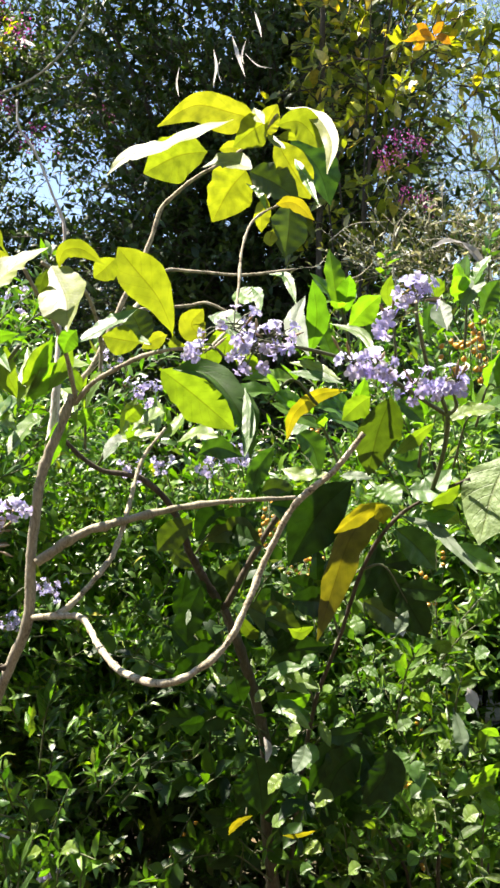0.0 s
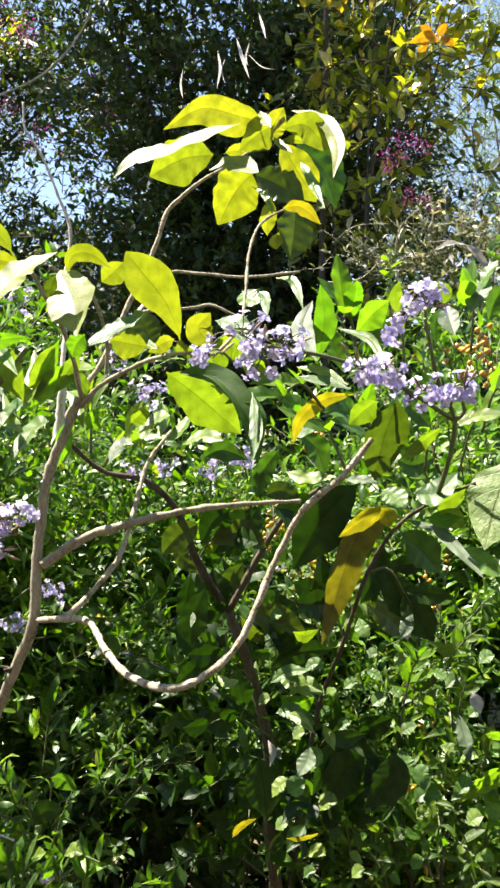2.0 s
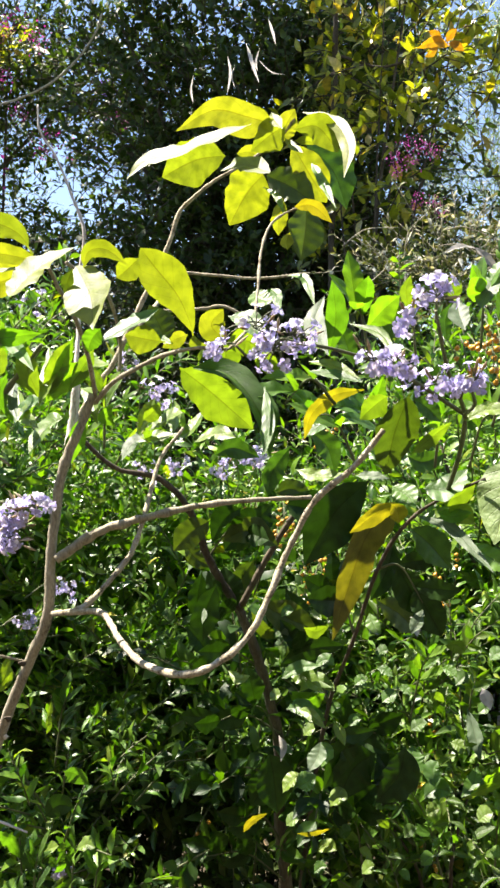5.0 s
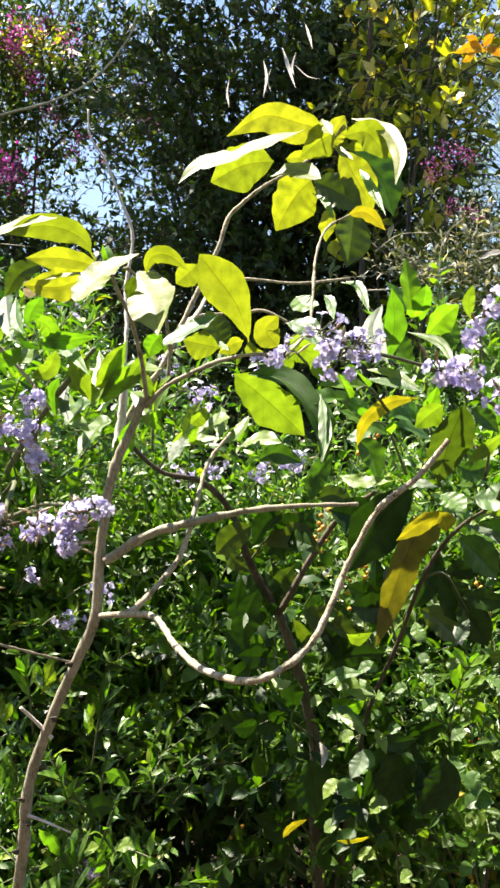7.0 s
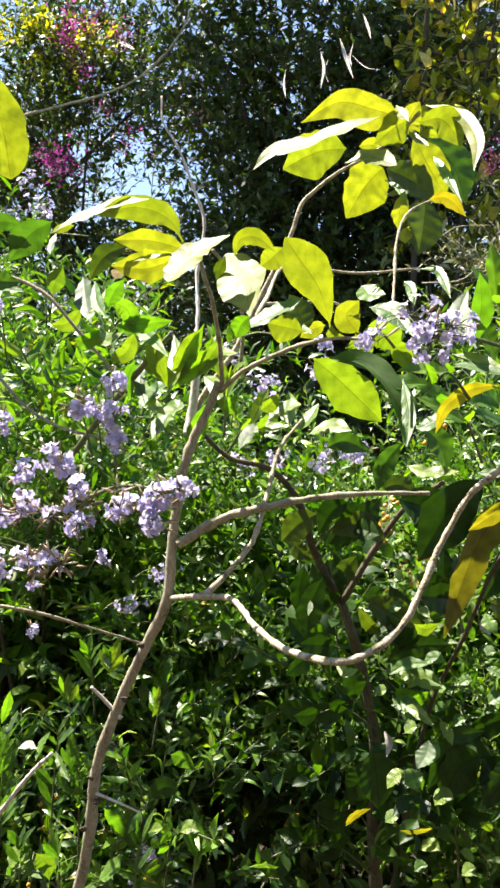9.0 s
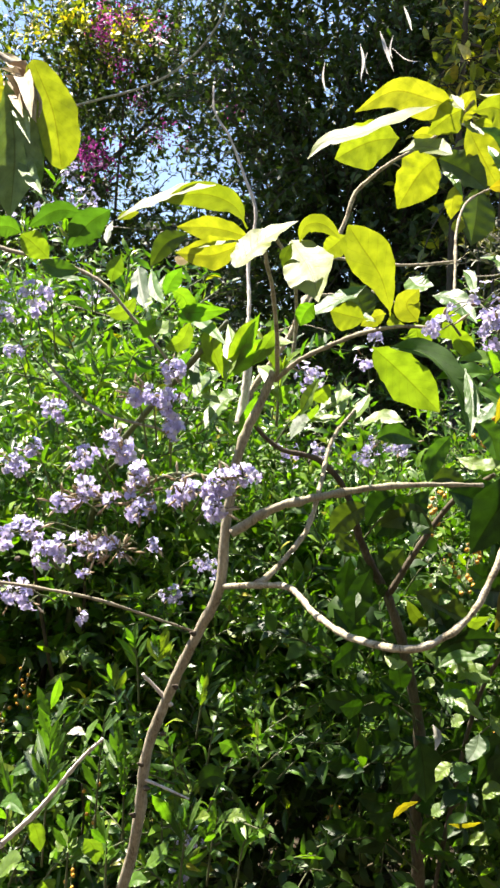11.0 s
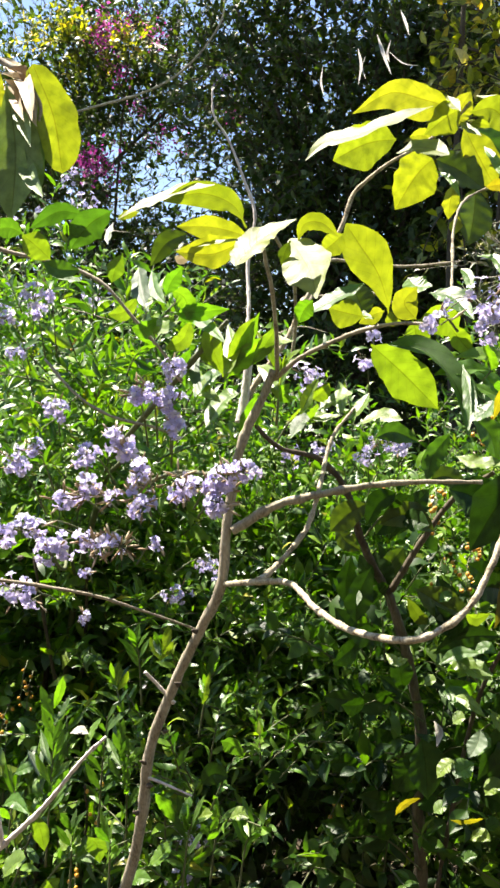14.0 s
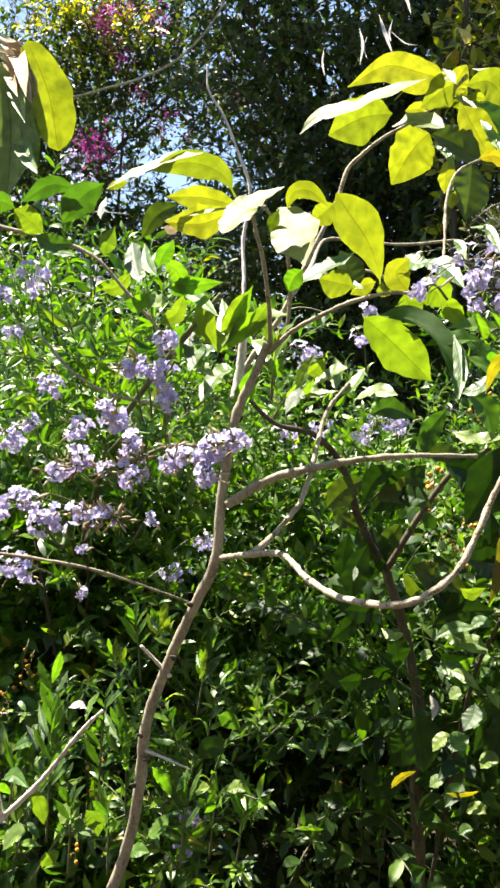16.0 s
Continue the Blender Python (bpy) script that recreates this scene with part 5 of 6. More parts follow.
blade(shoot, ((-0.730, 1.470, 2.079), (-0.709, 1.470, 2.062), (-0.699, 1.470, 2.033)), 0.020, Vector((-0.4, -0.6, 0.6)), PAPER, fold=0.8, label="dry curled papery leaf")
blade(shoot, ((-0.759, 1.470, 2.139), (-0.728, 1.470, 2.130), (-0.709, 1.470, 2.110)), 0.020, Vector((-0.7, -0.6, 0.6)), DRY, fold=0.8, label="dry curled papery leaf")
blade(shoot, ((-0.740, 1.470, 2.100), (-0.720, 1.470, 2.078), (-0.713, 1.470, 2.044)), 0.020, Vector((-1.0, -0.6, 0.6)), PAPER, fold=0.8, label="dry curled papery leaf")
branch(shoot, [(-1.3, 1.75, -0.04), (-1.2, 1.72, 0.9), (-1.0, 1.68, 1.7), (-1.009, 1.600, 2.285), (-0.838, 1.520, 2.197), (-0.784, 1.500, 2.168), (-0.731, 1.480, 2.130), (-0.699, 1.480, 2.078), (-0.700, 1.480, 2.047)], 0.0120, 0.0022, BARK, "stem")


# ---- flowers and berries ----
def floret_mesh(seed):
    """Five rounded petals round a short tube, facing +z, 14 mm across."""
    rng = random.Random(seed)
    verts, faces = [], []
    for k in range(5):
        a = k * 2 * math.pi / 5 + rng.uniform(-0.1, 0.1)
        c, s = math.cos(a), math.sin(a)
        lift, size = rng.uniform(-0.0012, 0.0022), rng.uniform(0.85, 1.15)
        i = len(verts)
        for r, w, z in ((0.0008, 0.0006, -0.001), (0.0038, 0.0028, 0.0008), (0.0066, 0.0030, lift + 0.0004), (0.0080, 0.0012, lift - 0.0006)):
            for sg in (-1, 0, 1):
                x, y = r * size, sg * w * size
                verts.append((c * x - s * y, s * x + c * y, z + (0.0007 if sg else 0)))
        for j in range(3):
            for q in range(2):
                b = i + j * 3 + q
                faces.append((b, b + 1, b + 4, b + 3))
    i = len(verts)
    for z, r in ((-0.001, 0.0011), (-0.009, 0.0007)):
        for k in range(5):
            a = k * 2 * math.pi / 5
            verts.append((math.cos(a) * r, math.sin(a) * r, z))
    for k in range(5):
        faces.append((i + k, i + 5 + k, i + 5 + (k + 1) % 5, i + (k + 1) % 5))
    me = bpy.data.meshes.new("floret")
    me.from_pydata(verts, [], faces)
    me.polygons.foreach_set("use_smooth", [True] * len(me.polygons))
    me.materials.append(LILAC)
    return me


FLORETS = [floret_mesh(k) for k in range(4)]
COUNT = [0]


def flower_cluster(parent, centre, root, size=0.03, n=13, scale=1.0, dry=6):
    """A raceme: a stalk with short side stalks, florets on it, and a few spent brown calyces."""
    COUNT[0] += 1
    rng = random.Random(400 + COUNT[0])
    c, r = Vector(centre), Vector(root)
    way = (c - r).normalized()
    tip = c + way * size * 0.6
    path = spline([r, r.lerp(c, 0.6) + Vector((0, 0, 0.01)), tip], 5)
    v, f = tube_data(path, [0.0016 - 0.0009 * i / (len(path) - 1) for i in range(len(path))], 5)
    spots = []
    for k in range(n + dry):
        d = Vector((rng.gauss(0, 1), rng.gauss(0, 1), rng.gauss(0, 1))).normalized()
        if d.y > 0.25 and rng.random() < 0.6:
            d.y = -d.y
        q = c + way * rng.uniform(-0.9, 0.7) * size
        p = q.lerp(c, 0.45) + Vector((d.x * size, d.y * size * 0.8, d.z * size * 0.85)) * rng.uniform(0.45, 1.15)
        vv, ff = tube_data([q, q.lerp(p, 0.6) + Vector((0, 0, 0.002)), p], (0.0007, 0.0006, 0.0005), 4, 0, len(v))
        v, f = v + vv, f + ff
        spots.append((p, (d + Vector((0, -0.25, 0.2))).normalized()))
    stalk = under(mesh_object("raceme", v, f, STEM), parent, "raceme of lilac five-petalled flowers")
    for p, d in spots[:n]:
        ob = new("floret", rng.choice(FLORETS))
        s = scale * rng.uniform(0.7, 1.12)
        ob.matrix_basis = Matrix.Translation(p) @ d.to_track_quat("Z", "Y").to_matrix().to_4x4() @ pose(0, 0, 0, 0, 0, rng.uniform(0, 360)) @ Matrix.Diagonal((s, s, s, 1))
        under(ob, stalk)
    for p, d in spots[n:]:
        e = p + d * rng.uniform(0.009, 0.017)
        dv, df = tube_data([p - d * 0.004, p.lerp(e, 0.5), e], (0.0007, 0.0017, 0.0004), 5)
        under(mesh_object("spent_flower", dv, df, DRY), stalk)
    return stalk


def berry_mesh():
    bm = bmesh.new()
    bmesh.ops.create_icosphere(bm, subdivisions=2, radius=0.0042)
    for v in bm.verts:
        if v.co.z > 0.0034:
            v.co.z += 0.0013
    me = bpy.data.meshes.new("berry")
    bm.to_mesh(me)
    bm.free()
    me.polygons.foreach_set("use_smooth", [True] * len(me.polygons))
    me.materials.append(ORANGE)
    return me


BERRY = berry_mesh()


def berry_cluster(parent, centre, n=8, length=0.06):
    COUNT[0] += 1
    rng = random.Random(900 + COUNT[0])
    c = Vector(centre)
    path = spline([c + Vector((rng.uniform(-0.02, 0.02), 0.05, length * 0.8)), c + Vector((0, 0.01, length * 0.3)), c - Vector((0, 0, length * 0.5))], 4)
    v, f = tube_data(path, [0.001] * len(path), 5)
    spots = []
    for k in range(n):
        q = path[rng.randrange(2, len(path))]
        p = q + Vector((rng.uniform(-0.018, 0.018), rng.uniform(-0.018, 0.006), rng.uniform(-0.012, 0.006)))
        vv, ff = tube_data([q, p], (0.0006, 0.0006), 4, 0, len(v))
        v, f = v + vv, f + ff
        spots.append(p)
    stalk = under(mesh_object("berry_stalk", v, f, STEM), parent, "hanging stalk of orange berries")
    for p in spots:
        ob = new("berry", BERRY)
        ob.matrix_basis = Matrix.Translation(p) @ pose(0, 0, 0, rng.uniform(0, 60), rng.uniform(0, 60), 0)
        under(ob, stalk)


def spray(parent, root, tip, pairs, leaf, ratio, seed, mat=FRESH, r=0.0022, face=None, bow=0.03):
    """A leafy shoot: a curved stem with pairs of leaves, each a blade of its own."""
    rng = random.Random(seed)
    a, b = Vector(root), Vector(tip)
    path = spline([a, a.lerp(b, 0.5) + Vector((0, 0, bow)), b], 8)
    k = len(path) - 1
    v, f = tube_data(path, [r * (1 - 0.6 * i / k) for i in range(k + 1)], 6, 0.2)
    under(mesh_object("shoot", v, f, STEM), parent)
    way = (b - a).normalized()
    for j in range(pairs):
        u = 0.25 + 0.75 * (j + 0.5) / pairs
        p = path[min(k, round(u * k))]
        s = way.cross(Vector((rng.uniform(-1, 1), rng.uniform(-1, 1), rng.uniform(-1, 1)))).normalized()
        for sg in (-1, 1):
            d = (s * sg * 0.8 + way * (0.7 + 0.5 * u) + Vector((0, -0.05, 0.1)) + Vector((rng.gauss(0, 0.2), rng.gauss(0, 0.2), rng.gauss(0, 0.2)))).normalized()
            lg = leaf * rng.uniform(0.7, 1.2) * (1.05 - 0.25 * u)
            up = face or Vector((rng.gauss(0, 0.5), -0.6 + rng.gauss(0, 0.4), 0.6 + rng.gauss(0, 0.4)))
            big_leaf(parent, p, p + d * lg, ratio * rng.uniform(0.85, 1.2), up, mat, rng.uniform(-0.02, 0.1), rng.uniform(0.1, 0.35))


# ---- the flowering shrub on the left ----
flowering = thing("flowering_shrub", (-0.95, 2.4, 0), "lilac-flowered shrub with fresh green leaves on arching stems", "shrub")
Fl = flowering
branch(Fl, [(-0.95, 2.4, -0.04), (-0.92, 2.35, 0.5), (-0.88, 2.3, 1.0), (-0.72, 2.05, 1.4)] + [(-0.544, 1.600, 1.487), (-0.376, 1.250, 1.570), (-0.294, 1.180, 1.645)], 0.012, 0.003, STEM, "stem")
branch(Fl, [(-0.95, 2.38, 0.2), (-1.05, 2.0, 0.9), (-0.960, 1.500, 1.619), (-0.785, 1.320, 1.741), (-0.681, 1.240, 1.757), (-0.619, 1.220, 1.745), (-0.564, 1.215, 1.732), (-0.514, 1.210, 1.716), (-0.476, 1.200, 1.694), (-0.437, 1.200, 1.652), (-0.385, 1.200, 1.596), (-0.359, 1.200, 1.560)], 0.0042, 0.0020, BARK, "stem")
branch(Fl, [(-0.412, 1.420, 1.477), (-0.428, 1.400, 1.491), (-0.446, 1.380, 1.498), (-0.524, 1.400, 1.515), (-0.592, 1.420, 1.551), (-0.661, 1.450, 1.613)], 0.0024, 0.0024, BARK, rough=0.4)
crown(Fl, 34, 120, (-0.704, 1.920, 1.580), (0.38, 0.22, 0.29), HEDGE, 0.19, 7, 0.055, 0.25, STEM, 290, 0.2, 0.002, jitter=0.8)
blade(Fl, ((-0.482, 1.107, 1.772), (-0.514, 1.097, 1.773), (-0.552, 1.096, 1.751)), 0.026, GLOW, DEEP)
blade(Fl, ((-0.440, 1.098, 1.776), (-0.471, 1.098, 1.756), (-0.499, 1.104, 1.724)), 0.039, GLOW, DEEP)
blade(Fl, ((-0.566, 1.106, 1.746), (-0.583, 1.099, 1.752), (-0.607, 1.095, 1.747)), 0.028, GLOW, DEEP)
blade(Fl, ((-0.527, 1.111, 1.712), (-0.545, 1.099, 1.729), (-0.560, 1.090, 1.740)), 0.036, GLOW, LIME)
blade(Fl, ((-0.533, 1.095, 1.706), (-0.511, 1.099, 1.697), (-0.483, 1.105, 1.697)), 0.026, SIDE, DEEP)
blade(Fl, ((-0.566, 1.222, 1.713), (-0.531, 1.198, 1.704), (-0.507, 1.182, 1.698)), 0.012, LIT, FRESH)
blade(Fl, ((-0.423, 1.094, 1.718), (-0.434, 1.100, 1.697), (-0.440, 1.105, 1.681)), 0.022, GLOW, LIME)
blade(Fl, ((-0.476, 1.222, 1.793), (-0.476, 1.201, 1.771), (-0.470, 1.179, 1.750)), 0.013, LIT, SILVER)
blade(Fl, ((-0.442, 1.246, 1.733), (-0.425, 1.204, 1.695), (-0.401, 1.154, 1.651)), 0.029, LIT, SILVER, fold=0.4)
blade(Fl, ((-0.406, 1.183, 1.715), (-0.385, 1.123, 1.676), (-0.359, 1.073, 1.649)), 0.017, DAY, FRESH)
blade(Fl, ((-0.370, 1.122, 1.668), (-0.361, 1.117, 1.686), (-0.347, 1.113, 1.704)), 0.023, GLOW, FRESH)
blade(Fl, ((-0.385, 1.243, 1.666), (-0.335, 1.183, 1.646), (-0.281, 1.095, 1.601)), 0.020, DAY, FRESH)
blade(Fl, ((-0.363, 1.145, 1.647), (-0.333, 1.152, 1.651), (-0.289, 1.162, 1.658)), 0.025, GLOW, FRESH)
blade(Fl, ((-0.359, 1.153, 1.639), (-0.341, 1.153, 1.651), (-0.321, 1.153, 1.663)), 0.024, GLOW, FRESH)
blade(Fl, ((-0.407, 1.197, 1.645), (-0.376, 1.154, 1.628), (-0.355, 1.149, 1.639)), 0.028, DAY, LIME)
blade(Fl, ((-0.365, 1.132, 1.678), (-0.348, 1.141, 1.668), (-0.341, 1.156, 1.639)), 0.026, GLOW, FRESH)
blade(Fl, ((-0.303, 1.215, 1.569), (-0.317, 1.191, 1.614), (-0.313, 1.180, 1.643)), 0.030, GLOW, LIME)
blade(Fl, ((-0.291, 1.153, 1.556), (-0.288, 1.196, 1.600), (-0.307, 1.266, 1.653)), 0.028, DAY, LIME)
blade(Fl, ((-0.297, 1.210, 1.567), (-0.268, 1.204, 1.600), (-0.219, 1.207, 1.625)), 0.035, GLOW, FRESH)
blade(Fl, ((-0.293, 1.202, 1.576), (-0.277, 1.190, 1.615), (-0.257, 1.181, 1.649)), 0.029, GLOW, LIME)
blade(Fl, ((-0.292, 1.203, 1.572), (-0.271, 1.192, 1.612), (-0.249, 1.178, 1.657)), 0.020, GLOW, FRESH)
blade(Fl, ((-0.297, 1.214, 1.581), (-0.249, 1.210, 1.613), (-0.200, 1.178, 1.618)), 0.030, DAY, LIME)
blade(Fl, ((-0.261, 1.199, 1.585), (-0.239, 1.191, 1.616), (-0.224, 1.186, 1.639)), 0.023, GLOW, LIME)
blade(Fl, ((-0.287, 1.271, 1.549), (-0.313, 1.277, 1.536), (-0.333, 1.252, 1.496)), 0.050, DAY, LIME)
blade(Fl, ((-0.305, 1.240, 1.580), (-0.333, 1.246, 1.564), (-0.347, 1.228, 1.536)), 0.038, DAY, FRESH)
blade(Fl, ((-0.363, 1.299, 1.593), (-0.337, 1.239, 1.554), (-0.301, 1.188, 1.531)), 0.022, DAY, LIME)
blade(Fl, ((-0.351, 1.209, 1.608), (-0.363, 1.216, 1.584), (-0.360, 1.232, 1.551)), 0.021, GLOW, FRESH)
blade(Fl, ((-0.348, 1.262, 1.623), (-0.346, 1.220, 1.577), (-0.329, 1.183, 1.542)), 0.017, LIT, SILVER)
blade(Fl, ((-0.313, 1.214, 1.585), (-0.327, 1.205, 1.596), (-0.337, 1.194, 1.614)), 0.016, GLOW, LIME)
blade(Fl, ((-0.435, 1.220, 1.682), (-0.456, 1.223, 1.661), (-0.478, 1.218, 1.657)), 0.024, GLOW, LIME)
blade(Fl, ((-0.397, 1.114, 1.648), (-0.384, 1.122, 1.664), (-0.380, 1.160, 1.703)), 0.025, DAY, LIME)
blade(Fl, ((-0.392, 1.169, 1.645), (-0.410, 1.170, 1.629), (-0.427, 1.165, 1.631)), 0.024, GLOW, FRESH)
blade(Fl, ((-0.346, 1.177, 1.643), (-0.358, 1.185, 1.617), (-0.382, 1.184, 1.604)), 0.025, GLOW, LIME)
blade(Fl, ((-0.259, 1.267, 1.550), (-0.273, 1.280, 1.512), (-0.285, 1.291, 1.478)), 0.025, GLOW, FRESH)
blade(Fl, ((-0.262, 1.276, 1.593), (-0.241, 1.245, 1.578), (-0.218, 1.185, 1.536)), 0.020, DAY, LIME)
blade(Fl, ((-0.248, 1.261, 1.550), (-0.260, 1.266, 1.529), (-0.259, 1.280, 1.500)), 0.017, GLOW, FRESH)
blade(Fl, ((-0.209, 1.245, 1.565), (-0.221, 1.248, 1.550), (-0.208, 1.258, 1.537)), 0.021, GLOW, FRESH)
blade(Fl, ((-0.181, 1.351, 1.549), (-0.168, 1.351, 1.558), (-0.155, 1.348, 1.574)), 0.028, GLOW, LIME)
blade(Fl, ((-0.172, 1.354, 1.532), (-0.146, 1.354, 1.550), (-0.118, 1.342, 1.559)), 0.042, DAY, LIME)
blade(Fl, ((-0.136, 1.369, 1.525), (-0.136, 1.397, 1.553), (-0.143, 1.435, 1.586)), 0.025, DAY, LIME)
blade(Fl, ((-0.134, 1.398, 1.521), (-0.109, 1.394, 1.536), (-0.092, 1.410, 1.565)), 0.037, DAY, LIME)
blade(Fl, ((-0.108, 1.419, 1.514), (-0.073, 1.407, 1.528), (-0.038, 1.375, 1.521)), 0.032, DAY, LIME)
blade(Fl, ((-0.213, 1.339, 1.485), (-0.198, 1.356, 1.513), (-0.184, 1.355, 1.518)), 0.030, LIT, SILVER)
blade(Fl, ((-0.592, 1.367, 0.886), (-0.571, 1.361, 0.914), (-0.557, 1.352, 0.941)), 0.012, GLOW, DEEP)
blade(Fl, ((-0.579, 1.333, 0.914), (-0.596, 1.332, 0.940), (-0.608, 1.331, 0.966)), 0.011, SIDE, FRESH)
blade(Fl, ((-0.586, 1.352, 0.920), (-0.572, 1.357, 0.951), (-0.564, 1.361, 0.982)), 0.010, SIDE, DEEP)
blade(Fl, ((-0.567, 1.299, 0.955), (-0.592, 1.333, 0.973), (-0.613, 1.367, 0.992)), 0.014, DAY, DEEP)
blade(Fl, ((-0.581, 1.340, 0.953), (-0.572, 1.343, 0.976), (-0.566, 1.346, 0.999)), 0.012, SIDE, FRESH)
blade(Fl, ((-0.593, 1.372, 0.955), (-0.596, 1.360, 0.980), (-0.598, 1.348, 1.004)), 0.012, GLOW, DEEP)
blade(Fl, ((-0.583, 1.344, 0.979), (-0.576, 1.347, 0.998), (-0.572, 1.349, 1.016)), 0.012, SIDE, DEEP)
blade(Fl, ((-0.582, 1.342, 0.994), (-0.593, 1.341, 1.013), (-0.601, 1.341, 1.033)), 0.014, SIDE, FRESH)
blade(Fl, ((-0.588, 1.359, 1.002), (-0.576, 1.372, 1.023), (-0.572, 1.388, 1.044)), 0.016, DAY, DEEP)
blade(Fl, ((-0.592, 1.371, 1.012), (-0.607, 1.370, 1.037), (-0.617, 1.370, 1.063)), 0.015, SIDE, DEEP)
blade(Fl, ((-0.592, 1.370, 1.026), (-0.580, 1.360, 1.056), (-0.571, 1.349, 1.086)), 0.015, GLOW, FRESH)
blade(Fl, ((-0.474, 1.380, 0.900), (-0.466, 1.374, 0.918), (-0.461, 1.368, 0.936)), 0.010, GLOW, DEEP)
blade(Fl, ((-0.476, 1.384, 0.910), (-0.491, 1.383, 0.929), (-0.501, 1.382, 0.948)), 0.012, SIDE, DEEP)
blade(Fl, ((-0.476, 1.381, 0.924), (-0.470, 1.383, 0.939), (-0.466, 1.385, 0.954)), 0.009, SIDE, DEEP)
blade(Fl, ((-0.471, 1.356, 0.945), (-0.494, 1.383, 0.958), (-0.512, 1.409, 0.972)), 0.012, DAY, DEEP)
blade(Fl, ((-0.490, 1.420, 0.933), (-0.483, 1.423, 0.951), (-0.479, 1.425, 0.969)), 0.013, SIDE, DEEP)
blade(Fl, ((-0.483, 1.391, 0.956), (-0.488, 1.381, 0.975), (-0.491, 1.371, 0.994)), 0.010, GLOW, DEEP)
blade(Fl, ((-0.487, 1.401, 0.964), (-0.485, 1.403, 0.985), (-0.483, 1.405, 1.006)), 0.013, SIDE, DEEP)
blade(Fl, ((-0.509, 1.459, 1.037), (-0.497, 1.454, 1.056), (-0.489, 1.448, 1.075)), 0.012, GLOW, LIME)
blade(Fl, ((-0.508, 1.449, 1.044), (-0.515, 1.449, 1.060), (-0.520, 1.449, 1.075)), 0.011, SIDE, FRESH)
blade(Fl, ((-0.507, 1.441, 1.051), (-0.503, 1.443, 1.066), (-0.501, 1.445, 1.082)), 0.008, SIDE, LIME)
blade(Fl, ((-0.511, 1.451, 1.052), (-0.521, 1.465, 1.060), (-0.529, 1.479, 1.068)), 0.008, DAY, FRESH)
blade(Fl, ((-0.512, 1.445, 1.057), (-0.509, 1.447, 1.074), (-0.507, 1.449, 1.092)), 0.008, SIDE, LIME)
blade(Fl, ((-0.509, 1.431, 1.065), (-0.511, 1.423, 1.081), (-0.512, 1.416, 1.096)), 0.008, GLOW, FRESH)
blade(Fl, ((-0.424, 1.395, 1.108), (-0.408, 1.390, 1.128), (-0.397, 1.385, 1.148)), 0.012, GLOW, LIME)
blade(Fl, ((-0.432, 1.436, 1.101), (-0.443, 1.436, 1.120), (-0.450, 1.436, 1.139)), 0.012, SIDE, LIME)
blade(Fl, ((-0.427, 1.419, 1.109), (-0.418, 1.422, 1.125), (-0.411, 1.425, 1.141)), 0.012, SIDE, FRESH)
blade(Fl, ((-0.419, 1.387, 1.120), (-0.430, 1.406, 1.133), (-0.439, 1.426, 1.146)), 0.013, DAY, LIME)
blade(Fl, ((-0.419, 1.393, 1.122), (-0.410, 1.396, 1.143), (-0.405, 1.399, 1.164)), 0.011, SIDE, LIME)
blade(Fl, ((-0.423, 1.413, 1.121), (-0.429, 1.402, 1.141), (-0.433, 1.392, 1.160)), 0.010, GLOW, FRESH)
blade(Fl, ((-0.418, 1.400, 1.128), (-0.414, 1.402, 1.148), (-0.411, 1.404, 1.168)), 0.013, SIDE, LIME)
blade(Fl, ((-0.353, 1.426, 1.034), (-0.347, 1.422, 1.047), (-0.343, 1.417, 1.061)), 0.008, GLOW, LIME)
blade(Fl, ((-0.350, 1.416, 1.043), (-0.354, 1.416, 1.054), (-0.357, 1.416, 1.065)), 0.008, SIDE, FRESH)
blade(Fl, ((-0.346, 1.396, 1.054), (-0.342, 1.397, 1.063), (-0.340, 1.398, 1.073)), 0.010, SIDE, LIME)
blade(Fl, ((-0.346, 1.401, 1.058), (-0.353, 1.414, 1.067), (-0.359, 1.427, 1.076)), 0.009, DAY, FRESH)
blade(Fl, ((-0.344, 1.397, 1.065), (-0.340, 1.399, 1.081), (-0.338, 1.401, 1.097)), 0.008, SIDE, LIME)
blade(Fl, ((-0.349, 1.431, 1.061), (-0.350, 1.425, 1.074), (-0.351, 1.419, 1.087)), 0.008, GLOW, FRESH)
blade(Fl, ((-0.332, 1.397, 0.820), (-0.321, 1.395, 0.830), (-0.315, 1.392, 0.841)), 0.014, GLOW, FRESH)
blade(Fl, ((-0.333, 1.419, 0.818), (-0.341, 1.418, 0.827), (-0.346, 1.417, 0.836)), 0.013, SIDE, DEEP)
blade(Fl, ((-0.327, 1.393, 0.837), (-0.321, 1.395, 0.847), (-0.317, 1.397, 0.856)), 0.013, SIDE, FRESH)
blade(Fl, ((-0.332, 1.437, 0.825), (-0.335, 1.444, 0.831), (-0.338, 1.452, 0.838)), 0.011, DAY, DEEP)
blade(Fl, ((-0.323, 1.393, 0.853), (-0.320, 1.394, 0.862), (-0.318, 1.395, 0.872)), 0.014, SIDE, FRESH)
blade(Fl, ((-0.622, 1.360, 0.854), (-0.612, 1.379, 0.819), (-0.611, 1.401, 0.773)), 0.029, GLOW, LIME)
blade(Fl, ((-0.576, 1.381, 0.786), (-0.563, 1.386, 0.801), (-0.539, 1.374, 0.805)), 0.049, DAY, LIME)
blade(Fl, ((-0.526, 1.366, 0.821), (-0.514, 1.379, 0.802), (-0.512, 1.396, 0.765)), 0.032, GLOW, LIME)
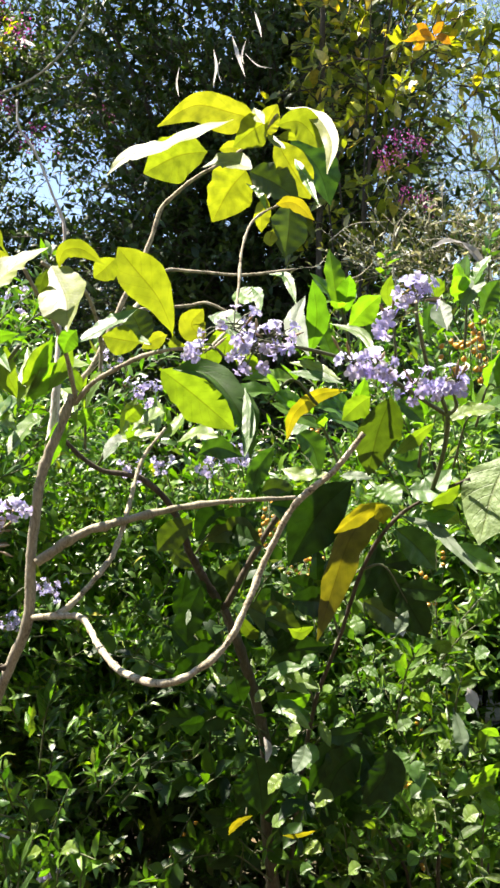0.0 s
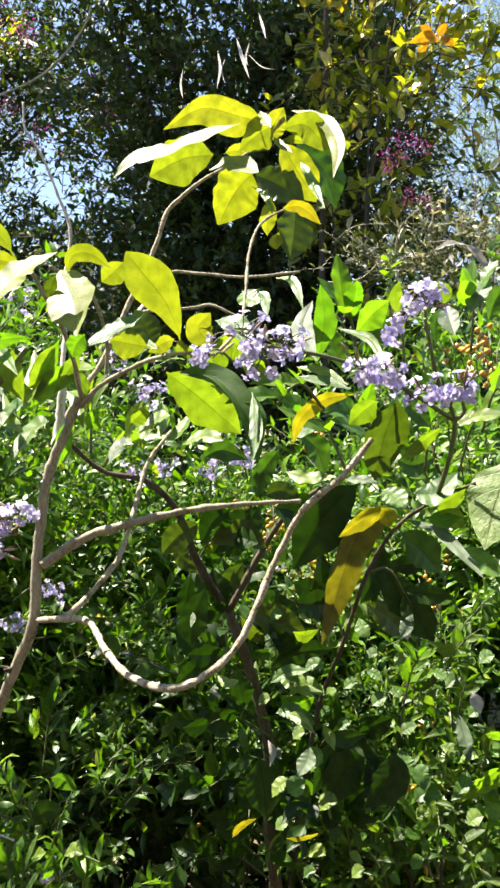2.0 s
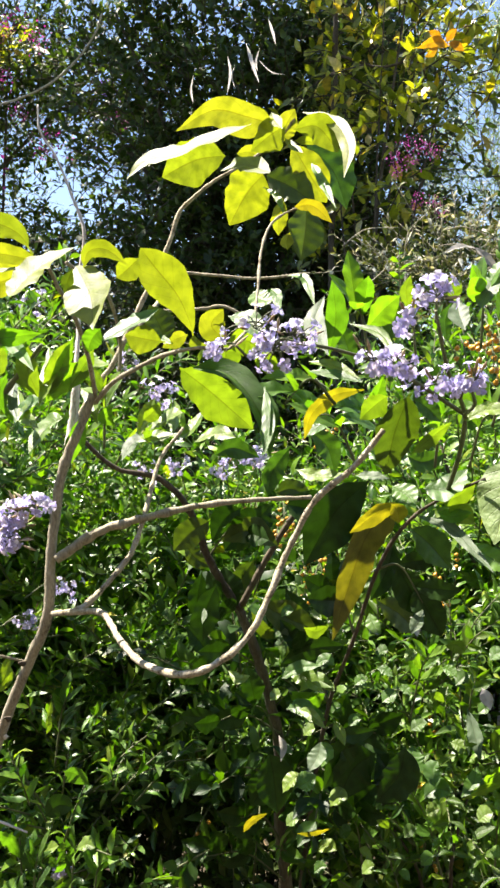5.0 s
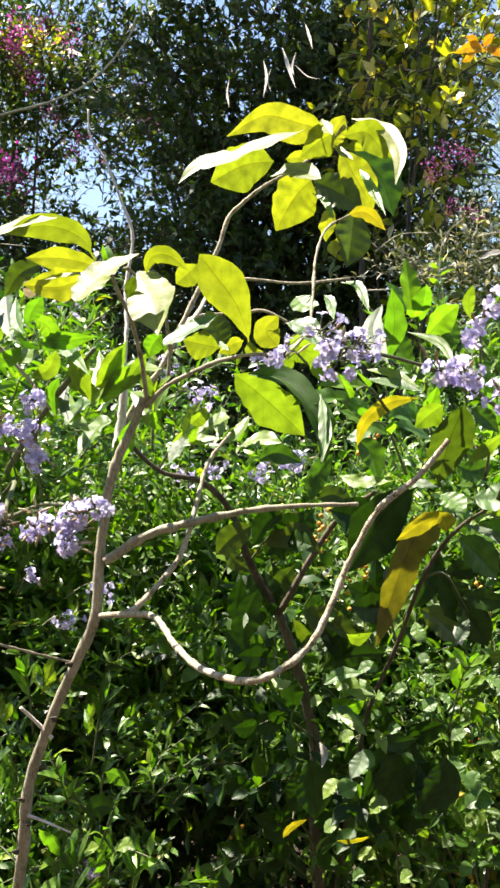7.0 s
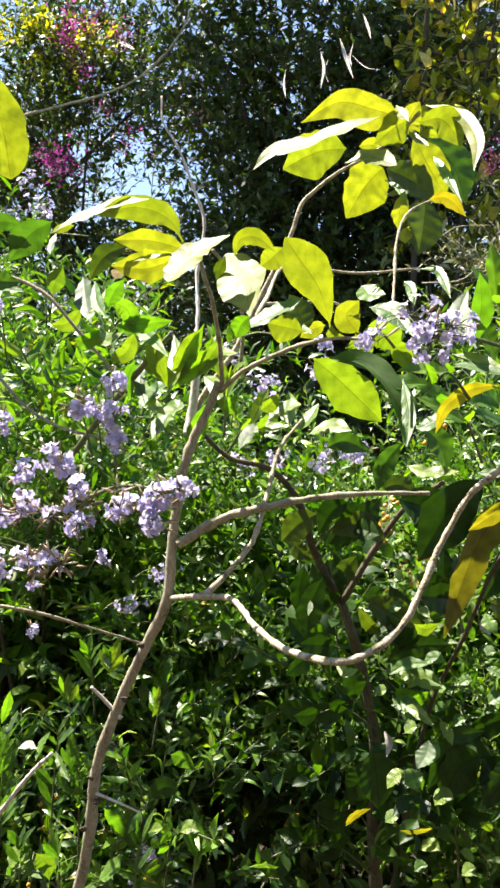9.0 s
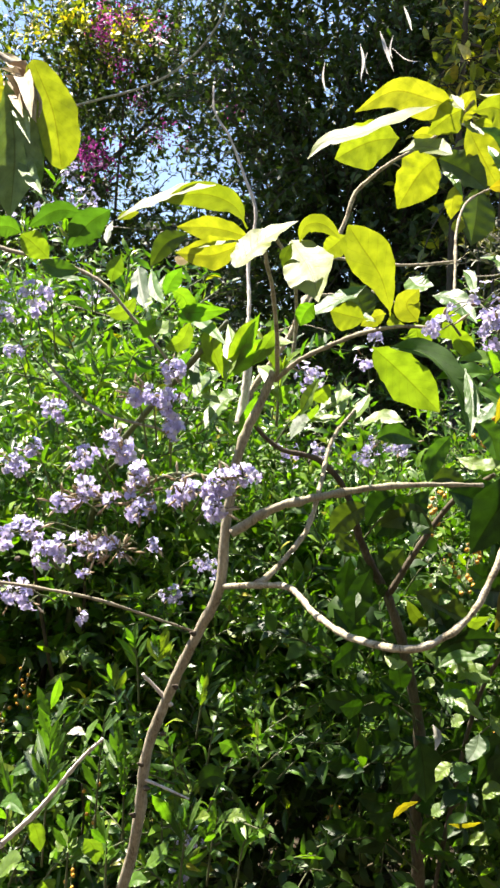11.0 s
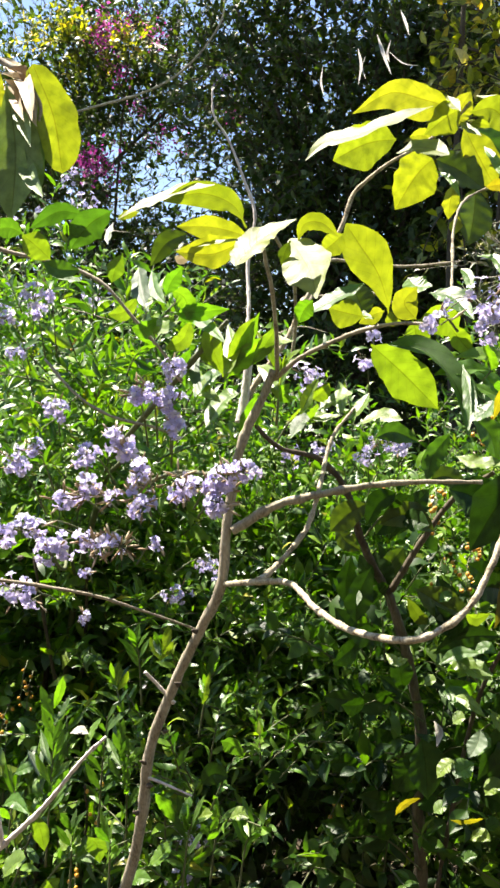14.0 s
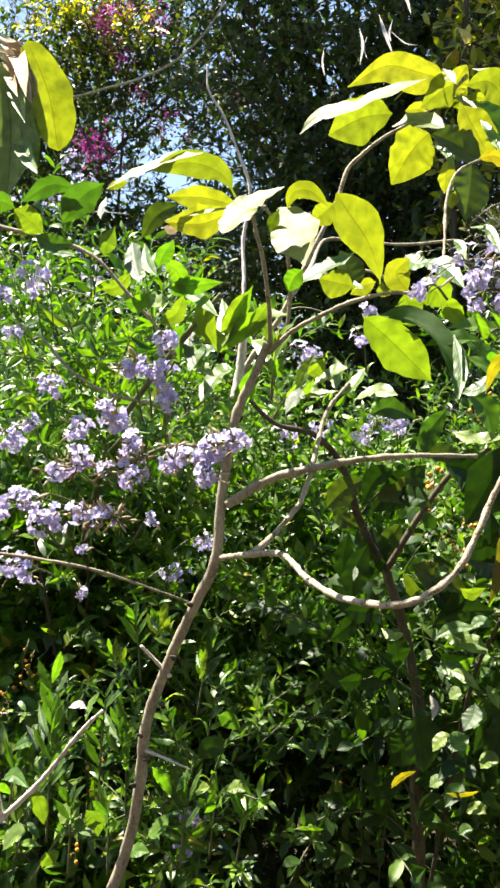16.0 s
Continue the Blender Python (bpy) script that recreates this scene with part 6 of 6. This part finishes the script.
blade(Fl, ((-0.686, 1.394, 0.846), (-0.662, 1.389, 0.858), (-0.623, 1.357, 0.853)), 0.024, DAY, FRESH)
blade(Fl, ((-0.415, 1.363, 0.903), (-0.401, 1.378, 0.880), (-0.389, 1.400, 0.841)), 0.022, GLOW, FRESH)
blade(Fl, ((-0.425, 1.375, 0.778), (-0.404, 1.378, 0.797), (-0.388, 1.387, 0.819)), 0.032, DAY, FRESH)
blade(Fl, ((-0.673, 1.376, 0.734), (-0.658, 1.385, 0.755), (-0.634, 1.380, 0.767)), 0.044, DAY, LIME)
blade(Fl, ((-0.606, 1.384, 0.708), (-0.590, 1.378, 0.732), (-0.575, 1.377, 0.743)), 0.029, GLOW, LIME)
blade(Fl, ((-0.662, 1.380, 0.907), (-0.638, 1.381, 0.920), (-0.611, 1.379, 0.930)), 0.023, LIT, FRESH)
blade(Fl, ((-0.311, 1.369, 0.994), (-0.296, 1.377, 0.987), (-0.276, 1.395, 0.962)), 0.030, GLOW, DEEP)
blade(Fl, ((-0.342, 1.375, 0.919), (-0.322, 1.380, 0.935), (-0.299, 1.385, 0.930)), 0.037, SIDE, SHADED)
blade(Fl, ((-0.567, 1.383, 0.982), (-0.551, 1.383, 0.989), (-0.533, 1.374, 0.987)), 0.015, LIT, PAPER)
blade(Fl, ((-0.531, 1.365, 0.970), (-0.528, 1.382, 0.990), (-0.518, 1.393, 1.009)), 0.017, DAY, FRESH)
blade(Fl, ((-0.646, 1.398, 0.942), (-0.628, 1.382, 0.930), (-0.609, 1.361, 0.913)), 0.011, LIT, SILVER)
blade(Fl, ((-0.455, 1.381, 0.739), (-0.442, 1.385, 0.752), (-0.418, 1.374, 0.757)), 0.026, DAY, FRESH)
blade(Fl, ((-0.376, 1.372, 0.862), (-0.364, 1.379, 0.879), (-0.362, 1.390, 0.893)), 0.022, DAY, FRESH)
blade(Fl, ((-0.294, 1.385, 0.864), (-0.277, 1.383, 0.873), (-0.261, 1.371, 0.873)), 0.024, DAY, LIME)
blade(Fl, ((-0.349, 1.379, 0.852), (-0.339, 1.383, 0.864), (-0.321, 1.378, 0.872)), 0.024, DAY, LIME)
HUB = (-0.438, 1.250, 1.408)
HUB2 = (-0.598, 1.400, 1.252)
branch(Fl, [(-0.74, 2.08, 1.38), (-0.542, 1.600, 1.444), HUB, (-0.350, 1.150, 1.432), (-0.271, 1.080, 1.430)], 0.005, 0.002, STEM)
branch(Fl, [(-0.86, 2.25, 1.1), (-0.692, 1.700, 1.251), HUB2, (-0.623, 1.300, 1.354)], 0.005, 0.002, STEM)
UPPER_RACEMES = (
    ((-0.345, 1.066, 1.564), 0.017, 14, 3),
    ((-0.392, 1.080, 1.532), 0.016, 11, 6),
    ((-0.346, 1.080, 1.523), 0.022, 18, 2),
    ((-0.343, 1.080, 1.493), 0.016, 11, 4),
    ((-0.375, 1.090, 1.538), 0.012, 6, 5),
    ((-0.448, 1.050, 1.453), 0.018, 14, 4),
    ((-0.395, 1.000, 1.473), 0.017, 14, 4),
    ((-0.383, 1.000, 1.457), 0.016, 10, 7),
    ((-0.425, 1.000, 1.417), 0.015, 8, 9),
    ((-0.360, 0.980, 1.434), 0.015, 10, 7),
    ((-0.302, 0.950, 1.417), 0.014, 10, 6),
    ((-0.283, 0.940, 1.424), 0.013, 9, 5),
    ((-0.248, 0.930, 1.433), 0.016, 14, 6),
    ((-0.231, 0.930, 1.443), 0.014, 11, 5),
    ((-0.266, 0.940, 1.420), 0.009, 5, 5),
    ((-0.351, 1.000, 1.420), 0.012, 1, 11),
)
MIDDLE_RACEMES = (
    ((-0.318, 1.000, 1.432), 0.010, 1, 8),
    ((-0.252, 0.950, 1.420), 0.010, 1, 7),
    ((-0.457, 1.000, 1.399), 0.016, 11, 6),
    ((-0.354, 0.970, 1.399), 0.016, 12, 6),
    ((-0.396, 1.000, 1.402), 0.013, 4, 11),
    ((-0.256, 0.930, 1.405), 0.016, 15, 5),
    ((-0.524, 1.020, 1.355), 0.025, 20, 3),
    ((-0.469, 1.000, 1.339), 0.024, 21, 3),
    ((-0.502, 1.020, 1.361), 0.014, 8, 3),
    ((-0.437, 1.020, 1.346), 0.014, 9, 5),
    ((-0.413, 1.050, 1.349), 0.011, 4, 8),
    ((-0.418, 1.020, 1.341), 0.016, 2, 16),
    ((-0.385, 1.000, 1.346), 0.017, 2, 20),
    ((-0.369, 1.000, 1.405), 0.012, 1, 11),
    ((-0.428, 1.000, 1.404), 0.012, 1, 10),
)
FAR_RACEMES = (
    ((-0.565, 1.250, 1.516), 0.022, 15, 4),
    ((-0.605, 1.200, 1.435), 0.023, 12, 4),
    ((-0.583, 1.220, 1.458), 0.015, 8, 4),
    ((-0.413, 1.300, 1.316), 0.012, 6, 2),
    ((-0.595, 1.200, 1.245), 0.029, 20, 3),
    ((-0.576, 1.220, 1.232), 0.013, 7, 3),
    ((-0.553, 1.400, 1.249), 0.011, 5, 2),
    ((-0.555, 1.400, 1.173), 0.010, 5, 2),
    ((-0.463, 1.700, 1.169), 0.023, 11, 1),
    ((-0.479, 1.720, 1.156), 0.014, 5, 1),
    ((-0.407, 1.700, 1.238), 0.016, 6, 1),
    ((-0.705, 1.500, 1.726), 0.034, 18, 2),
    ((-0.673, 1.500, 1.737), 0.020, 8, 2),
    ((-0.738, 1.500, 1.629), 0.020, 9, 1),
    ((-0.769, 1.550, 1.702), 0.023, 9, 2),
    ((-0.771, 2.000, 2.043), 0.022, 7, 1),
    ((-0.921, 1.900, 1.975), 0.018, 6, 1),
)
for c, size, n, dry in UPPER_RACEMES + MIDDLE_RACEMES + FAR_RACEMES:
    hub = Vector(HUB if c[1] < 1.15 else HUB2 if c[2] < 1.5 else (-0.80, 1.75, 1.50))
    flower_cluster(Fl, c, Vector(c).lerp(hub, 0.3) + Vector((0, 0.07, -0.03)), size * 1.05, n, dry=dry)
for k, (a, b, n) in enumerate((((-0.232, 1.300, 1.504), (-0.221, 1.250, 1.585), 3), ((-0.252, 1.500, 1.477), (-0.182, 1.450, 1.512), 3))):
    spray(Fl, a, b, n, 0.07, 0.3, 70 + k, LIME, face=Vector((-0.3 + 0.5 * math.sin(k * 2.3), -0.6, 0.7)))
for k, (a, b, n) in enumerate((((-0.725, 1.550, 0.626), (-0.620, 1.480, 0.835), 5), ((-0.680, 1.600, 0.643), (-0.642, 1.520, 0.947), 6), ((-0.579, 1.600, 0.703), (-0.544, 1.520, 0.970), 5),
                               ((-0.445, 1.600, 0.695), (-0.440, 1.550, 0.834), 4), ((-0.671, 1.500, 0.617), (-0.544, 1.450, 0.756), 4),
                               ((-0.522, 1.600, 0.687), (-0.504, 1.520, 0.902), 5), ((-0.356, 1.600, 0.640), (-0.332, 1.550, 0.792), 4), ((-0.739, 1.550, 0.689), (-0.702, 1.500, 0.840), 4),
                               ((-0.397, 1.650, 0.897), (-0.361, 1.600, 1.045), 4), ((-0.513, 1.650, 0.954), (-0.517, 1.600, 1.088), 3))):
    spray(Fl, a, b, n + 1, 0.068, 0.22, 120 + k, FRESH if k % 2 else DEEP, face=Vector((-0.2 + 0.3 * math.sin(k * 1.7), -0.5, 0.75)))
for k, (a, b, n) in enumerate((((-0.376, 1.420, 0.711), (-0.355, 1.380, 0.854), 4), ((-0.284, 1.450, 0.705), (-0.261, 1.420, 0.827), 4),
                               ((-0.565, 1.400, 0.692), (-0.548, 1.360, 0.835), 4), ((-0.502, 1.420, 0.688), (-0.491, 1.380, 0.813), 3))):
    spray(Fl, a, b, n + 1, 0.066, 0.23, 131 + k, FRESH if k % 2 else DEEP, face=Vector((-0.35 + 0.35 * math.sin(k * 1.7 + 18.7), -0.55, 0.75)))

# ---- leafy shoots on the bush in front ----
for k, (a, b, n) in enumerate((((0.138, 1.220, 1.478), (0.073, 1.150, 1.546), 3), ((0.185, 1.220, 1.469), (0.143, 1.120, 1.545), 3), ((0.243, 1.200, 1.477), (0.239, 1.100, 1.543), 3),
                               ((0.294, 1.220, 1.476), (0.308, 1.120, 1.543), 3), ((0.099, 1.100, 1.558), (0.036, 1.050, 1.557), 2), ((0.295, 1.100, 1.529), (0.313, 1.050, 1.567), 2),
                               ((0.294, 1.150, 1.633), (0.290, 1.100, 1.697), 2), ((0.142, 1.100, 1.614), (0.117, 1.050, 1.663), 2))):
    spray(B, a, b, n, 0.075, 0.36, 160 + k, face=Vector((-0.3 + 0.5 * math.sin(k * 1.9), -0.6, 0.7)))
for k, (a, b, n) in enumerate((((0.332, 1.600, 0.710), (0.256, 1.500, 0.916), 4), ((0.425, 1.600, 0.709), (0.410, 1.500, 0.887), 4),
                               ((0.272, 1.600, 1.000), (0.297, 1.500, 1.158), 4), ((0.187, 1.600, 0.710), (0.163, 1.550, 0.846), 3))):
    spray(B, a, b, n, 0.062, 0.3, 190 + k, face=Vector((-0.3 + 0.5 * math.sin(k * 1.3), -0.6, 0.7)))

# broad leaves before the stem, painted dark in place of shade
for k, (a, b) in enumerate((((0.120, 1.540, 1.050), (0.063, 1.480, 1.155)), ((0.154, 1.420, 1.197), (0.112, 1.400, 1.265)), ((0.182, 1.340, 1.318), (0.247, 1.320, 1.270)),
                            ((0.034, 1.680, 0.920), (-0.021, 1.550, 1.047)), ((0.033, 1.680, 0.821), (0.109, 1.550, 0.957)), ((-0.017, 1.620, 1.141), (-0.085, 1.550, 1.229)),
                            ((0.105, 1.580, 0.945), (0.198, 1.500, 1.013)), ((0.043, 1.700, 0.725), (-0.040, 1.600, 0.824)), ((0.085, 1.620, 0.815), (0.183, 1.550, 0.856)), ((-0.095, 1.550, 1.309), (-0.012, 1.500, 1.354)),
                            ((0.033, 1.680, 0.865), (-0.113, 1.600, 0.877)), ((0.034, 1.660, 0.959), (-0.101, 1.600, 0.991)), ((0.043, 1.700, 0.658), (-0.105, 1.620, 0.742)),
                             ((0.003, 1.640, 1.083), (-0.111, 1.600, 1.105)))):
    spray(B, a, b, 2, 0.085, 0.5, 210 + k, SHADED, face=Vector((0.4 * math.sin(k * 2.1) + 0.3, -0.9, 0.0)))

# ---- blossoms on the bush in front ----
for c, r, s, n in (((0.002, 0.860, 1.619), (0.029, 0.900, 1.607), 0.028, 15), ((0.024, 0.860, 1.599), (0.029, 0.920, 1.597), 0.032, 18), ((0.039, 0.860, 1.610), (0.053, 0.920, 1.603), 0.024, 12), ((-0.033, 0.900, 1.602), (-0.007, 0.940, 1.600), 0.016, 6),
                   ((0.164, 0.780, 1.638), (0.171, 0.820, 1.617), 0.020, 14), ((0.143, 0.790, 1.617), (0.159, 0.860, 1.590), 0.016, 8),
                   ((0.114, 0.820, 1.581), (0.154, 0.900, 1.566), 0.021, 12), ((0.136, 0.820, 1.578), (0.154, 0.900, 1.560), 0.021, 12),
                   ((0.171, 0.810, 1.559), (0.197, 0.860, 1.549), 0.021, 13), ((0.202, 0.810, 1.559), (0.202, 0.860, 1.549), 0.023, 14)):
    flower_cluster(B, c, r, s, n, 0.9, 2)

# ---- blossoms and berries in the hedge ----
for k, c in enumerate(((-0.184, 1.850, 1.473), (-0.064, 1.880, 1.498), (-0.021, 1.880, 1.488), (-0.294, 1.900, 1.699), (-0.208, 1.700, 1.614), (-0.098, 1.550, 1.635), (-0.087, 1.550, 1.676),
                       (-0.014, 1.900, 1.489), (-0.087, 1.900, 1.461), (-0.261, 1.900, 1.466), (-0.411, 1.800, 1.213), (-0.433, 1.800, 0.631), (-0.453, 1.800, 0.545), (-0.220, 1.900, 1.636))):
    v = Vector(c)
    flower_cluster(hedge_mid, c, v + Vector((0.01, 0.08, -0.06)), 0.034 if v.y > 1.58 else 0.02, 11 if v.y > 1.58 else 7, 1.1, 1)
for k, c in enumerate(((-0.923, 2.100, 1.839), (-0.985, 2.100, 1.699), (-1.024, 2.400, 2.141), (-0.930, 2.400, 2.166), (-0.813, 2.200, 1.867), (-0.947, 2.000, 1.425), (-1.040, 2.100, 1.829), (-0.621, 2.300, 1.904), (-1.030, 2.600, 2.315))):
    v = Vector(c)
    flower_cluster(hedge_left, c, v + Vector((0.01, 0.1, -0.08)), 0.045, 13, 1.2, 1)
for c in ((0.345, 1.280, 1.652), (0.358, 1.280, 1.637), (0.336, 1.280, 1.629), (0.330, 1.300, 1.633), (0.361, 1.320, 1.626), (0.321, 1.350, 1.638), (0.386, 1.350, 1.637), (0.002, 1.900, 1.342), (0.073, 1.850, 1.195), (0.104, 1.850, 1.231), (0.051, 1.900, 1.323), (0.389, 1.800, 1.272), (0.319, 1.700, 0.724), (0.362, 1.800, 0.910)):
    berry_cluster(hedge_right, c, 6)
for c in ((0.031, 1.600, 1.344), (0.043, 1.620, 1.369), (0.110, 1.580, 1.271), (0.098, 1.580, 1.252), (0.111, 1.600, 1.516), (0.127, 1.620, 1.508), (0.327, 1.600, 1.239), (0.317, 1.600, 1.220), (0.178, 1.600, 0.948), (0.281, 1.600, 0.899)):
    berry_cluster(bush, c, 7, 0.05)
for c in ((-0.012, 1.950, 1.344), (0.150, 1.900, 1.298), (-0.132, 1.800, 0.689), (0.093, 1.900, 1.222), (-0.029, 2.000, 1.358)):
    berry_cluster(hedge_mid, c, 4)
for c in ((-0.863, 1.900, 0.898), (-0.848, 1.900, 0.873), (-0.617, 1.700, 0.734), (-0.865, 1.800, 0.832), (-0.886, 2.200, 1.729), (-0.621, 1.600, 0.633)):
    berry_cluster(hedge_left, c, 5)

# ---- bleached dead stick ----
stick = thing("dead_stick", (-0.72, 1.62, 0), "bleached dead forked stick standing among the leaves", "stick")
branch(stick, [(-0.72, 1.62, -0.03), (-0.69, 1.5, 0.4), (-0.688, 1.320, 0.760), (-0.648, 1.310, 0.819), (-0.606, 1.300, 0.863), (-0.566, 1.290, 0.908), (-0.528, 1.280, 0.959), (-0.501, 1.270, 0.993), (-0.473, 1.270, 1.021)], 0.0054, 0.0026, BLEACHED, n=12, rough=0.5)
branch(stick, [(-0.648, 1.310, 0.819), (-0.648, 1.300, 0.855), (-0.653, 1.300, 0.886)], 0.0036, 0.0018, BLEACHED)

# ---- magenta and violet blossom in the trees ----
def blossom(parent, spots, mat, seed, name="blossom", n=110):
    for k, (c, r) in enumerate(spots):
        rng = np.random.default_rng(seed + k)
        base = np.array(c) + rng.normal(0, 0.36, (n, 3)) * r
        axis = unit(rng.normal(size=(n, 3)))
        nor = rng.normal(size=(n, 3))
        nor = unit(nor - axis * (nor * axis).sum(-1, keepdims=True))
        v, f = joined((base, axis, nor, r * rng.uniform(0.08, 0.17, n), rng.uniform(0.6, 0.9, n)), rng)
        under(mesh_object(name, v, f, mat), parent)


blossom(airy_tree, (((-2.048, 5.990, 4.549), 0.2), ((-1.836, 5.990, 4.577), 0.14), ((-2.063, 5.990, 4.417), 0.14), ((-1.641, 5.990, 4.437), 0.12), ((-1.926, 5.990, 4.195), 0.14), ((-2.030, 5.990, 3.512), 0.24),
                     ((-2.182, 5.990, 3.575), 0.14), ((-1.548, 5.990, 3.696), 0.16), ((-1.060, 5.990, 3.875), 0.14), ((-2.086, 5.990, 3.529), 0.2), ((-1.767, 5.990, 3.924), 0.1)), MAGENTA, 300)
blossom(airy_tree, (((-1.133, 5.990, 4.119), 0.1), ((-1.172, 5.990, 4.059), 0.08)), VIOLET, 330)
blossom(gold_tree, (((0.531, 3.500, 2.706), 0.05), ((0.591, 3.500, 2.764), 0.05), ((0.605, 3.500, 2.694), 0.05), ((0.688, 3.500, 2.723), 0.05), ((0.544, 3.500, 2.653), 0.05), ((0.647, 3.500, 2.751), 0.05), ((0.698, 3.500, 2.519), 0.05), ((0.705, 3.500, 2.482), 0.05), ((0.622, 3.500, 2.531), 0.05)), MAGENTA, 340, n=60)
big_leaf(airy_tree, (-1.888, 6.510, 4.628), (-1.661, 6.390, 4.544), 0.329, LIT, PAPER)
blade(gold_tree, ((-0.157, 3.520, 3.144), (-0.140, 3.400, 3.018), (-0.147, 3.281, 2.887)), 0.011, LIT, PAPER, fold=0.6, label="bleached dry hanging leaf")
blade(gold_tree, ((-0.080, 3.520, 3.197), (-0.056, 3.416, 3.076), (-0.023, 3.280, 2.923)), 0.014, LIT, PAPER, fold=0.6, label="bleached dry hanging leaf")
blade(gold_tree, ((-0.027, 3.500, 3.115), (0.025, 3.382, 3.013), (0.079, 3.324, 2.976)), 0.005, LIT, PAPER, fold=0.6, label="bleached dry hanging leaf")
blade(gold_tree, ((0.013, 3.507, 3.290), (0.029, 3.399, 3.184), (0.041, 3.302, 3.085)), 0.011, LIT, PAPER, fold=0.6, label="bleached dry hanging leaf")
blade(gold_tree, ((-0.299, 3.502, 3.061), (-0.298, 3.400, 2.953), (-0.282, 3.307, 2.861)), 0.008, LIT, PAPER, fold=0.6, label="bleached dry hanging leaf")
blade(gold_tree, ((-0.126, 3.475, 3.087), (-0.135, 3.407, 3.010), (-0.120, 3.323, 2.927)), 0.007, LIT, PAPER, fold=0.6, label="bleached dry hanging leaf")
blade(gold_tree, ((-0.025, 3.481, 3.157), (-0.038, 3.391, 3.055), (-0.030, 3.332, 2.996)), 0.010, LIT, PAPER, fold=0.6, label="bleached dry hanging leaf")
blade(gold_tree, ((0.783, 3.619, 3.220), (0.715, 3.595, 3.228), (0.639, 3.586, 3.199)), 0.046, GLOW, AMBER, fold=0.1, label="bright orange-yellow leaf")
blade(gold_tree, ((0.767, 3.606, 3.233), (0.780, 3.599, 3.258), (0.807, 3.595, 3.284)), 0.038, GLOW, AMBER, fold=0.1, label="bright orange-yellow leaf")
blade(gold_tree, ((0.755, 3.620, 3.230), (0.718, 3.597, 3.258), (0.687, 3.583, 3.270)), 0.036, GLOW, AMBER, fold=0.1, label="bright orange-yellow leaf")
blade(gold_tree, ((0.767, 3.585, 3.218), (0.808, 3.599, 3.215), (0.842, 3.616, 3.198)), 0.036, GLOW, AMBER, fold=0.1, label="bright orange-yellow leaf")
blade(gold_tree, ((0.732, 3.599, 3.211), (0.703, 3.601, 3.188), (0.675, 3.600, 3.169)), 0.033, GLOW, AMBER, fold=0.1, label="bright orange-yellow leaf")
branch(gold_tree, [(0.40, 4.4, -0.05), (0.41, 4.4, 1.0), (0.335, 4.400, 2.291), (0.346, 4.400, 2.935), (0.356, 4.400, 3.521), (0.365, 4.400, 3.989)], 0.0200, 0.0130, BROWN, "trunk")
branch(gold_tree, [(0.381, 4.400, 3.555), (0.587, 4.300, 3.448), (0.760, 4.150, 3.446), (0.874, 4.100, 3.483)], 0.008, 0.004, BROWN, "limb")
branch(airy_tree, [(-2.508, 5.000, 3.394), (-2.102, 5.000, 3.456), (-1.698, 5.000, 3.551), (-1.495, 5.000, 3.605), (-1.293, 5.000, 3.696), (-1.131, 5.000, 3.838), (-1.022, 5.000, 3.994), (-0.981, 5.000, 4.110)], 0.009, 0.006, PALE)


# ---- grey slatted fence seen through the leaves ----
fence = thing("slatted_fence", (0.9, 3.2, 0), "weathered blue-grey horizontal board fence behind the hedge", "fence")
fx, fy = fence.location.x, 3.2
fence.location.z = 0
for k in range(9):
    bm = bmesh.new()
    bmesh.ops.create_cube(bm, size=1.0)
    bmesh.ops.scale(bm, vec=(0.9, 0.02, 0.078), verts=bm.verts)
    bmesh.ops.bevel(bm, geom=bm.edges[:], offset=0.004, segments=1, affect="EDGES")
    bmesh.ops.translate(bm, vec=(fx + 0.35, fy, 0.06 + k * 0.092), verts=bm.verts)
    me = bpy.data.meshes.new("board")
    bm.to_mesh(me)
    bm.free()
    me.materials.append(GREY)
    under(new("board", me), fence)
for dx in (-0.06, 0.76):
    bm = bmesh.new()
    bmesh.ops.create_cube(bm, size=1.0)
    bmesh.ops.scale(bm, vec=(0.07, 0.07, 0.95), verts=bm.verts)
    bmesh.ops.translate(bm, vec=(fx + dx, fy + 0.047, 0.445), verts=bm.verts)
    me = bpy.data.meshes.new("post")
    bm.to_mesh(me)
    bm.free()
    me.materials.append(GREY)
    under(new("post", me), fence)
